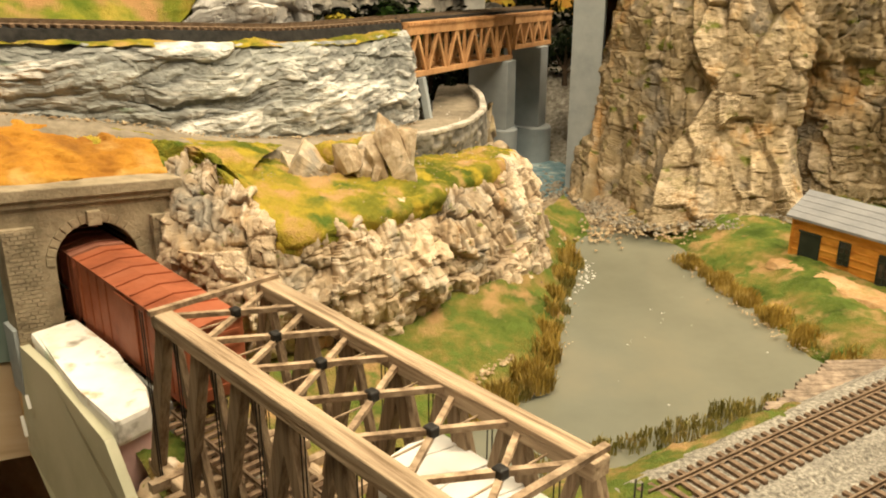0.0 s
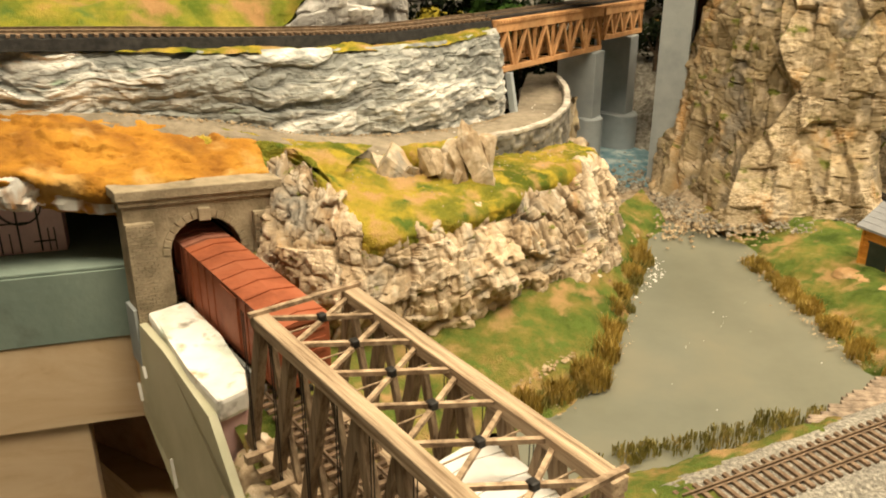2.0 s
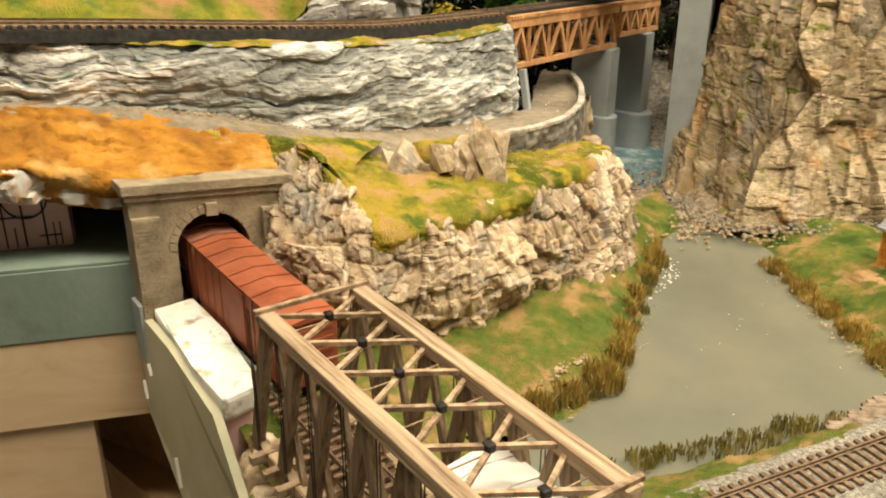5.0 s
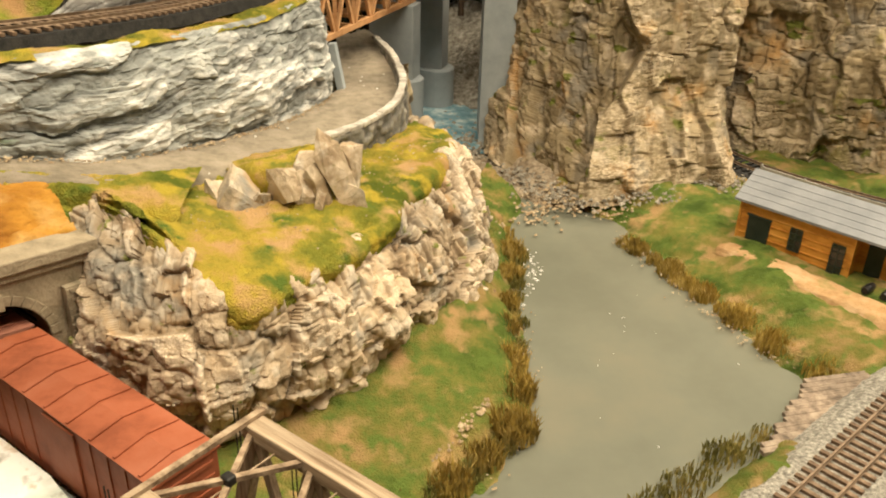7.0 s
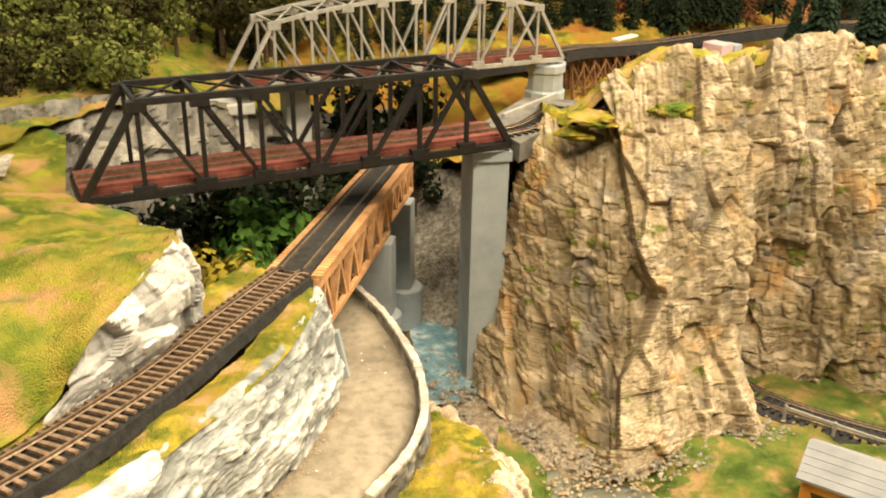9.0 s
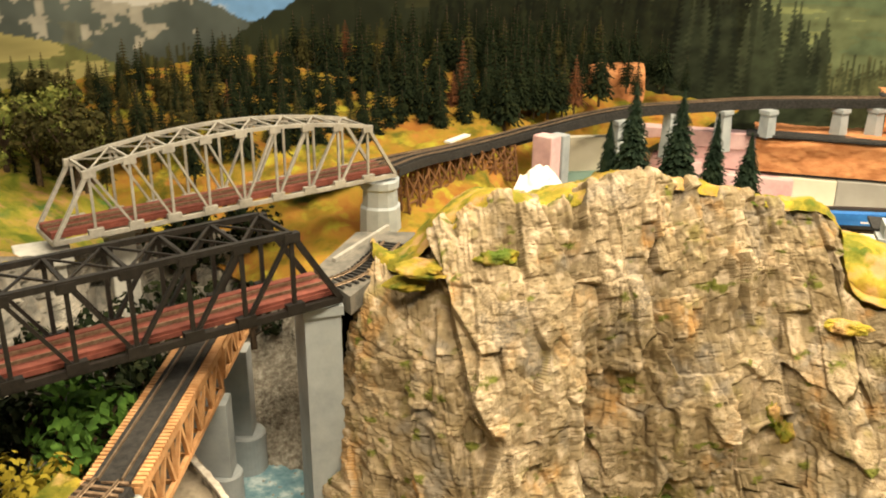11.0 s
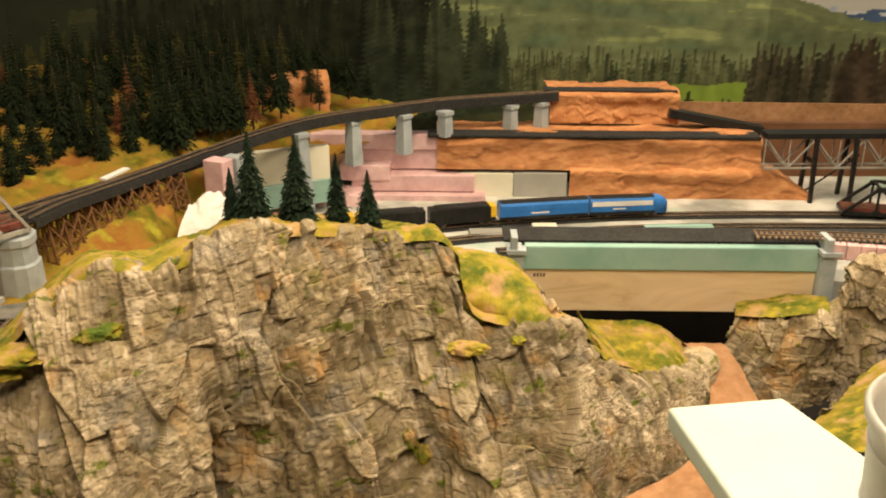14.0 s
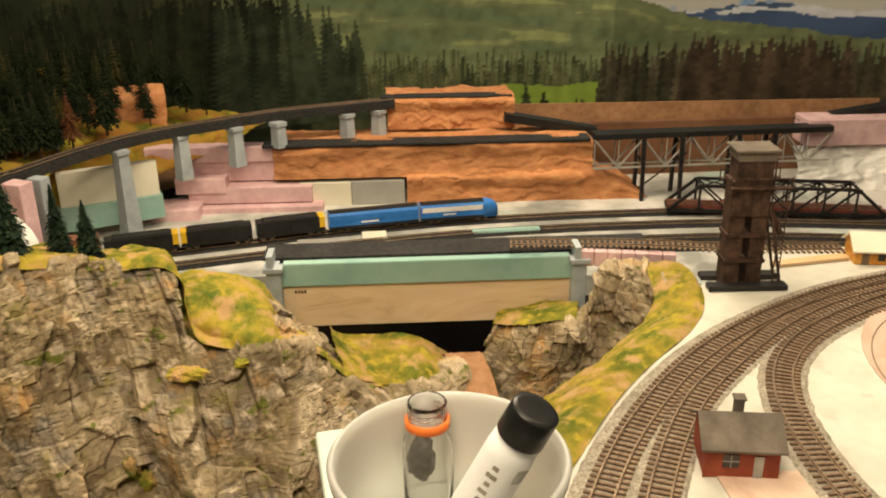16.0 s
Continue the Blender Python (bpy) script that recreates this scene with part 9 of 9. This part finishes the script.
w_ = part("window", box(0.013, 0.025, -0.001, 0.0005, 0.01, 0.021, sm), M_PANE, shed)
part("mullion", box(0.0187, 0.0193, -0.0016, -0.001, 0.01, 0.021, sm), M_GREY_STEEL, w_)
part("transom", box(0.013, 0.025, -0.0016, -0.001, 0.0152, 0.0158, sm), M_GREY_STEEL, w_)
part("door", box(0.036, 0.043, -0.001, 0.0005, 0.001, 0.02, sm), M_GREY_STEEL, shed)
part("corner_board", box(-0.0006, 0.0012, -0.0008, 0.001, 0, 0.027, sm), M_BRICK_RED, shed)

# coaling tower
M_RUST_STEEL = material("rust_black_steel", [(0.022, 0.012, 0.008), (0.055, 0.03, 0.02), (0.09, 0.05, 0.03)], 80, 0.7, 0.3, 400)
ct = Matrix((Vector((0.66, -0.75, 0)), Vector((0.75, 0.66, 0)), Vector((0, 0, 1)))).transposed().to_4x4()
ct.translation = (1.085, 0.415, 1.4385)
ct = ct @ Matrix.Diagonal((0.78, 0.85, 1.0, 1.0))
tower = thing("coaling_tower", (0, 0, 0), "rusty black steel coaling tower on dark footings", "coaling tower")
for x in (-0.028, 0.004):
    part("column", box(x, x + 0.022, -0.014, 0.014, 0.0, 0.12, ct, 0.0008), M_RUST_STEEL, tower)
part("bin", box(-0.024, 0.024, -0.018, 0.018, 0.085, 0.148, ct, 0.001), M_RUST_STEEL, tower)
part("head_house", box(-0.026, 0.026, -0.02, 0.02, 0.146, 0.156, ct, 0.001), M_SLATE, tower)
part("head_roof", box(-0.03, 0.03, -0.023, 0.023, 0.156, 0.159, ct, 0.0008), M_SLATE, tower)
for z in (0.03, 0.06, 0.12):
    part("band", box(-0.03, 0.028, -0.016, 0.016, z, z + 0.004, ct), M_RUST_STEEL, tower)
for x in (-0.026, -0.013, 0.0, 0.013, 0.026):
    part("rib", box(x - 0.001, x + 0.001, -0.0195, -0.018, 0.085, 0.148, ct), M_RUST_STEEL, tower)
for s in (-1, 1):
    part("footing", box(-0.05, 0.062, s * 0.018 - 0.009, s * 0.018 + 0.009, 0.0, 0.006, ct, 0.001), M_CAR_BLACK, tower)
    part("stay", beam(ct @ Vector((0.03, s * 0.012, 0.09)), ct @ Vector((0.055, s * 0.012, 0.004)), 0.0025, 0.0025), M_RUST_STEEL, tower)
    part("rail", beam(ct @ Vector((-0.034, s * 0.022, 0.128)), ct @ Vector((0.05, s * 0.022, 0.128)), 0.001, 0.001), M_RUST_STEEL, tower)
    part("walkway", beam(ct @ Vector((-0.034, s * 0.021, 0.118)), ct @ Vector((0.05, s * 0.021, 0.118)), 0.007, 0.0015), M_RUST_STEEL, tower)
    for x in (-0.034, -0.01, 0.02, 0.05):
        part("stanchion", beam(ct @ Vector((x, s * 0.022, 0.118)), ct @ Vector((x, s * 0.022, 0.13)), 0.001, 0.001), M_RUST_STEEL, tower)
ladder = part("ladder", beam(ct @ Vector((0.042, -0.016, 0.003)), ct @ Vector((0.042, -0.016, 0.118)), 0.001, 0.001), M_RUST_STEEL, tower)
part("ladder_side", beam(ct @ Vector((0.05, -0.016, 0.003)), ct @ Vector((0.05, -0.016, 0.118)), 0.001, 0.001), M_RUST_STEEL, ladder)
for k in range(22):
    part("rung", beam(ct @ Vector((0.042, -0.016, 0.006 + k * 0.005)), ct @ Vector((0.05, -0.016, 0.006 + k * 0.005)), 0.0007, 0.0007), M_RUST_STEEL, ladder)
part("chute", beam(ct @ Vector((0.024, 0, 0.1)), ct @ Vector((0.05, 0, 0.06)), 0.01, 0.006), M_RUST_STEEL, tower)
om = Matrix((Vector((0.55, -0.835, 0)), Vector((0.835, 0.55, 0)), Vector((0, 0, 1)))).transposed().to_4x4()
om.translation = (1.222, 0.332, 1.4385)
hut = gable("yard_hut", om, 0.06, 0.04, 0.018, 0.014, M_HOUSE, M_CREAM, "small orange hut with a cream roof", "hut")
part("door", box(0.008, 0.016, -0.001, 0.0004, 0.0, 0.014, om), M_TIE, hut)
part("window", box(0.026, 0.034, -0.001, 0.0004, 0.005, 0.013, om), M_PANE, hut)
solid("loading_plank", beam((1.16, 0.402, 1.4405), (1.235, 0.345, 1.4405), 0.014, 0.004, bevel=0.0006), M_PLY, "yellow pine loading platform", "platform")
for k in range(7):
    p = Vector((1.075, 0.605, 1.428)) + Vector((0.009, -0.014, 0)) * k
    solid("pink_foam_cube", box(-0.008, 0.008, -0.006, 0.006, -0.014, 0.006, pose(p.x, p.y, p.z, 0, 0, -55), 0.0012), M_PINK_FOAM, "small pink foam block under the yard lead", "foam block", group="foam blocks")
track("lead_track", [(1.03, 0.69, 1.434), (1.08, 0.625, 1.4355), (1.13, 0.545, 1.438), (1.18, 0.46, 1.4388), (1.26, 0.36, 1.4388)], "dark track crossing the pink foam blocks")

# ---- foam board, tub, jar and bottle in the foreground ----
M_PALE_MINT = material("pale_mint_foam", [(0.6, 0.68, 0.6), (0.68, 0.75, 0.66)], 14, 0.75, 0.05, 200)
mat_ob = bmesh.new()
add_prism(mat_ob, [(0.557, 0.531), (0.632, 0.475), (0.53, 0.25), (0.38, 0.3)], 1.447, 1.465)
bmesh.ops.bevel(mat_ob, geom=[e for e in mat_ob.edges], offset=0.003, segments=3, affect="EDGES", profile=0.5)
solid("foam_board", mat_ob, M_PALE_MINT, "pale mint insulation foam board with rounded edges", "foam board", smooth=False)
solid("foam_support", prism([(0.46, 0.38), (0.52, 0.38), (0.51, 0.28), (0.44, 0.3)], 1.2, 1.446), M_PINK_FOAM, "pink foam support under the mint board", "foam block", "structure")
M_PLASTIC = bpy.data.materials.new("milky_plastic")
M_PLASTIC.use_nodes = True
b = M_PLASTIC.node_tree.nodes["Principled BSDF"]
b.inputs["Base Color"].default_value = (0.78, 0.77, 0.73, 1)
b.inputs["Roughness"].default_value = 0.35
b.inputs["Transmission Weight"].default_value = 0.62
b.inputs["Subsurface Weight"].default_value = 0.15
b.inputs["Subsurface Radius"].default_value = (0.01, 0.01, 0.01)
n_ = M_PLASTIC.node_tree.nodes.new("ShaderNodeTexNoise")
n_.inputs["Scale"].default_value = 14
r_ = M_PLASTIC.node_tree.nodes.new("ShaderNodeMapRange")
r_.inputs[3].default_value, r_.inputs[4].default_value = 0.25, 0.5
M_PLASTIC.node_tree.links.new(n_.outputs["Fac"], r_.inputs[0])
M_PLASTIC.node_tree.links.new(r_.outputs[0], b.inputs["Roughness"])
M_GLASS = bpy.data.materials.new("clear_glass")
M_GLASS.use_nodes = True
b = M_GLASS.node_tree.nodes["Principled BSDF"]
b.inputs["Base Color"].default_value = (1.0, 1.0, 1.0, 1)
b.inputs["IOR"].default_value = 1.3
b.inputs["Roughness"].default_value = 0.04
b.inputs["Transmission Weight"].default_value = 1.0
M_ORANGE_RING = material("orange_plastic", [(0.75, 0.16, 0.02), (0.85, 0.2, 0.03)], 60, 0.4, 0.0)
M_BLACK_CAP = material("black_plastic", [(0.01, 0.01, 0.01), (0.016, 0.016, 0.016)], 60, 0.3, 0.05)
M_WHITE_PLASTIC = material("white_plastic", [(0.76, 0.76, 0.75), (0.82, 0.82, 0.81)], 30, 0.35, 0.0)
M_GREY_GEL = material("grey_residue", [(0.05, 0.05, 0.042), (0.12, 0.115, 0.095), (0.2, 0.19, 0.16)], 220, 0.3, 0.4)
TX, TY = 0.452, 0.305
tub = thing("plastic_tub", (TX, TY, 1.465), "milky translucent plastic tub holding a jar and a bottle", "tub")
part("wall", lathe([(0.047, 0.0), (0.0475, 0.002), (0.0555, 0.128), (0.0585, 0.129), (0.0592, 0.134), (0.0575, 0.1365), (0.0555, 0.135), (0.054, 0.129), (0.0462, 0.003)], Matrix(), 72), M_PLASTIC, tub, smooth=True)
for z, r in ((0.04, 0.0502), (0.08, 0.0527), (0.115, 0.0549)):
    part("graduation_ring", lathe([(r, z), (r + 0.0006, z + 0.0006), (r, z + 0.0012), (r - 0.0004, z + 0.0006)], Matrix(), 60, True), M_PLASTIC, tub)
for k in range(9):
    part("scale_mark", box(0.0545, 0.0551, -0.003, 0.003, 0, 0.0012, pose(0, 0, 0.03 + k * 0.009, 0, 0, 215 + (k % 2) * 4) @ pose(-0.0038 + 0.0006 * k, 0, 0)), M_GREY_BOARD, tub)
JM = pose(0.4765, 0.3405, 1.4695, -1, 1, 0)
jar = thing("glass_jar", (0, 0, 0), "small clear glass bottle with an orange neck ring and grey residue", "jar")
part("glass", lathe([(0.011, 0.0), (0.0135, 0.002), (0.0138, 0.104), (0.013, 0.111), (0.0101, 0.116), (0.0101, 0.119), (0.0101, 0.1305), (0.0108, 0.1315), (0.0108, 0.133), (0.0101, 0.134), (0.0092, 0.1335), (0.0092, 0.116), (0.0121, 0.11), (0.0128, 0.103), (0.0125, 0.003)], JM, 40), M_GLASS, jar, smooth=True)
part("neck_ring", lathe([(0.0106, 0.1185), (0.012, 0.119), (0.0122, 0.1235), (0.0106, 0.124)], JM, 40, True), M_ORANGE_RING, jar, "orange plastic neck ring", smooth=True)
for k in range(2):
    part("thread", lathe([(0.0101, 0.1252 + k * 0.0025), (0.0108, 0.126 + k * 0.0025), (0.0101, 0.1268 + k * 0.0025)], JM, 40, True), M_GLASS, jar, smooth=True)
blob = bmesh.new()
bmesh.ops.create_icosphere(blob, subdivisions=4, radius=1.0)
for v, f in zip(blob.verts, 1 + 0.3 * fbm(np.array([v.co[:] for v in blob.verts]) * 1.8, 4, 33)):
    w = 0.0072 * f * (1 - 0.25 * v.co.z)
    v.co = JM @ Vector((v.co.x * w - 0.0024, v.co.y * w + 0.0028, 0.1 + v.co.z * 0.0145 * f))
part("residue", blob, M_GREY_GEL, jar, "dark grey residue inside", smooth=True)
BM = Matrix.Translation((0.4717, 0.2774, 1.6131)) @ Vector((0.1716, -0.3955, 0.9023)).to_track_quat("Z", "X").to_matrix().to_4x4()
bot = thing("paint_bottle", (0, 0, 0), "white squeeze bottle with a black cap leaning in the tub", "bottle")
part("body", lathe([(0.011, -0.15), (0.0125, -0.148), (0.0125, -0.012), (0.0118, -0.004), (0.009, -0.001), (0.009, 0.003)], BM, 48), M_WHITE_PLASTIC, bot, smooth=True)
part("cap", lathe([(0.0118, 0.0), (0.0123, 0.0006), (0.0121, 0.0168), (0.0117, 0.0174), (0.0085, 0.0176)], BM, 48), M_BLACK_CAP, bot, "glossy black screw cap", smooth=True)
to_eye = BM.to_3x3().inverted() @ Vector((-0.25, -0.55, 0.8))
face = math.degrees(math.atan2(to_eye.y, to_eye.x))
for k in range(10):
    part("barcode_bar", box(0.0124, 0.0126, -0.00013, 0.00013, -0.02, -0.011, BM @ pose(0, 0, 0, 0, 0, face + 34 + 3.2 * k)), M_GREY_BOARD, bot)
rng = random.Random(8)
for k in range(9):
    h = rng.uniform(0.0012, 0.003)
    part("label_stroke", box(0.0124, 0.0127, -h, h, -0.016 - 0.0052 * k, -0.0135 - 0.0052 * k, BM @ pose(0, 0, 0, 0, 0, face - 14)), M_GREY_STONE, bot, "grey unreadable label stroke")

# raised rings added to imitate ring-shaped reflections in the tub
for r in (0.02, 0.031, 0.0395):
    part("reflection_ring", lathe([(r, 0.0032), (r + 0.0005, 0.0042), (r + 0.001, 0.0032)], Matrix(), 60, True), M_PLASTIC, tub, smooth=True)
# small clear beads for the speckles on the tub's floor
rng = random.Random(12)
for k in range(14):
    a, r = rng.uniform(0, 6.28), rng.uniform(0.01, 0.042)
    part("clear_bead", lathe([(0.0015, 0.0), (0.0012, 0.0006), (0.0003, 0.0009)], pose(r * math.cos(a), r * math.sin(a), 0.0032), 12), M_GLASS, tub, smooth=True)

# ---- room ----
M_ROOM = material("room_paint", [(0.55, 0.5, 0.42), (0.6, 0.55, 0.47)], 6, 0.9, 0.05)
solid("floor", box(-3, 3.2, -3, 3, -0.1, 0.0), M_GREY_BOARD, "plain grey room floor", "floor", "structure")
solid("ceiling", box(-3, 3.2, -3, 3, 2.7, 2.8), M_ROOM, "plain pale room ceiling", "ceiling", "structure")
solid("wall_south", box(-3, 3.2, -3.1, -3, 0, 2.7), M_ROOM, "plain pale room wall", "wall", "structure")
solid("wall_north", box(-3, 3.2, 3, 3.1, 0, 2.7), M_ROOM, "plain pale room wall", "wall", "structure")
solid("wall_west", box(-3.1, -3, -3, 3, 0, 2.7), M_ROOM, "plain pale room wall", "wall", "structure")
solid("wall_east", box(3.2, 3.3, -3, 3, 0, 2.7), M_ROOM, "plain pale room wall", "wall", "structure")

# ---- benchwork carrying the model landscape ----
bench = thing("bench_frame", (0, 0, 0), "plain pine bench frame on square legs", "bench", "", "structure")
for x0, y0, x1, y1 in ((-0.48, 0.66, -0.12, 0.4), (0.05, 0.24, 2.5, 0.24), (2.5, 0.24, 2.5, 2.1), (2.5, 2.1, -0.45, 2.1), (-0.45, 2.1, -0.48, 0.66), (1.2, 0.24, 1.2, 2.1)):
    part("rail", beam((x0, y0, 1.055), (x1, y1, 1.055), 0.035, 0.085), M_PLY, bench)
for x, y in ((-0.42, 0.72), (-0.42, 2.06), (0.6, 2.06), (1.24, 2.06), (2.46, 2.06), (2.46, 0.3), (1.24, 0.3), (0.3, 0.6)):
    part("leg", box(x - 0.03, x + 0.03, y - 0.03, y + 0.03, 0.0, 1.097, None, 0.003), M_PLY, bench)
for x, y in ((0.66, -0.44), (1.36, -0.44), (1.36, 0.14)):
    part("yard_leg", box(x - 0.025, x + 0.025, y - 0.025, y + 0.025, 0.0, 1.299, None, 0.003), M_PLY, bench)
